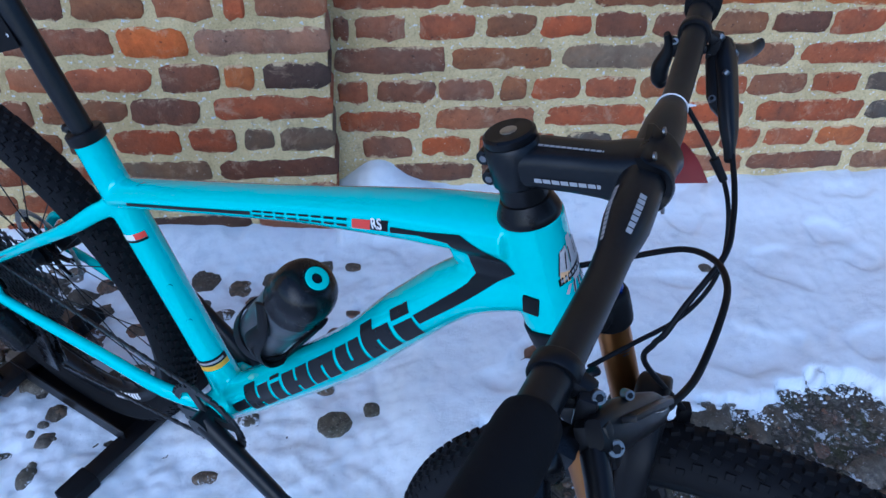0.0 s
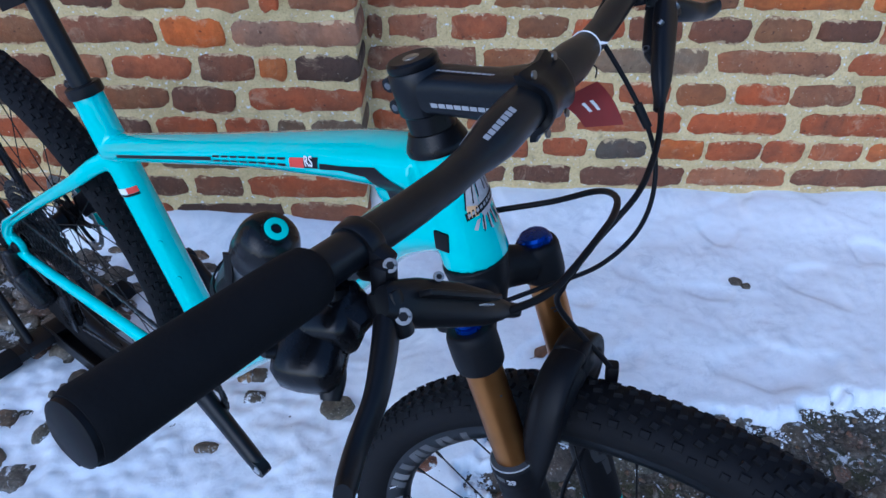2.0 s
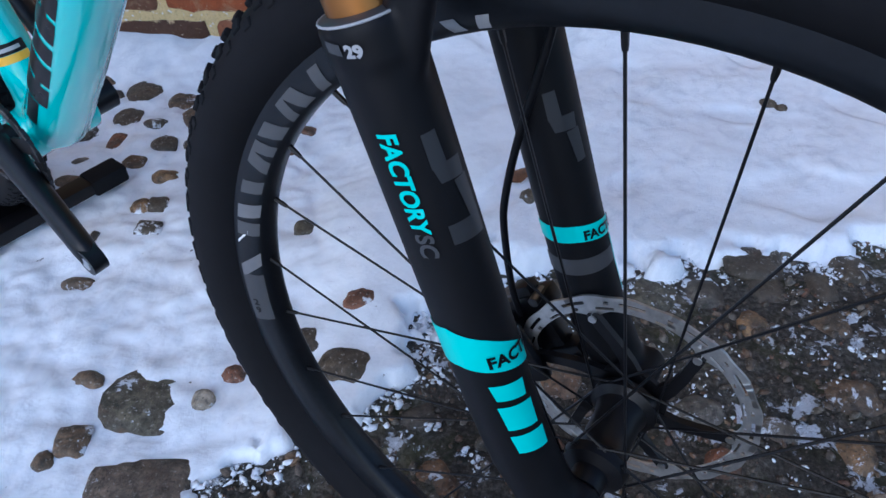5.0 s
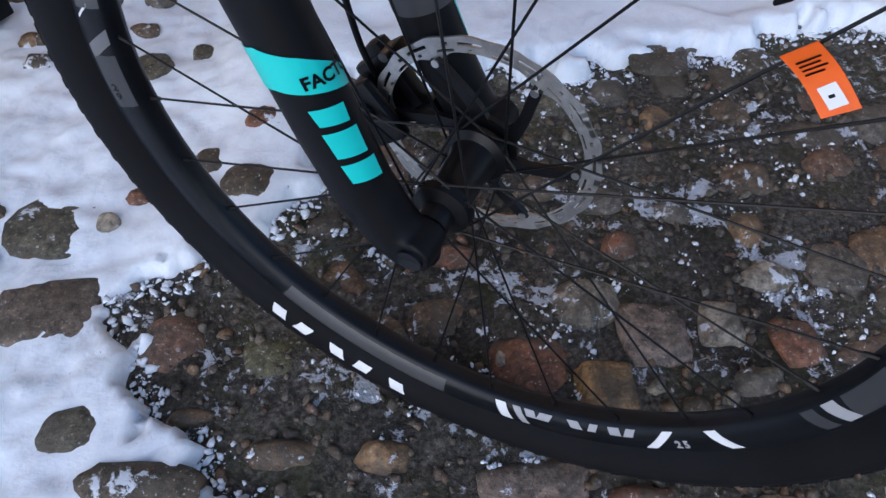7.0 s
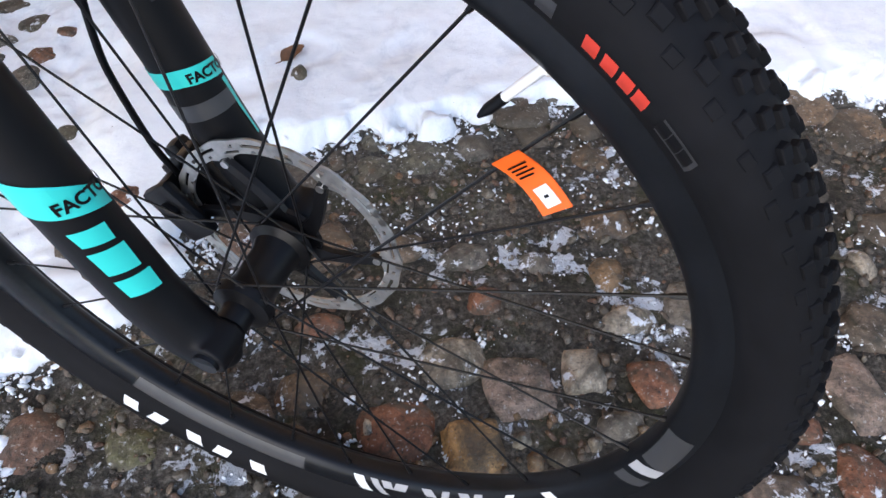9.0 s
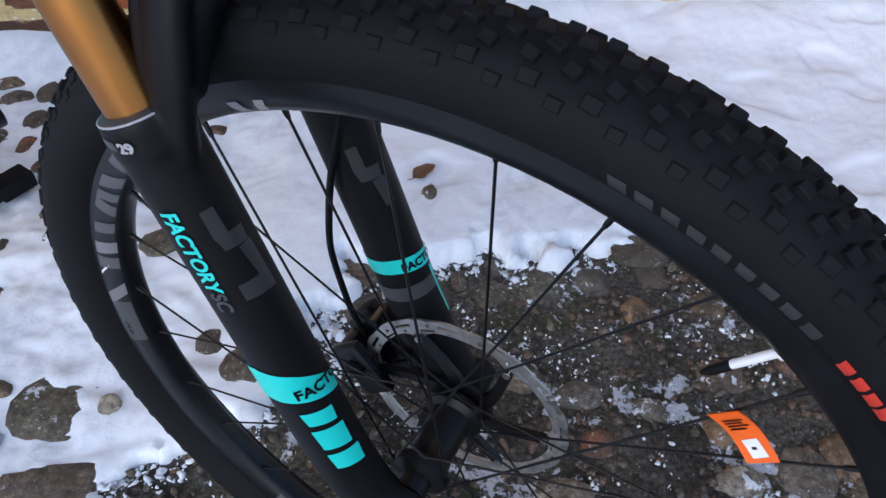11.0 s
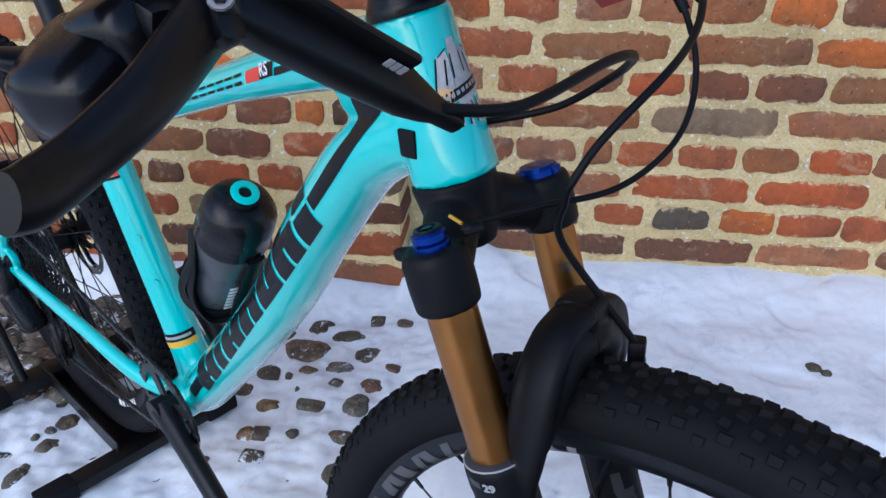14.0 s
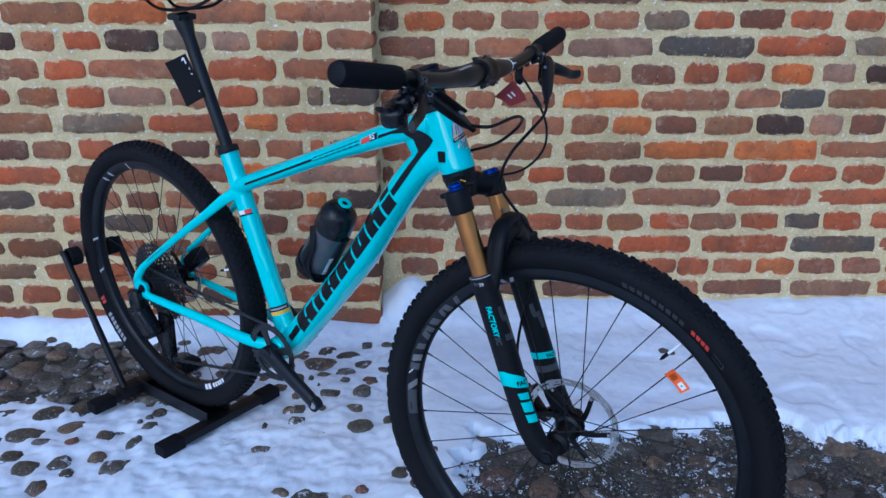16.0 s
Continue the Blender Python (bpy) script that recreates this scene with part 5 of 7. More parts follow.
    q = spline([F(0.116, s * 0.2310, 0.1260), F(0.1215, s * 0.246, 0.1190), F(0.1270, s * 0.266, 0.1100), F(0.1290, s * 0.288, 0.1020), F(0.1340, s * 0.304, 0.0985), F(0.1380, s * 0.312, 0.0990)], 5)
    tube(bm, q, ramp_list([0.0100, 0.0095, 0.0084, 0.0076, 0.0076, 0.0064], len(q)), 16, flat=(0.70, 1.15))
    part("lever_blade", bm, BLACK_SATIN, bar, "black curved brake lever blade", 60)
    bolts = []
    for q0, r in (((0.1155, s * 0.2137, 0.1495), 0.0038), ((0.1236, s * 0.2258, 0.1283), 0.0044), ((0.1215, s * 0.1892, 0.1262), 0.0028)):
        q0 = Vector(q0)
        out = Vector((0.62, s * 0.62, 0.48))
        bolts.append((STEER @ q0, STEER @ (q0 + out * (0.0068 if s < 0 else 0.0040)), r))
    if s > 0:
        for u, reach in ((0.009, 0.0125), (0.055, 0.0120)):
            q0 = e0 + d * u + back * reach
            bolts.append((STEER @ (q0 + face * 0.006), STEER @ (q0 + face * 0.0092), 0.0034))
    for p, q, r in bolts:
        bm = bmesh.new()
        rod(bm, p, q, r, 14)
        ring_tube(bm, q, (q - p).normalized(), [(-0.0005, r), (0.0004, r * 0.92), (0.0006, r * 0.62), (-0.0002, r * 0.55)], 16)
        part("lever_bolt", bm, DARK_STEEL, bar, "silver bolt of the brake lever")
        bm = bmesh.new()
        rod(bm, q, q + (q - p).normalized() * 0.0009, r * 0.58, 6)
        part("bolt_socket", bm, BLACK_MATT, bar, "dark six-sided socket of a bolt")
    if s < 0:
        bm = bmesh.new()
        for k in range(3):
            p = e0 + d * (0.066 + 0.0032 * k) + n1 * 0.0090 - n2v * 0.001
            block(bm, STEER @ at(p, d, n1), (0.0024, 0.0045, 0.0006), 0.0)
        part("lever_mark", bm, SILVER_DECAL, bar, "tiny pale writing on the brake lever")


handlebar = build_cockpit()


def hose(points, r=0.0026, label="black hydraulic hose"):
    bm = bmesh.new()
    tube(bm, spline([F(*p) for p in points], 9), r, 10)
    part("brake_hose" if "hydraulic" in label else "control_cable", bm, BLACK_MATT, bicycle, label)


hose([(0.1300, -0.1520, 0.0755), (0.1406, -0.1129, 0.0643), (0.1485, -0.0487, 0.0657), (0.1440, -0.0108, 0.0618), (0.1283, 0.0225, 0.0534), (0.1009, 0.0475, 0.0417), (0.0565, 0.0534, 0.0281), (0.0124, 0.0369, 0.0287), (-0.006, 0.026, 0.030)])
hose([(0.1300, 0.1440, 0.0720), (0.1344, 0.1160, 0.0569), (0.1367, 0.0831, 0.0466), (0.1342, 0.0458, 0.0374), (0.1084, 0.0097, 0.0148), (0.0929, -0.0061, -0.0033), (0.0816, -0.0041, -0.0177), (0.0690, 0.0035, -0.0490), (0.0886, 0.0318, -0.1374), (0.074, 0.045, -0.168), (0.050, 0.043, -0.225), (0.020, 0.036, -0.280), (-0.004, 0.036, -0.327), (-0.015, 0.038, -0.358), (-0.026, 0.042, -0.412), (-0.030, 0.048, -0.444)])
hose([(0.1000, 0.1150, 0.1440), (0.1146, 0.1174, 0.1025), (0.1262, 0.1152, 0.0643), (0.1279, 0.1142, 0.0294), (0.1248, 0.0940, 0.0006), (0.1141, 0.0673, -0.0166), (0.0922, 0.0360, -0.0259), (0.0642, -0.0036, -0.0195), (0.0364, -0.0400, -0.0147)], 0.0021, "black lockout cable")
bm = bmesh.new()
ring = [F(BAR_F + 0.0124 * math.cos(a), 0.0925, 0.1466 + 0.0124 * math.sin(a)) for a in (2 * math.pi * k / 20 for k in range(21))]
tube(bm, ring, 0.0006, 6)
tube(bm, [F(BAR_F + 0.0122, 0.0925, 0.1480), F(BAR_F + 0.0185, 0.0935, 0.1470)], [0.0016, 0.0006], 8)
part("cable_tie", bm, WHITE_DECAL, handlebar, "thin white cable tie")
bm = bmesh.new()
tube(bm, [F(0.120, 0.1165, 0.085), F(0.1262, 0.1155, 0.0643)], [0.0042, 0.0036], 12)
part("cable_sleeve", bm, BLACK_MATT, bicycle, "black joint in the lockout cable")
bm = bmesh.new()
block(bm, STEER @ pose(0.0870, 0.0330, -0.1400, 0, 15, 20), (0.012, 0.014, 0.018), 0.003, 2)
part("hose_clip", bm, BLACK_MATT, bicycle, "black hose clip on the fork arch")


# -- seat post, saddle --
def build_seat():
    bm = bmesh.new()
    up = Vector((-0.0965, 0, 0.286)).normalized()
    o = Vector((0.2885, 0, 0.772))
    ring_tube(bm, o, up, [(-0.004, 0.0225), (0.0, 0.0235), (0.009, 0.0235), (0.011, 0.0215)])
    block(bm, at(o + up * 0.005 + Vector((-0.026, 0, 0)), (1, 0, 0), (0, 1, 0)), (0.014, 0.02, 0.011), 0.003)
    part("seat_clamp", bm, BLACK_SATIN, bicycle, "black seat post clamp")
    bm = bmesh.new()
    ring_tube(bm, o, up, [(0.0, 0.0136), (0.20, 0.0136), (0.250, 0.0138), (0.273, 0.019), (0.288, 0.0205), (0.300, 0.016)])
    block(bm, at(o + up * 0.294, (1, 0, -0.05), (0, 1, 0)), (0.042, 0.046, 0.014), 0.005, 2)
    part("seat_post", bm, CARBON, bicycle, "black carbon seat post")
    bm = bmesh.new()
    for s in (-1, 1):
        tube(bm, spline([(0.33, s * 0.016, 1.093), (0.26, s * 0.022, 1.070), (0.15, s * 0.022, 1.068), (0.10, s * 0.03, 1.10)], 6), 0.0035, 8)
    rings = []
    for u, w, z, h in ((0.40, 0.012, 1.096, 0.008), (0.38, 0.02, 1.100, 0.014), (0.30, 0.026, 1.106, 0.018), (0.20, 0.045, 1.108, 0.02), (0.13, 0.066, 1.112, 0.022), (0.09, 0.066, 1.118, 0.02), (0.075, 0.05, 1.122, 0.012)):
        rings.append([(u, w * math.cos(a), z + h * math.sin(a) - 0.25 * w * abs(math.cos(a))) for a in (2 * math.pi * k / 18 for k in range(18))])
    loft(bm, rings)
    part("saddle", bm, BLACK_MATT, bicycle, "slim black saddle on rails")


build_seat()


# -- drive train --
def build_drive():
    bm = bmesh.new()
    sizes = (0.103, 0.092, 0.081, 0.072, 0.063, 0.056, 0.049, 0.043, 0.037, 0.032, 0.028, 0.024)
    for k, r in enumerate(sizes):
        teeth = int(2 * math.pi * r / 0.0127)
        n = teeth * 4
        y = -0.022 - 0.0029 * k
        cells = []
        for i in range(n):
            a, b = 2 * math.pi * i / n, 2 * math.pi * (i + 1) / n
            ro = r + (0.0026 if i % 4 < 2 else -0.0030)
            cells.append([(max(0.016, r - 0.0085), a), (max(0.016, r - 0.0085), b), (ro, b), (ro, a)])
        for i in range(6):
            a = 2 * math.pi * i / 6 + k * 0.2
            cells.append([(0.016, a), (0.016, a + 0.4), (r - 0.008, a + 0.3), (r - 0.008, a + 0.18)])
        polar_slab(bm, cells, y, 0.0017, None)
    part("cassette", bm, SPROCKET, rear_wheel, "dark steel twelve-step cassette", 25)
    # crank spindle and chainring
    bm = bmesh.new()
    n = 34 * 4
    cells = []
    for i in range(n):
        a, b = 2 * math.pi * i / n, 2 * math.pi * (i + 1) / n
        ro = 0.0685 + (0.002 if i % 4 < 2 else -0.0025)
        cells.append([(0.056, a), (0.056, b), (ro, b), (ro, a)])
    for i in range(4):
        a = 2 * math.pi * i / 4 + 0.35
        cells.append([(0.018, a - 0.45), (0.018, a + 0.45), (0.058, a + 0.16), (0.058, a - 0.16)])
    polar_slab(bm, cells, -0.052, 0.004)
    me = finish(bm, "chainring", SPROCKET, 25)
    part("chainring", me, SPROCKET, bicycle, "dark single chainring", m=Matrix.Translation(BB))
    for s, tip, y0, y1 in ((-1, Vector((0.566, -0.078, 0.269)), -0.060, -0.078), (1, Vector((0.256, 0.078, 0.410)), 0.056, 0.078)):
        bm = bmesh.new()
        a = BB + Vector((0, y0, 0))
        tube(bm, [BB + Vector((0, s * 0.04, 0)), BB + Vector((0, s * 0.074, 0))], 0.020, 22)
        q = [a + (tip - a) * k for k in (0.0, 0.15, 0.5, 0.9, 0.985, 1.02)]
        tube(bm, q, [0.0225, 0.0205, 0.0185, 0.0172, 0.0155, 0.007], 18, flat=(0.72, 1.0))
        tube(bm, [tip + Vector((0, -0.0085, 0)), tip + Vector((0, 0.0085, 0))], 0.0152, 20)
        arm = part("crank_arm", bm, CARBON, bicycle, "black carbon crank arm without a pedal", 50)
        bm = bmesh.new()
        tube(bm, [tip + Vector((0, s * 0.0075, 0)), tip + Vector((0, s * 0.0095, 0))], [0.0085, 0.0080], 18)
        part("pedal_insert", bm, ALLOY, arm, "threaded silver pedal insert")
    # chain: links laid along its run
    run = [BB + Vector((0.066 * math.cos(t), -0.052, 0.066 * math.sin(t))) for t in (radians(d) for d in range(-90, 100, 15))]
    cas = REAR + Vector((0, -0.044, 0))
    run += [cas + Vector((0.045 * math.cos(t), 0, 0.045 * math.sin(t))) for t in (radians(d) for d in range(100, 271, 15))]
    run += [REAR + Vector(v) for v in ((0.035, -0.046, -0.074), (0.052, -0.046, -0.091), (0.052, -0.048, -0.134), (0.026, -0.048, -0.183), (0.052, -0.048, -0.203))]
    run.append(run[0])
    bm = bmesh.new()
    pos, carry = [], 0.0
    for a, b in zip(run, run[1:]):
        length = (b - a).length
        d = carry
        while d < length:
            pos.append((a + (b - a) * (d / length), (b - a).normalized()))
            d += 0.0127
        carry = d - length
    for i, (p, d) in enumerate(pos):
        block(bm, at(p, d, (0, 1, 0)), (0.0122, 0.0056 if i % 2 else 0.0040, 0.0072), 0.0008)
    part("chain", bm, SPROCKET, bicycle, "dark steel bicycle chain", 30)
    # rear derailleur
    bm = bmesh.new()
    block(bm, at(REAR + Vector((-0.018, -0.084, -0.040)), (0.2, -0.1, -0.9), (0, 1, 0)), (0.070, 0.028, 0.042), 0.010, 3)
    block(bm, at(REAR + Vector((0.006, -0.082, -0.092)), (0.45, 0.1, -0.85), (0, 1, 0)), (0.082, 0.040, 0.052), 0.014, 3)
    block(bm, at(REAR + Vector((-0.030, -0.092, -0.078)), (0.3, 0.1, -0.9), (0, 1, 0)), (0.050, 0.014, 0.020), 0.005, 2)
    block(bm, at(REAR + Vector((0.036, -0.058, -0.137)), (-0.12, 0, -0.95), (0, 1, 0)), (0.140, 0.006, 0.040), 0.003, 2)
    block(bm, at(REAR + Vector((0.036, -0.038, -0.137)), (-0.12, 0, -0.95), (0, 1, 0)), (0.135, 0.004, 0.032), 0.002, 1)
    der = part("rear_derailleur", bm, BLACK_CAP, bicycle, "black rear derailleur", 45)
    for c in (REAR + Vector((0.042, -0.048, -0.090)), REAR + Vector((0.032, -0.048, -0.184))):
        bm = bmesh.new()
        tube(bm, [Vector(c) + Vector((0, -0.003, 0)), Vector(c) + Vector((0, 0.003, 0))], 0.019, 16)
        part("jockey_wheel", bm, BLACK_MATT, der, "toothed jockey wheel")
    # rear caliper and skewer ends
    bm = bmesh.new()
    block(bm, at(REAR + Vector((0.055, 0.058, 0.046)), (0.8, 0, 0.6), (0, 1, 0)), (0.075, 0.034, 0.044), 0.008, 2)
    part("brake_caliper", bm, BLACK_SATIN, bicycle, "black rear brake caliper", 45)
    bm = bmesh.new()
    tube(bm, [REAR + Vector((0, -0.074, 0)), REAR + Vector((0, -0.079, 0))], [0.011, 0.009], 18)
    part("axle_end", bm, BLACK_GLOSS, bicycle, "black rear thru-axle end")
    bm = bmesh.new()
    tube(bm, [REAR + Vector((0, 0.074, 0)), REAR + Vector((0, 0.079, 0))], [0.011, 0.009], 18)
    part("axle_end", bm, BLACK_GLOSS, bicycle, "black rear thru-axle end")


build_drive()


# -- bottle --
DOWN = Vector((0.560, 0, 0.828)).normalized()
OUT = Vector((-0.828, 0, 0.560)).normalized()
FOOT = Vector((0.524, -0.001, 0.556))
bottle_m = at(FOOT, OUT.cross(DOWN), DOWN)
water_bottle = thing("water_bottle", "smoked grey cycling bottle with glossy black cap in a cage", "bottle", BIKE @ bottle_m)
bm = bmesh.new()
lathe(bm, [(0.0, 0.0), (0.030, 0.0), (0.0355, 0.004), (0.0365, 0.012), (0.0365, 0.062), (0.0352, 0.068), (0.0352, 0.076), (0.0368, 0.082), (0.0368, 0.116), (0.033, 0.122), (0.0, 0.122)], 40, closed=False)
part("body", bm, CLEAR_GREY, water_bottle, "smoked grey translucent bottle body")
bm = bmesh.new()
lathe(bm, [(0.0, 0.114), (0.0372, 0.114), (0.0390, 0.1155), (0.0392, 0.119), (0.0384, 0.121), (0.0386, 0.140), (0.0380, 0.150), (0.0355, 0.160), (0.0310, 0.168), (0.0235, 0.1745), (0.0165, 0.1765), (0.0160, 0.184), (0.0, 0.185)], 44, closed=False)
part("cap", bm, BLACK_CAP, water_bottle, "glossy black domed screw cap")
bm = bmesh.new()
lathe(bm, [(0.0065, 0.1852), (0.0135, 0.1852), (0.0140, 0.1868), (0.0125, 0.1876), (0.0065, 0.1876)], 30)
part("valve_ring", bm, CELESTE_DECAL, water_bottle, "celeste ring round the drinking valve")
bm = bmesh.new()
for s in (-1, 1):
    side = OUT.cross(DOWN)
    c0 = FOOT
    for back in (0.02, -0.012):
        pts = [c0 - OUT * 0.041 + DOWN * 0.0, c0 + side * s * 0.028 - OUT * 0.030 - DOWN * 0.003, c0 + side * s * 0.0415 - OUT * back * 0.4 + DOWN * 0.03, c0 + side * s * 0.0405 + OUT * 0.004 + DOWN * 0.085, c0 + side * s * 0.030 + OUT * 0.026 + DOWN * 0.108]
        tube(bm, spline(pts, 6), 0.0062, 10, flat=(1.6, 0.5))
cup = [[bottle_m @ Vector((r * math.cos(t), v, r * math.sin(t))) for r, v in ((0.0385, -0.003), (0.0412, -0.003), (0.0412, 0.020 + 0.008 * math.cos(t + 0.6)), (0.0385, 0.020 + 0.008 * math.cos(t + 0.6)))] for t in (2 * math.pi * k / 30 for k in range(30))]
loft(bm, cup, closed=True)
tube(bm, [c0 - OUT * 0.041 - DOWN * 0.004, c0 - OUT * 0.041 + DOWN * 0.12], 0.006, 10, flat=(1.8, 0.6))
tube(bm, spline([c0 - OUT * 0.038 - DOWN * 0.003, c0 - DOWN * 0.007, c0 + OUT * 0.030 - DOWN * 0.003], 6), 0.006, 8, flat=(1.8, 0.6))
part("bottle_cage", bm, BLACK_MATT, bicycle, "black bottle cage on the down tube", 50)


# ---- stand ----
def build_stand():
    st = thing("bicycle_stand", "black steel floor stand gripping the raised rear wheel", "bicycle stand", pose(-0.4134, 1.1358, 0, 0, 0, -36.4))
    for u, s0, s1 in ((0.120, -0.205, 0.170), (-0.205, -0.195, 0.150)):
        bm = bmesh.new()
        block(bm, pose(u, (s0 + s1) / 2, 0.028), (0.036, s1 - s0 - 0.07, 0.022), 0.003, 2)
        part("foot_bar", bm, BLACK_SATIN, st, "square black steel foot bar")
        for e, k in ((s0, 1), (s1, -1)):
            bm = bmesh.new()
            block(bm, pose(u, e + k * 0.032, 0.027), (0.042, 0.064, 0.03), 0.005, 2)
            part("rubber_foot", bm, RUBBER, st, "black rubber end of a foot bar")
    c = -0.022
    for s in (-1, 1):
        bm = bmesh.new()
        block(bm, pose(-0.045, c + s * 0.036, 0.045), (0.33, 0.004, 0.036), 0.001)
        part("channel", bm, BLACK_SATIN, st, "black steel side of the wheel channel")
        bm = bmesh.new()
        tube(bm, [(-0.180, c + s * 0.078, 0.035), (-0.398, c + s * 0.080, 0.412)], 0.0095, 12)
        rod(bm, (-0.396, c + s * 0.088, 0.408), (-0.396, c + s * 0.036, 0.400), 0.008, 12)
        arm = part("arm", bm, BLACK_SATIN, st, "round black arm holding the wheel")
        bm = bmesh.new()
        tube(bm, [(-0.394, c + s * 0.070, 0.392), (-0.394, c + s * 0.040, 0.392)], [0.026, 0.026], 22)
        part("pad", bm, RUBBER, st, "round black rubber pad")
        bm = bmesh.new()
        d = Vector((-0.218, 0, 0.377))
        base = Vector((-0.180, c + s * 0.078 - 0.0088, 0.035))
        tube(bm, [base + d * 0.50, base + d * 0.78], 0.0022, 6)
        part("decal", bm, SILVER_DECAL, arm, "pale stripe on the arm")
    bm = bmesh.new()
    block(bm, pose(-0.045, c, 0.030), (0.33, 0.07, 0.004), 0.001)
    part("tray", bm, BLACK_SATIN, st, "black steel floor of the wheel channel")
    bm = bmesh.new()
    block(bm, pose(-0.190, c, 0.046), (0.05, 0.185, 0.022), 0.003, 2)
    part("arm_bridge", bm, BLACK_SATIN, st, "black steel bridge between the arms")
    return st


bicycle_stand = build_stand()


# ---- markings and tags ----
from mathutils.bvhtree import BVHTree

deps = bpy.context.evaluated_depsgraph_get()
deps.update()
ON_FRAME = BVHTree.FromObject(chassis, deps)
ON_LEG = [BVHTree.FromObject(o, deps) for o in LEGS]


def cells(bm, polys, step, place):
    """Lays flat four-cornered shapes on a surface in small steps; place turns (x, y) into a point."""
    for q in polys:
        q = [Vector((*p, 0)) for p in q]
        nx = max(1, int(max((q[1] - q[0]).length, (q[2] - q[3]).length) / step) + 1)
        ny = max(1, int(max((q[3] - q[0]).length, (q[2] - q[1]).length) / step) + 1)
        rows = []
        for j in range(ny + 1):
            a, b = q[0].lerp(q[3], j / ny), q[1].lerp(q[2], j / ny)
            rows.append([bm.verts.new(place(*a.lerp(b, i / nx).xy)) for i in range(nx + 1)])
        for j in range(ny):
            for i in range(nx):
                bm.faces.new((rows[j][i], rows[j][i + 1], rows[j + 1][i + 1], rows[j + 1][i]))


def snapped(tree, where, lift=0.0007):
    """A place function that settles each point on a surface."""
    def place(x, y):
        p, n, i, d = tree.find_nearest(where(x, y))
        return p + n * lift
    return place


def marking(name, polys, step, place, mat, parent, label=""):
    bm = bmesh.new()
    cells(bm, polys, step, place)
    return part(name, bm, mat, parent, label, 60)


def lettering(name, body, size, place, mat, parent, label, slant=0.0, bold=0.0, step=0.004, centre=False):
    """Readable words laid on a surface, cut finely enough to follow it."""
    cu = bpy.data.curves.new("words", "FONT")
    cu.body, cu.size, cu.shear, cu.offset, cu.resolution_u = body, size, slant, bold, 4
    cu.align_x = "CENTER" if centre else "LEFT"
    tmp = new("words", cu)
    deps.update()
    got = bpy.data.meshes.new_from_object(tmp.evaluated_get(bpy.context.evaluated_depsgraph_get()))
    bpy.data.objects.remove(tmp)
    bm = bmesh.new()
    bm.from_mesh(got)
    lo = [min(v.co[i] for v in bm.verts) for i in (0, 1)]
    hi = [max(v.co[i] for v in bm.verts) for i in (0, 1)]
    for i in (0, 1):
        k = lo[i] + step
        while k < hi[i]:
            axis = Vector((1, 0, 0)) if i == 0 else Vector((0, 1, 0))
            bmesh.ops.bisect_plane(bm, geom=bm.verts[:] + bm.edges[:] + bm.faces[:], plane_co=axis * k, plane_no=axis)
            k += step
    for v in bm.verts:
        v.co = place(v.co.x, v.co.y)
    return part(name, bm, mat, parent, label, 60)


def slab(x0, x1, y0, y1, slant=0.0):
    return [(x0 + slant * y0, y0), (x1 + slant * y0, y0), (x1 + slant * y1, y1), (x0 + slant * y1, y1)]


# -- down tube: a dash and seven bold slanted blocks, then the long band that turns back along the top tube --
D0, DE, DN = Vector((0.6515, 0, 0.5915)), Vector((0.643, 0, 0.766)), Vector((-0.766, 0, 0.643))


def on_down_tube(x, y):
    a = y / 0.033
    return D0 + DE * x + (Vector((0, -1, 0)) * math.cos(a) + DN * math.sin(a)) * 0.033


side_place = snapped(ON_FRAME, on_down_tube)
marking("dash_mark", [slab(-0.290, -0.240, 0.002, 0.0155, 0.1)], 0.006, side_place, BLACK_GLOSS, chassis, "black dash on the down tube")
GLYPHS = [(-0.238, 0.080, 0.030, 1), (-0.150, 0.028, 0.026, 0), (-0.113, 0.072, 0.0225, 1), (-0.036, 0.066, 0.0225, -1), (0.037, 0.060, 0.0225, 2), (0.103, 0.060, 0.032, -1), (0.170, 0.034, 0.031, 0)]
for x, w, top, slot in GLYPHS:
    low, k = -0.0075, 0.22
    x_top = min(top, 0.0225)
    # a solid slanted block, cut by one thin slit from below, from above or across
    if slot == 0:
        shapes = [slab(x, x + w, low, x_top - 0.005, k), slab(x, x + w, x_top - 0.001, top, k)]
    else:
        m0, m1 = x + w * 0.47, x + w * 0.56
        left, right = slab(x, m0, low, top, k), slab(m1, x + w, low, x_top, k)
        joint = {1: slab(m0, m1, low + 0.009, low + 0.016, k), 2: slab(m0, m1, low, low + 0.010, k), -1: slab(m0, m1, x_top - 0.011, x_top, k)}[slot]
        shapes = [left, joint, right]
    marking("block_mark", shapes, 0.005, side_place, BLACK_GLOSS, chassis, "bold black slanted block on the down tube")


def across(tree, lift=0.0007):
    """Settles a point of the side view straight across on the frame's right flank."""
    def place(x, y):
        p, n, i, d = tree.ray_cast(Vector((x, -0.2, y)), Vector((0, 1, 0)))
        if p is None or p.y > 0.004:
            p, n, i, d = tree.find_nearest(Vector((x, -0.022, y)))
        return p + n * lift
    return place


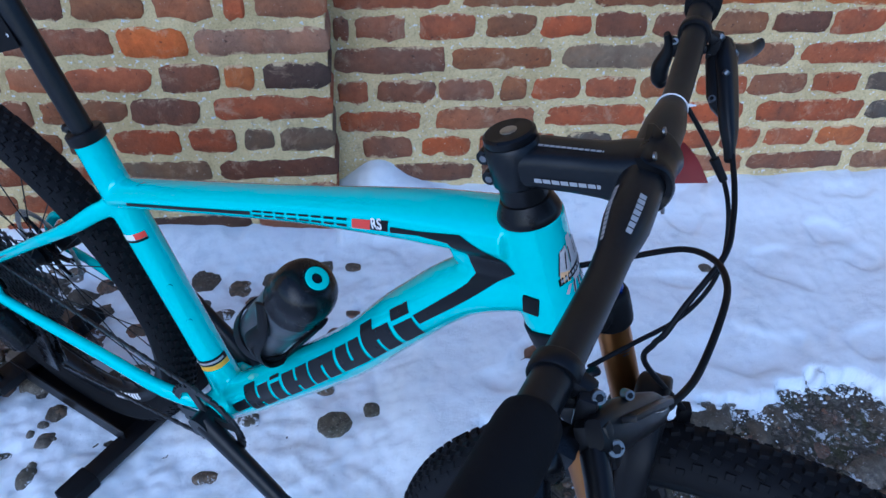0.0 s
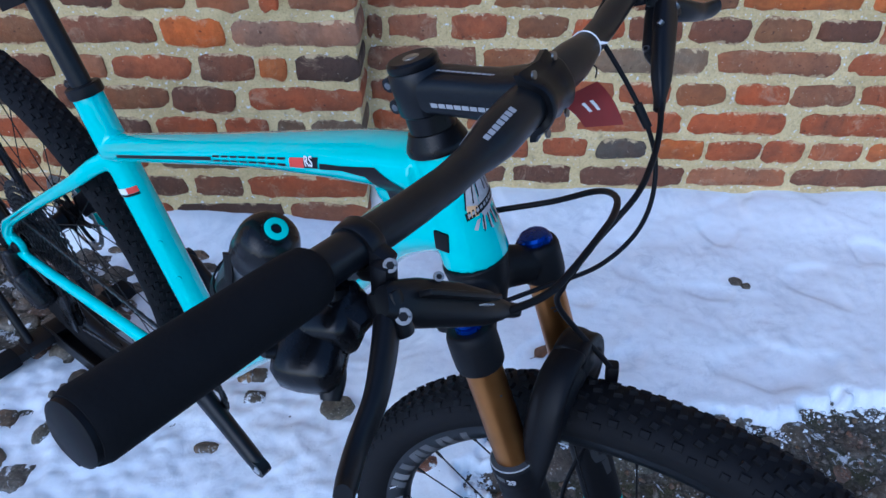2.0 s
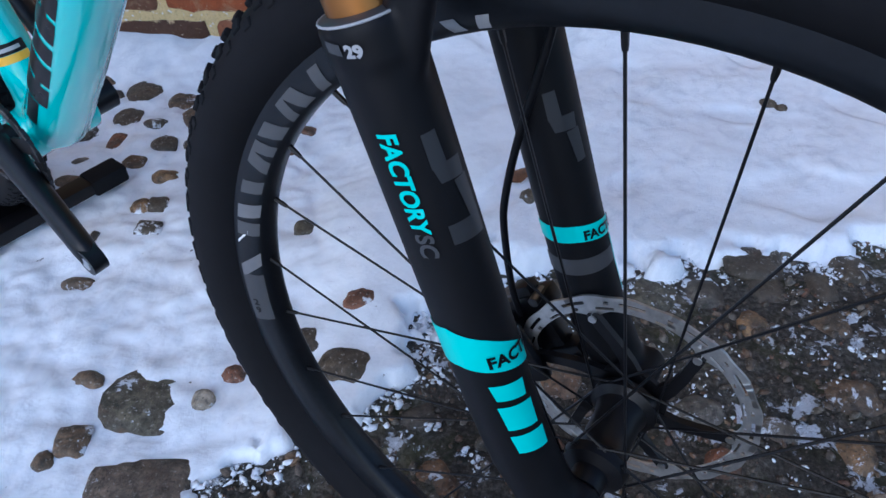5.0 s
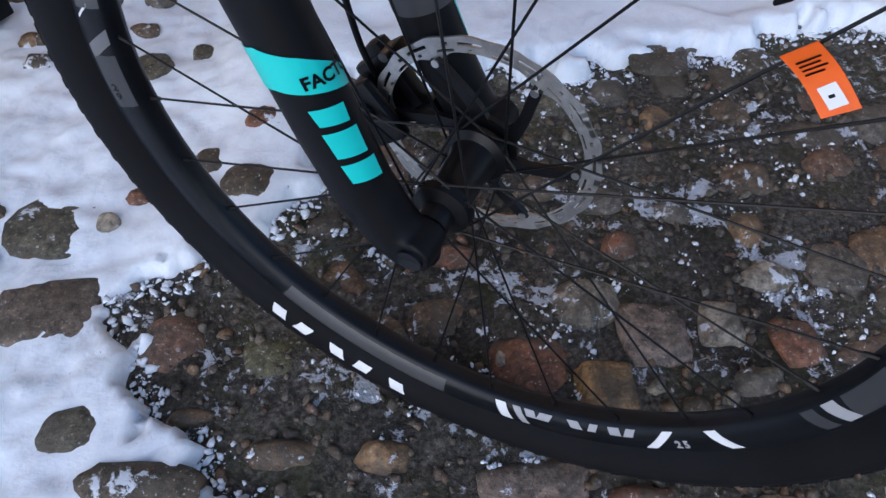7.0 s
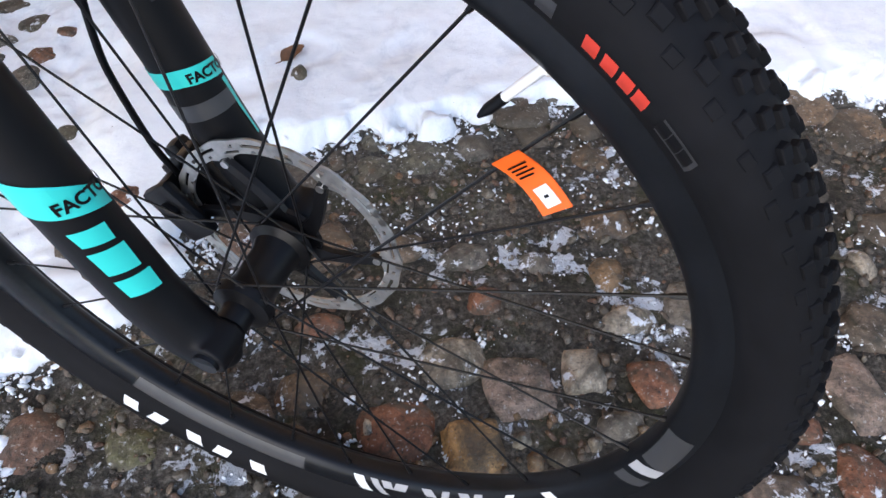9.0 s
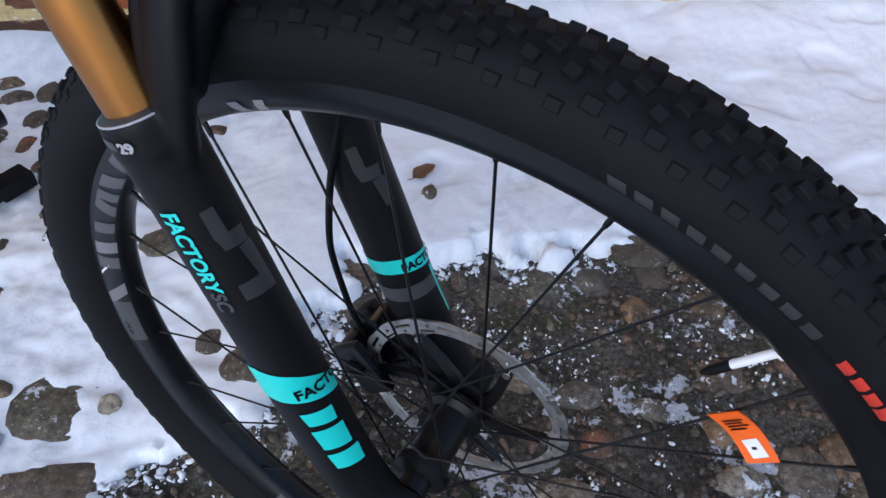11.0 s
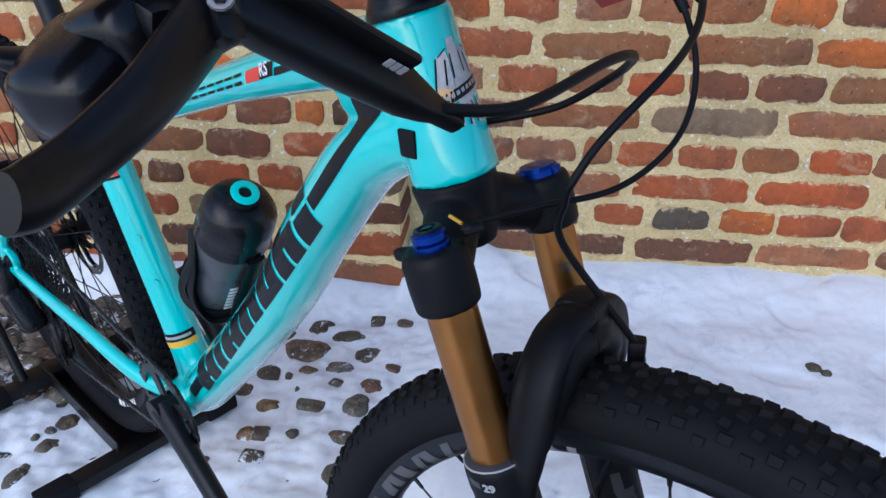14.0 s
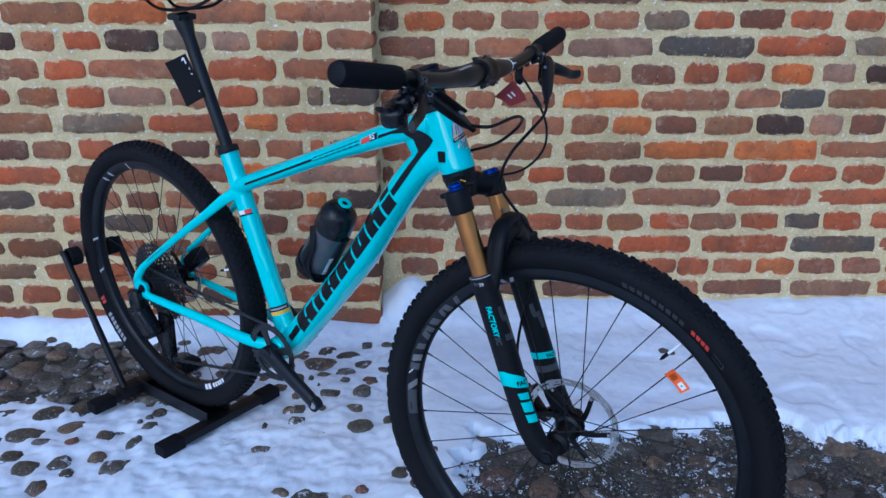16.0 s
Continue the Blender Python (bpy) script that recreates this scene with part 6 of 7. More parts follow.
flank = across(ON_FRAME)
BAND_OUT = [(0.7504, 0.8645), (0.7808, 0.875), (0.8206, 0.890), (0.8518, 0.8828), (0.8715, 0.869), (0.8469, 0.8389), (0.8159, 0.8002), (0.7814, 0.7582)]
BAND_IN = [(0.750, 0.8582), (0.7798, 0.8700), (0.8093, 0.876), (0.8255, 0.863), (0.8335, 0.8455), (0.8275, 0.8330), (0.8034, 0.8033), (0.7738, 0.7656)]
marking("band", [[BAND_OUT[k], BAND_OUT[k + 1], BAND_IN[k + 1], BAND_IN[k]] for k in range(7)], 0.0035, flank, BLACK_GLOSS, chassis, "black band bent round the head of the frame")


def side_slab(x0, x1, lo, hi):
    """A strip low on the top tube's right flank, between two places along it."""
    def line(x, y):
        return (0.3535 + 0.931 * x, 0.7098 + 0.360 * x + y)
    return [line(x0, lo), line(x1, lo), line(x1, hi), line(x0, hi)]


top_place = snapped(ON_FRAME, lambda x, y: Vector((x, -0.024, y)), 0.0007)
marking("pinstripe", [side_slab(0.003, 0.232, -0.0020, 0.0035)], 0.008, top_place, BLACK_GLOSS, chassis, "thin black stripe on the top tube")
for k in range(8):
    x = 0.236 + 0.0175 * k
    marking("model_mark", [side_slab(x, x + 0.0135, -0.0035, -0.0008), side_slab(x, x + 0.0135, 0.0030, 0.0056)], 0.005, top_place, BLACK_GLOSS, chassis, "small black bars of the model mark")
marking("model_badge", [side_slab(0.3790, 0.4020, -0.0040, 0.0055)], 0.005, top_place, RED_DECAL, chassis, "small red badge on the top tube")
marking("model_badge", [side_slab(0.4025, 0.4235, -0.0040, 0.0060)], 0.005, top_place, BLACK_GLOSS, chassis, "small black badge on the top tube")
lettering("badge_letters", "RS", 0.0125, snapped(ON_FRAME, lambda a, b: Vector((0.3535 + 0.931 * (0.4045 + a) - 0.36 * b, -0.024, 0.7098 + 0.360 * (0.4045 + a) - 0.0020 + 0.93 * b)), 0.0012), WHITE_DECAL, chassis, "white letters RS", bold=0.0003)
marking("tick_mark", [[(0.357, -0.019), (0.361, -0.015), (0.371, -0.002), (0.367, -0.002)]], 0.003, snapped(ON_FRAME, lambda x, y: Vector((x, y, 0.76))), BLACK_GLOSS, chassis, "short black tick behind the seat tube")

# -- seat tube --
S0, SE = Vector((0.324, 0, 0.654)), Vector((-0.2874, 0, 0.9578))
SN = Vector((0.9578, 0, 0.2874))


def on_seat_tube(x, y):
    """x round the tube towards the front, y up along it from the middle."""
    a = x / 0.0218
    return S0 + SE * y + (Vector((0, -1, 0)) * math.cos(a) + SN * math.sin(a)) * 0.0218


st_place = snapped(ON_FRAME, on_seat_tube)
for x0, mat in ((-0.020, GREEN_DECAL), (-0.004, WHITE_DECAL), (0.012, RED_DECAL)):
    marking("stripe_sticker", [slab(x0, x0 + 0.016, -0.017, -0.008)], 0.004, st_place, mat, chassis, "stripe of a small tricolour sticker")
marking("sticker_base", [slab(-0.020, 0.028, -0.021, -0.0175)], 0.004, st_place, BLACK_GLOSS, chassis, "dark foot of the tricolour sticker")
marking("builder_sticker", [slab(-0.006, 0.042, -0.246, -0.2345)], 0.004, st_place, BLACK_GLOSS, chassis, "dark oval sticker low on the seat tube")
marking("builder_sticker", [slab(-0.002, 0.036, -0.2425, -0.2385)], 0.004, snapped(ON_FRAME, on_seat_tube, 0.0012), SILVER_DECAL, chassis, "pale line on the sticker")
marking("builder_sticker", [slab(-0.006, 0.042, -0.255, -0.2465)], 0.004, st_place, YELLOW_DECAL, chassis, "yellow foot of the sticker")
for y in (-0.098, -0.160):
    bm = bmesh.new()
    p, n, i, d = ON_FRAME.find_nearest(on_seat_tube(0.020, y))
    rod(bm, p - n * 0.001, p + n * 0.0028, 0.0042, 14)
    rod(bm, p + n * 0.0026, p + n * 0.0032, 0.0022, 6)
    part("cage_boss", bm, CELESTE, chassis, "small bolt of the second cage mount")
# -- stays and head tube --
marking("stay_marks", [slab(x, x + 0.011, -0.0022, 0.0022) for x in (0.0, 0.014, 0.028, 0.044, 0.058, 0.072)], 0.006, snapped(ON_FRAME, lambda x, y: Vector((0.01, -0.09, 0.476)) + Vector((0.82, 0.05, 0.57)) * x + Vector((-0.57, 0, 0.82)) * y), BLACK_GLOSS, chassis, "row of small dark marks on the seat stay")
bm = bmesh.new()
p, n, i, d = ON_FRAME.ray_cast(Vector((0.8895, -0.2, 0.8435)), Vector((0, 1, 0)))
block(bm, at(p, (0.93, 0, 0.1), (-0.1, 0, 0.93)), (0.015, 0.019, 0.004), 0.0018, 2)
part("cable_port", bm, BLACK_MATT, chassis, "square black cable port plug")
HEAD = Matrix.Translation((0.905, 0, 0.812)) @ Matrix.Rotation(radians(-19.0), 4, "Y")


def on_head(x, y):
    a = x / 0.028
    return HEAD @ Vector((0.028 * math.cos(a), 0.028 * math.sin(a), 0.066 + y))


badge_place = snapped(ON_FRAME, lambda x, y: on_head(x, y - 0.005))
over = snapped(ON_FRAME, lambda x, y: on_head(x, y - 0.005), 0.0011)
top_of = snapped(ON_FRAME, lambda x, y: on_head(x, y - 0.005), 0.0015)
PALE = [[(-0.019, -0.006), (-0.006, -0.008), (-0.005, 0.018), (-0.016, 0.012)], [(-0.016, 0.012), (-0.005, 0.018), (-0.006, 0.024), (-0.013, 0.021)], [(-0.006, -0.012), (0.006, -0.012), (0.005, 0.024), (-0.004, 0.024)], [(0.006, -0.008), (0.019, -0.004), (0.016, 0.013), (0.005, 0.018)], [(0.005, 0.018), (0.016, 0.013), (0.013, 0.022), (0.006, 0.024)], [(-0.004, 0.022), (0.004, 0.022), (0.003, 0.030), (-0.003, 0.030)]]
PALE += [[(x, -0.012), (x + 0.0035, -0.012), (1.5 * x + 0.004, -0.027 + abs(x) * 0.5), (1.5 * x + 0.001, -0.025 + abs(x) * 0.5)] for x in (-0.012, -0.007, -0.002, 0.003, 0.008)]
marking("head_badge", PALE, 0.004, badge_place, CREST, chassis, "pale winged crest on the head tube")
marking("head_badge", [[(-0.0185, -0.008), (-0.009, -0.009), (-0.008, 0.000), (-0.017, 0.003)]], 0.004, over, PALE_YELLOW, chassis, "yellowish lower wing of the crest")
marking("head_badge", [[(-0.0205, -0.010), (0.020, -0.002), (0.020, 0.005), (-0.0205, -0.003)]] + [[(x0, y0), (x0 + 0.0012, y0), (x1 + 0.0012, y1), (x1, y1)] for x0, y0, x1, y1 in ((-0.0195, 0.0, -0.0145, 0.020), (-0.0115, 0.003, -0.0085, 0.018), (-0.0050, 0.006, -0.0040, 0.021), (0.0185, 0.004, 0.0150, 0.020), (0.0105, 0.006, 0.0085, 0.019), (0.0045, 0.008, 0.0040, 0.021), (-0.0090, -0.024, -0.0065, -0.010), (-0.0025, -0.024, -0.0015, -0.011), (0.0040, -0.024, 0.0030, -0.010), (0.0100, -0.022, 0.0075, -0.009), (-0.0130, 0.0205, -0.0060, 0.0245), (0.0080, 0.0235, 0.0130, 0.0205))], 0.004, over, BLACK_GLOSS, chassis, "dark scroll and feathers of the crest")
marking("head_badge", [[(x, -0.0072 + 0.2 * (x + 0.02)), (x + 0.0026, -0.0067 + 0.2 * (x + 0.02)), (x + 0.0026, -0.0040 + 0.2 * (x + 0.02)), (x, -0.0045 + 0.2 * (x + 0.02))] for x in (-0.0185 + 0.0040 * k for k in range(9))], 0.004, top_of, SILVER_DECAL, chassis, "row of tiny pale blocks on the scroll")


# -- fork legs --
def on_leg(s):
    def where(x, y):
        """x: degrees round the leg from straight ahead, y: along the steering axis."""
        a = radians(x)
        return F(leg(y) + 0.022 * math.cos(a), s * 0.0628 + 0.022 * math.sin(a), y)
    return where


def leg_marks(name, polys, mat, k, label, lift=0.0007):
    """Four-cornered shapes given as (degrees, along) on a leg."""
    where = on_leg((-1, 1)[k])
    place = snapped(ON_LEG[k], lambda x, y: where(x * 2600.0, y), lift)
    return marking(name, [[(a / 2600.0, b) for a, b in q] for q in polys], 0.004, place, mat, LEGS[k], label)


leg_marks("colour_band", [[(-150, -0.333), (-95, -0.331), (-95, -0.358), (-150, -0.358)], [(-95, -0.331), (-40, -0.343), (-40, -0.366), (-95, -0.358)], [(-40, -0.343), (35, -0.364), (35, -0.377), (-40, -0.366)]], CELESTE_DECAL, 0, "celeste band round the fork leg")
leg_marks("colour_band", [[(-150, -0.352), (-60, -0.355), (-60, -0.3675), (-150, -0.365)], [(-60, -0.355), (24, -0.362), (24, -0.3750), (-60, -0.3675)]], CELESTE_DECAL, 1, "celeste band round the fork leg")
leg_marks("colour_stripe", [[(12, -0.377), (24, -0.377), (24, -0.425), (18, -0.425)]], CELESTE_DECAL, 1, "thin celeste stripe down the fork leg")
leg_marks("grey_band", [[(-150, -0.378), (15, -0.384), (15, -0.396), (-150, -0.392)]], GREY_DECAL, 1, "dark grey band round the fork leg")
# three bold slanted blocks below the band
for a0, a1, lo, hi in ((-62, -6, -0.3740, -0.3860), (-60, -2, -0.3910, -0.4095), (-56, 2, -0.4145, -0.4290)):
    leg_marks("block_mark", [[(a0, lo), (a1, lo - 0.0055), (a1 - 3, hi - 0.0055), (a0 + 5, hi)]], CELESTE_DECAL, 0, "bold celeste block on the fork leg")
leg_marks("hook_mark", [[(-36, -0.222), (-16, -0.222), (-14, -0.240), (-36, -0.240)], [(-36, -0.238), (10, -0.240), (8, -0.250), (-30, -0.248)], [(-12, -0.250), (12, -0.250), (14, -0.272), (-4, -0.272)], [(-40, -0.270), (14, -0.272), (14, -0.284), (-40, -0.281)]], HOOK_GREY, 0, "dark grey hooked mark on the fork leg")
leg_marks("hook_mark", [[(-60, -0.262), (-40, -0.262), (-38, -0.280), (-60, -0.280)], [(-60, -0.278), (-14, -0.280), (-16, -0.290), (-54, -0.288)], [(-36, -0.290), (-12, -0.290), (-10, -0.312), (-28, -0.312)]], HOOK_GREY, 1, "dark grey hooked mark on the fork leg")


def words_on_leg(body, size, k, a0, y0, down, mat, label, bold=0.0004):
    where = on_leg((-1, 1)[k])
    deg = 180 / math.pi / 0.022
    if down:
        fn = lambda x, y: where(a0 + y * deg, y0 - x)
    else:
        fn = lambda x, y: where(a0 + x * deg, y0 + y - 0.16 * x)
    lettering("lettering", body, size, snapped(ON_LEG[k], fn, 0.0013), mat, LEGS[k], label, bold=bold, step=0.003, slant=0.15 if down else 0.0)


words_on_leg("FACTORY", 0.0120, 0, -84, -0.2155, True, CELESTE_DECAL, "celeste word FACTORY down the leg")
words_on_leg("SC", 0.0120, 0, -84, -0.2700, True, GREY_DECAL, "dark grey letters SC")
words_on_leg("FACTORY", 0.0110, 0, -52, -0.3615, False, BLACK_GLOSS, "black word FACTORY on the band")
words_on_leg("FACTORY", 0.0095, 1, -48, -0.3668, False, BLACK_GLOSS, "black word FACTORY on the band")
words_on_leg("29", 0.0075, 0, -83, -0.1795, False, SILVER_DECAL, "small pale number 29")
leg_marks("size_mark", [[(-110, -0.1720), (-89, -0.1740), (-89, -0.1790), (-110, -0.1770)]], GREY_DECAL, 0, "small grey block before the number")
for s in (-1, 1):
    where = lambda x, y: F(leg(y) + 0.0166 * math.cos(radians(x)), s * 0.0625 + 0.0166 * math.sin(radians(x)), y)
    marking("stanchion_marks", [slab(x, x + w, y, y + 0.0022) for x, w, y in ((-62, 9, -0.086), (-51, 14, -0.0865), (-35, 11, -0.0872), (-55, 12, -0.0902), (-41, 9, -0.0908))], 2.5, where, DARK_STEEL, fork, "tiny dark writing on the stanchion")


# -- wheels --
def on_rim(r, a, lift=0.0006):
    y = -0.0158 if r > 0.308 else -0.0138 - 0.0020 * (r - 0.300) / 0.008 if r > 0.300 else -0.0098 - 0.0040 * (r - 0.2945) / 0.0055
    return Vector((r * math.cos(a), y - lift, r * math.sin(a)))


def on_tyre(r, a, lift=0.0006):
    y = -0.0215 - 0.0057 * (r - 0.3205) / 0.0075 if r < 0.328 else -0.0272 - 0.0030 * (r - 0.328) / 0.010 if r < 0.338 else -0.0302 + 0.0014 * (r - 0.338) / 0.009
    return Vector((r * math.cos(a), y - lift, r * math.sin(a)))


def rim_marks(w, surface, list_of, mat, label, name="rim_mark"):
    """Shapes round a wheel: (inner radius, outer radius, from, to in degrees, slant in degrees)."""
    for r0, r1, a0, a1, sl in list_of:
        q = [(r0, radians(a0)), (r0, radians(a1)), (r1, radians(a1 + sl)), (r1, radians(a0 + sl))]
        bm = bmesh.new()
        n = max(2, int(abs(q[1][1] - q[0][1]) / 0.03))
        rows = []
        for j in range(5):
            t = j / 4
            rows.append([bm.verts.new(surface(q[0][0] + (q[3][0] - q[0][0]) * t, (q[0][1] + (q[1][1] - q[0][1]) * i / n) * (1 - t) + (q[3][1] + (q[2][1] - q[3][1]) * i / n) * t)) for i in range(n + 1)])
        for j in range(4):
            for i in range(n):
                bm.faces.new((rows[j][i], rows[j][i + 1], rows[j + 1][i + 1], rows[j + 1][i]))
        part(name, bm, mat, w, label, 60)


rim_marks(front_wheel, on_rim, [(0.2945, 0.3120, -81.6, -79.4, 1.6)], WHITE_DECAL, "white slanted bar on the rim")
rim_marks(front_wheel, on_rim, [(0.2945, 0.3120, -78.0, -76.4, 2.0)], SILVER_DECAL, "grey slanted bar on the rim")
rim_marks(front_wheel, on_rim, [(0.2945, 0.3010, a, a + w, k) for a, w, k in ((-75.6, 2.0, 0.6), (-72.4, 2.6, -0.8), (-67.0, 2.2, 0.9), (-62.4, 1.6, -0.6), (-59.0, 2.2, 0.4), (-55.4, 1.8, -0.7))], SILVER_DECAL, "white block half round the bend of the rim")
rim_marks(front_wheel, on_rim, [(0.2945, 0.3120, -48.4, -46.4, -4.2)], WHITE_DECAL, "white slanted bar on the rim")
rim_marks(front_wheel, on_rim, [(0.2945, 0.3120, -40.6, -38.4, 3.4)], WHITE_DECAL, "white slanted bar on the rim")
rim_marks(front_wheel, on_rim, [(0.2945, 0.3120, -18.5, -16.0, 2.0)], SILVER_DECAL, "grey slanted bar on the rim")
rim_marks(front_wheel, on_rim, [(0.2945, 0.3120, -22.5, -20.0, 2.0)], GREY_DECAL, "dark grey slanted bar on the rim")
rim_marks(front_wheel, on_rim, [(0.2945, 0.3120, -14.5, -5.0, 0.0)], GREY_DECAL, "dark grey field on the rim")
rim_marks(front_wheel, on_rim, [(0.2950, 0.3115, 161.0, 163.8, 1.2), (0.2950, 0.3115, 171.8, 174.6, 3.2)], RIM_MID, "silver grey bar on the rim")
rim_marks(front_wheel, on_rim, [(0.3030, 0.3115, 167.2, 167.8, 2.6)], WHITE_DECAL, "small white wedge on the rim")
rim_marks(front_wheel, on_rim, [(0.2950, 0.3115, 165.2, 168.0, 0.4)], RIM_GREY, "grey bar on the rim")
rim_marks(front_wheel, on_rim, [(0.2960, 0.3105, a, a + w, k) for a, w, k in ((132.0, 2.0, -1.0), (135.6, 2.6, 1.2), (140.0, 1.8, -0.8), (143.2, 3.0, 1.4), (148.0, 2.2, 0.5), (151.6, 2.6, -1.2), (156.0, 2.6, 1.0))], RIM_GREY, "grey block of the row on the rim")
rim_marks(front_wheel, on_rim, [(0.2950, 0.3115, 176.8, 186.8, 0.0)], GREY_DECAL, "dark grey field on the rim")
rim_marks(front_wheel, on_rim, [(0.2960, 0.3040, a, a + w, k) for a, w, k in ((111.6, 1.6, 0.7), (109.0, 1.4, -0.5))], SILVER_DECAL, "pale block high on the rim")
# reflection along the glossy rim, painted on as a long grey field
rim_marks(front_wheel, on_rim, [(0.2950, 0.3120, -128.0, -92.0, 0.0)], RIM_GREY, "long gloss reflection on the rim, painted as a grey field")
rim_marks(rear_wheel, on_rim, [(0.2950, 0.3110, a, a + 1.2, 2.0) for a in (100.0, 118.0, 124.0, 168.0, 186.0)], SILVER_DECAL, "pale slanted bar on the rim")
for k, ch in enumerate("25"):
    lettering("rim_number", ch, 0.0105, lambda x, y: on_rim(0.3085 - y, radians(-46.6) + (x + k * 0.0078) / 0.303, 0.0010), SILVER_DECAL, front_wheel, "pale number on the rim", bold=0.0005)
for k, ch in enumerate("29"):
    lettering("rim_number", ch, 0.0095, lambda x, y: on_rim(0.3075 - x, radians(183.5 + 1.7 * k) - y / 0.303, 0.0011), BLACK_GLOSS, front_wheel, "dark number on the grey field of the rim", bold=0.0003)
rim_marks(front_wheel, on_tyre, [(0.3235, 0.3335, a, a + 2.9, sl) for a, sl in ((-128.0, 1.0), (-121.8, -0.8), (-115.4, 1.2), (-109.0, -0.6), (-102.6, 1.0))], WHITE_DECAL, "row of white blocks on the tyre wall", "tyre_mark")
rim_marks(front_wheel, on_tyre, [(0.3235, 0.3325, a, a + 1.5, 0.6) for a in (72.0, 69.8, 67.6, 65.4, 63.2, 61.0, 58.8, 56.6, 54.4)], TYRE_GREY, "row of grey blocks on the tyre wall", "tyre_mark")
rim_marks(front_wheel, on_tyre, [(0.3240, 0.3320, a, a + 1.3, 0.7) for a in (50.4, 48.6, 46.9, 45.3)], RED_DECAL, "red blocks on the tyre wall", "tyre_mark")
rim_marks(front_wheel, on_tyre, [(0.3235, 0.3325, 39.2, 43.6, 0.8)], GREY_DECAL, "grey panel on the tyre wall", "tyre_mark")
rim_marks(front_wheel, lambda r, a: on_tyre(r, a, 0.0011), [(0.3250, 0.3315, a, a + 1.3, 0.6) for a in (39.8, 41.2, 42.6)], BLACK_MATT, "dark blocks on the grey panel", "tyre_mark")
rim_marks(rear_wheel, on_tyre, [(0.3235, 0.3335, a, a + 1.7, 0.6) for a in (-150.0, -147.6, -145.2, -142.8, -140.4, -138.0, -135.6)], SILVER_DECAL, "row of grey blocks on the tyre wall", "tyre_mark")
rim_marks(rear_wheel, on_tyre, [(0.3225, 0.3340, a, a + 1.5, 0.8) for a in (-159.0, -157.0)], RED_DECAL, "red blocks on the tyre wall", "tyre_mark")
rim_marks(rear_wheel, on_rim, [(0.2965, 0.3105, a, a + 2.4, 0.8) for a in (-69.0, -66.0)], WHITE_DECAL, "white blocks on the rim", "rim_mark")
rim_marks(rear_wheel, on_rim, [(0.2975, 0.3090, a, a + 1.7, 0.8) for a in (-61.5, -59.0, -56.6, -54.4, -52.0)], WHITE_DECAL, "white blocks on the rim", "rim_mark")
marking("hub_mark", [slab(-0.012, 0.012, -2.2, -1.7), slab(-0.012, 0.012, -1.5, -0.9)], 0.2, lambda x, y: Vector((0.0172 * math.cos(y), x, 0.0172 * math.sin(y))), SILVER_DECAL, front_wheel, "pale bars on the hub")

# -- stem and bar --
marking("stem_writing", [slab(0.020 + 0.0065 * k, 0.0255 + 0.0065 * k, 0.0, 0.0034) for k in range(9)], 0.01, lambda x, y: F(x, -0.0202 + 0.02 * (x - 0.02), 0.1515 - 0.16 * (x - 0.02) + y), SILVER_DECAL, handlebar, "small pale writing on the stem")
marking("stem_writing", [slab(0.022 + 0.0042 * k, 0.0255 + 0.0042 * k, 0.0, 0.0026) for k in range(13)], 0.01, lambda x, y: F(x + 0.001, -0.0065 + y, 0.1742 - 0.170 * (x - 0.022)), SILVER_DECAL, handlebar, "small pale writing on top of the stem")


def on_bar(s):
    def place(x, y):
        a = radians(118) + y / 0.0155
        r = bar_radius(x) + 0.0006
        return F(BAR_F + r * math.cos(a), s * x, bar_at(x) + r * math.sin(a))
    return place


marking("bar_writing", [slab(0.040 + 0.0046 * k, 0.0438 + 0.0046 * k, 0.0, 0.0036) for k in range(12)], 0.01, on_bar(-1), SILVER_DECAL, handlebar, "small pale writing on the bar")
marking("bar_writing", [slab(0.050 + 0.0055 * k, 0.0545 + 0.0055 * k, -0.020, -0.0155) for k in range(7)], 0.01, on_bar(-1), SILVER_DECAL, handlebar, "small pale writing on the bar")
# -- bottle --
marking("bottle_writing", [slab(0.0 + 0.0072 * k, 0.0055 + 0.0072 * k, 0.0, (0.010, 0.013, 0.0085, 0.0085, 0.0085, 0.013, 0.011)[k]) for k in range(7)], 0.003, lambda x, y: Vector((0.0371 * math.cos(radians(114) - y / 0.037), 0.012 + x, 0.0371 * math.sin(radians(114) - y / 0.037))), WHITE_DECAL, water_bottle, "row of pale blocks on the bottle")
marking("bottle_writing", [slab(0.012, 0.060, 0.020, 0.036)], 0.004, lambda x, y: Vector((0.0370 * math.cos(radians(114) - y / 0.037), x, 0.0370 * math.sin(radians(114) - y / 0.037))), CELESTE_DECAL, water_bottle, "celeste panel on the bottle")


# -- hang tags --
def card(name, label, category, corners, mat, curl, marks, parent_m):
    """A thin bent card: four corners of it, a lift at its middle, and flat marks on it."""
    holder = thing(name, label, category, parent_m)
    a, b, c, d = (Vector(p) for p in corners)
    n = (b - a).cross(d - a).normalized()

    def place(x, y, lift=0.0):
        p = a.lerp(b, x).lerp(d.lerp(c, x), y)
        return p + n * (curl * math.sin(math.pi * y) + lift)
    bm = bmesh.new()
    for lift in (0.0, -0.0006):
        cells(bm, [[(0, 0), (1, 0), (1, 1), (0, 1)]], 0.12, lambda x, y: place(x, y, lift))
    part("card", bm, mat, holder, "", 60)
    for m, shapes in marks:
        bm = bmesh.new()
        for lift in (0.0007, -0.0013):
            cells(bm, shapes, 0.1, lambda x, y: place(x, y, lift))
        part("print", bm, m, holder, "", 60)
    return holder, place


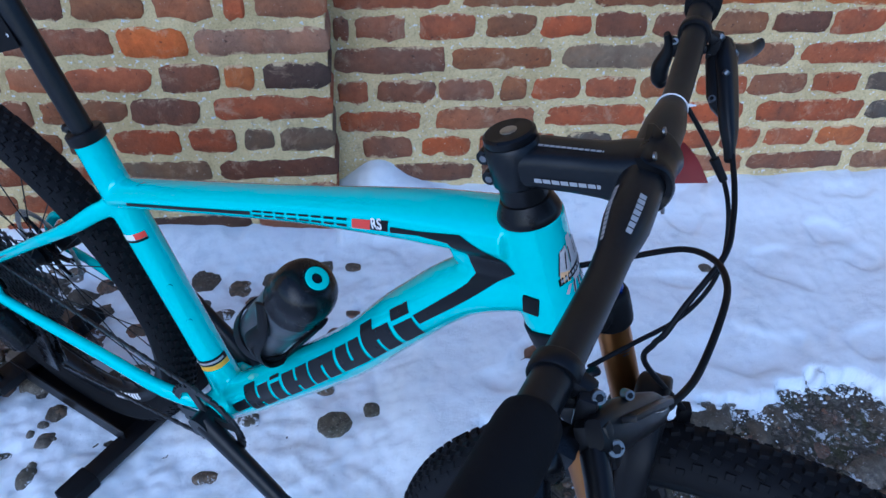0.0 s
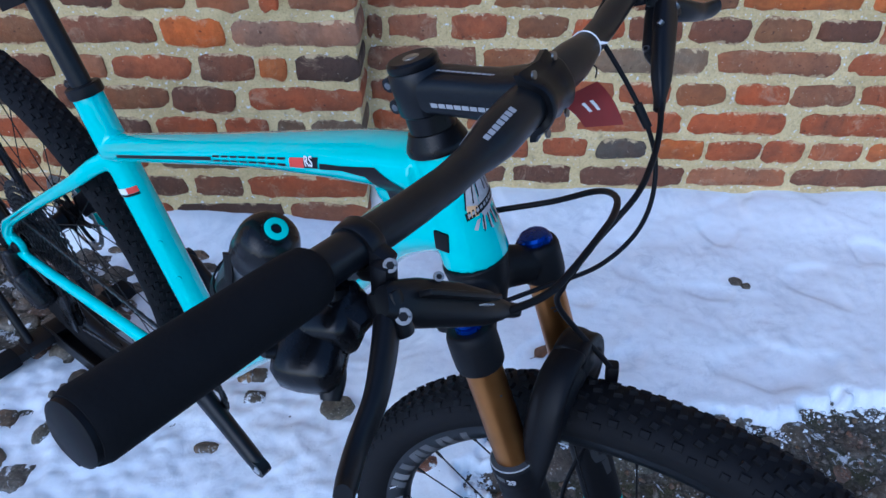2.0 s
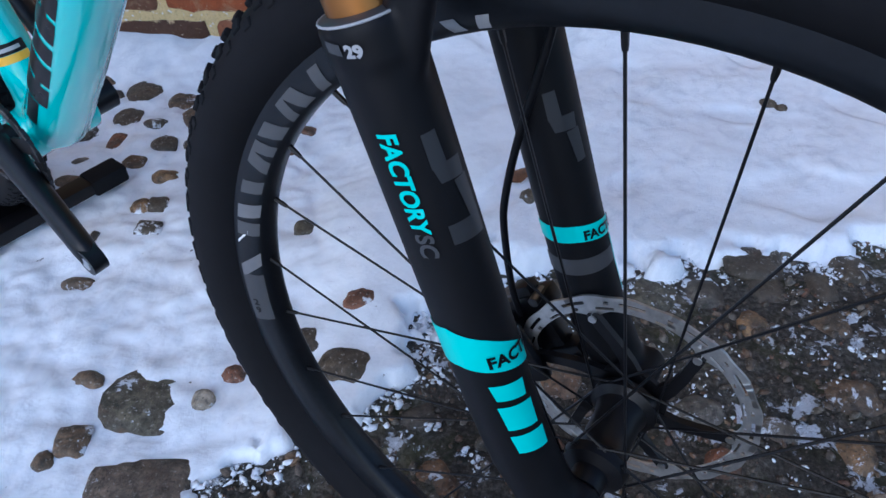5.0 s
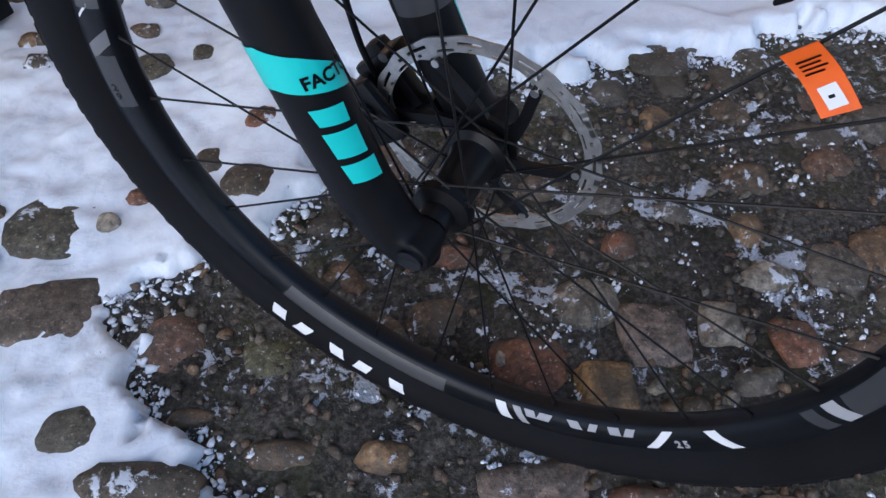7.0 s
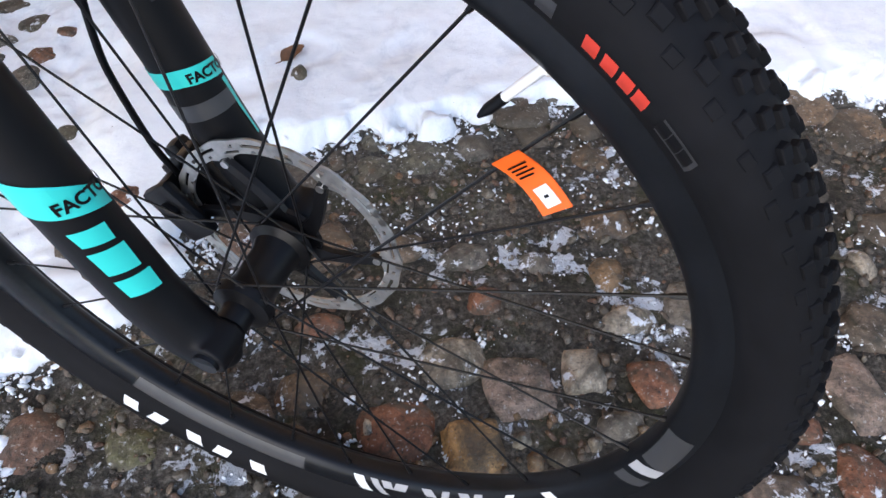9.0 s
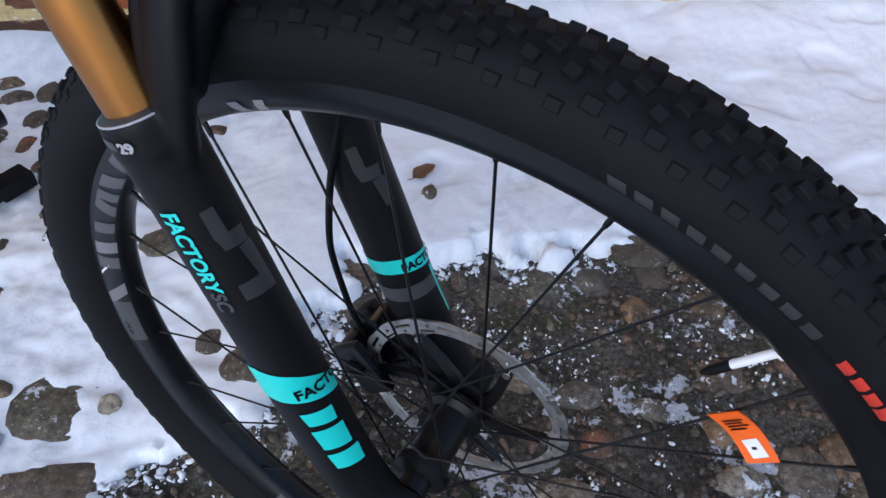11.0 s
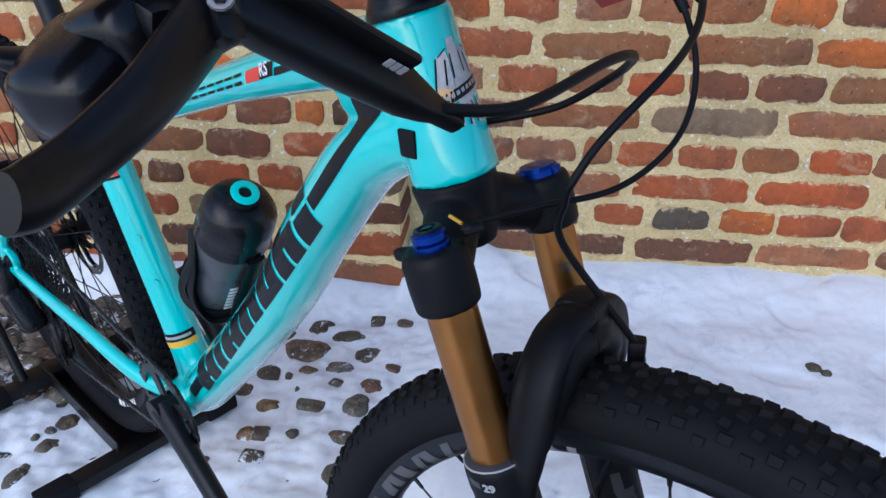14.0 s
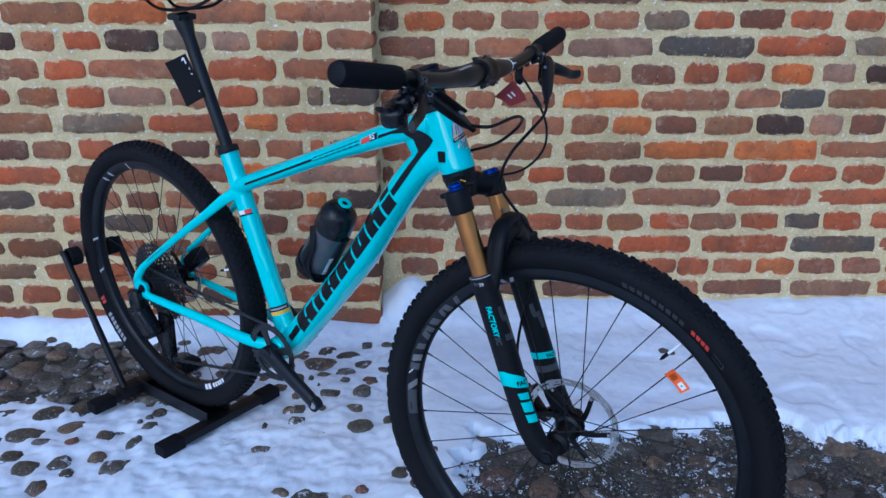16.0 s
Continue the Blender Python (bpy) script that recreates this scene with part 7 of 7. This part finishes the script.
BS = BIKE @ STEER
orange_tag, q = card("spoke_tag", "bent orange card tag clipped on a front spoke", "tag", [(0.261, -0.010, -0.390), (0.277, -0.010, -0.382), (0.296, -0.010, -0.418), (0.279, -0.010, -0.425)], ORANGE_CARD, 0.004, [(WHITE_DECAL, [[(0.25, 0.62), (0.75, 0.60), (0.80, 0.90), (0.30, 0.92)]]), (BLACK_GLOSS, [slab(0.2, 0.85, 0.18, 0.21), slab(0.2, 0.75, 0.25, 0.28), slab(0.2, 0.85, 0.32, 0.35), slab(0.2, 0.7, 0.39, 0.42), slab(0.42, 0.58, 0.72, 0.80)])], BS)
red_tag, q = card("bar_tag", "small maroon card tag hanging from the handlebar", "tag", [(0.062, 0.087, 0.104), (0.105, 0.083, 0.121), (0.120, 0.083, 0.083), (0.084, 0.088, 0.080)], RED_CARD, 0.005, [(WHITE_DECAL, [slab(0.36, 0.44, 0.35, 0.62), slab(0.56, 0.64, 0.35, 0.62)])], BS)
bm = bmesh.new()
tube(bm, spline([BS @ Vector(p) for p in ((0.098, 0.085, 0.137), (0.104, 0.088, 0.130), (0.102, 0.087, 0.122))], 4), 0.0007, 6)
ob = part("cord", bm, BLACK_CARD, red_tag, "thin dark cord")
ob.matrix_parent_inverse = BS.inverted()
seat_tag, q = card("seat_post_tag", "black card tag hanging on the seat post", "tag", [(0.137, -0.020, 0.953), (0.210, -0.016, 0.977), (0.255, -0.016, 0.889), (0.192, -0.020, 0.863)], BLACK_CARD, 0.002, [(WHITE_DECAL, [slab(0.82, 0.88, 0.06, 0.20), [(0.72, 0.08), (0.84, 0.05), (0.86, 0.09), (0.74, 0.12)], slab(0.86, 0.90, 0.30, 0.34), slab(0.86, 0.90, 0.42, 0.46), slab(0.86, 0.90, 0.82, 0.86)])], BIKE)

# -- a dead leaf on the snow --
leaf = thing("leaf", "small curled brown dead leaf lying on the snow", "leaf", pose(0.47, 1.186, snow_height(0.47, 1.186) + 0.004, 8, -6, 35))
bm = bmesh.new()
rows = []
for i in range(9):
    u = i / 8
    half = 0.0135 * math.sin(math.pi * u ** 0.8) * (1 + 0.18 * math.sin(9 * u)) + 0.0006
    rows.append([(-0.024 + 0.048 * u, half * k, 0.004 * k * k + 0.003 * math.sin(3 * u) + lift) for lift in (0.0, 0.0009) for k in ((-1, -0.5, 0, 0.5, 1) if lift == 0.0 else (1, 0.5, 0, -0.5, -1))])
loft(bm, rows)
part("blade", bm, LEAF, leaf, "curled brown leaf blade", 60)
bm = bmesh.new()
tube(bm, [(-0.024, 0, 0.0005), (-0.034, 0.002, 0.002)], [0.0009, 0.0007], 6)
part("stalk", bm, LEAF, leaf)


# ---- pieces of the walls and the pavement ----
FIRST_R = [0.355, 0.287, 0.315, 0.266, 0.307, 0.230, 0.328, 0.247, 0.300, 0.284, 0.350, 0.262]
FIRST_L = [-0.869, -1.043, -0.804, -0.887, -0.924, -0.800, -0.960, -0.850, -1.010, -0.870, -0.920, -0.83]
lay_bricks(wall_north, CORNER_X, 5.0, WALL_R, 0.953, range(-12, 29), FIRST_R, PLAN_NORTH, False, False)
lay_bricks(wall_pier, -5.0, CORNER_X + 0.014, WALL_L, 0.985, range(-12, 29), FIRST_L, PLAN_PIER, True, True)
lay_known_stones()
lay_stones()
stones = new("cobbles", joined("cobbles", STORE, STONE))
stones.parent = ground
lay_crumbs()
lay_gravel()
tagged(stones, "rounded brown and grey cobbles half sunk in snow", kind="stuff")
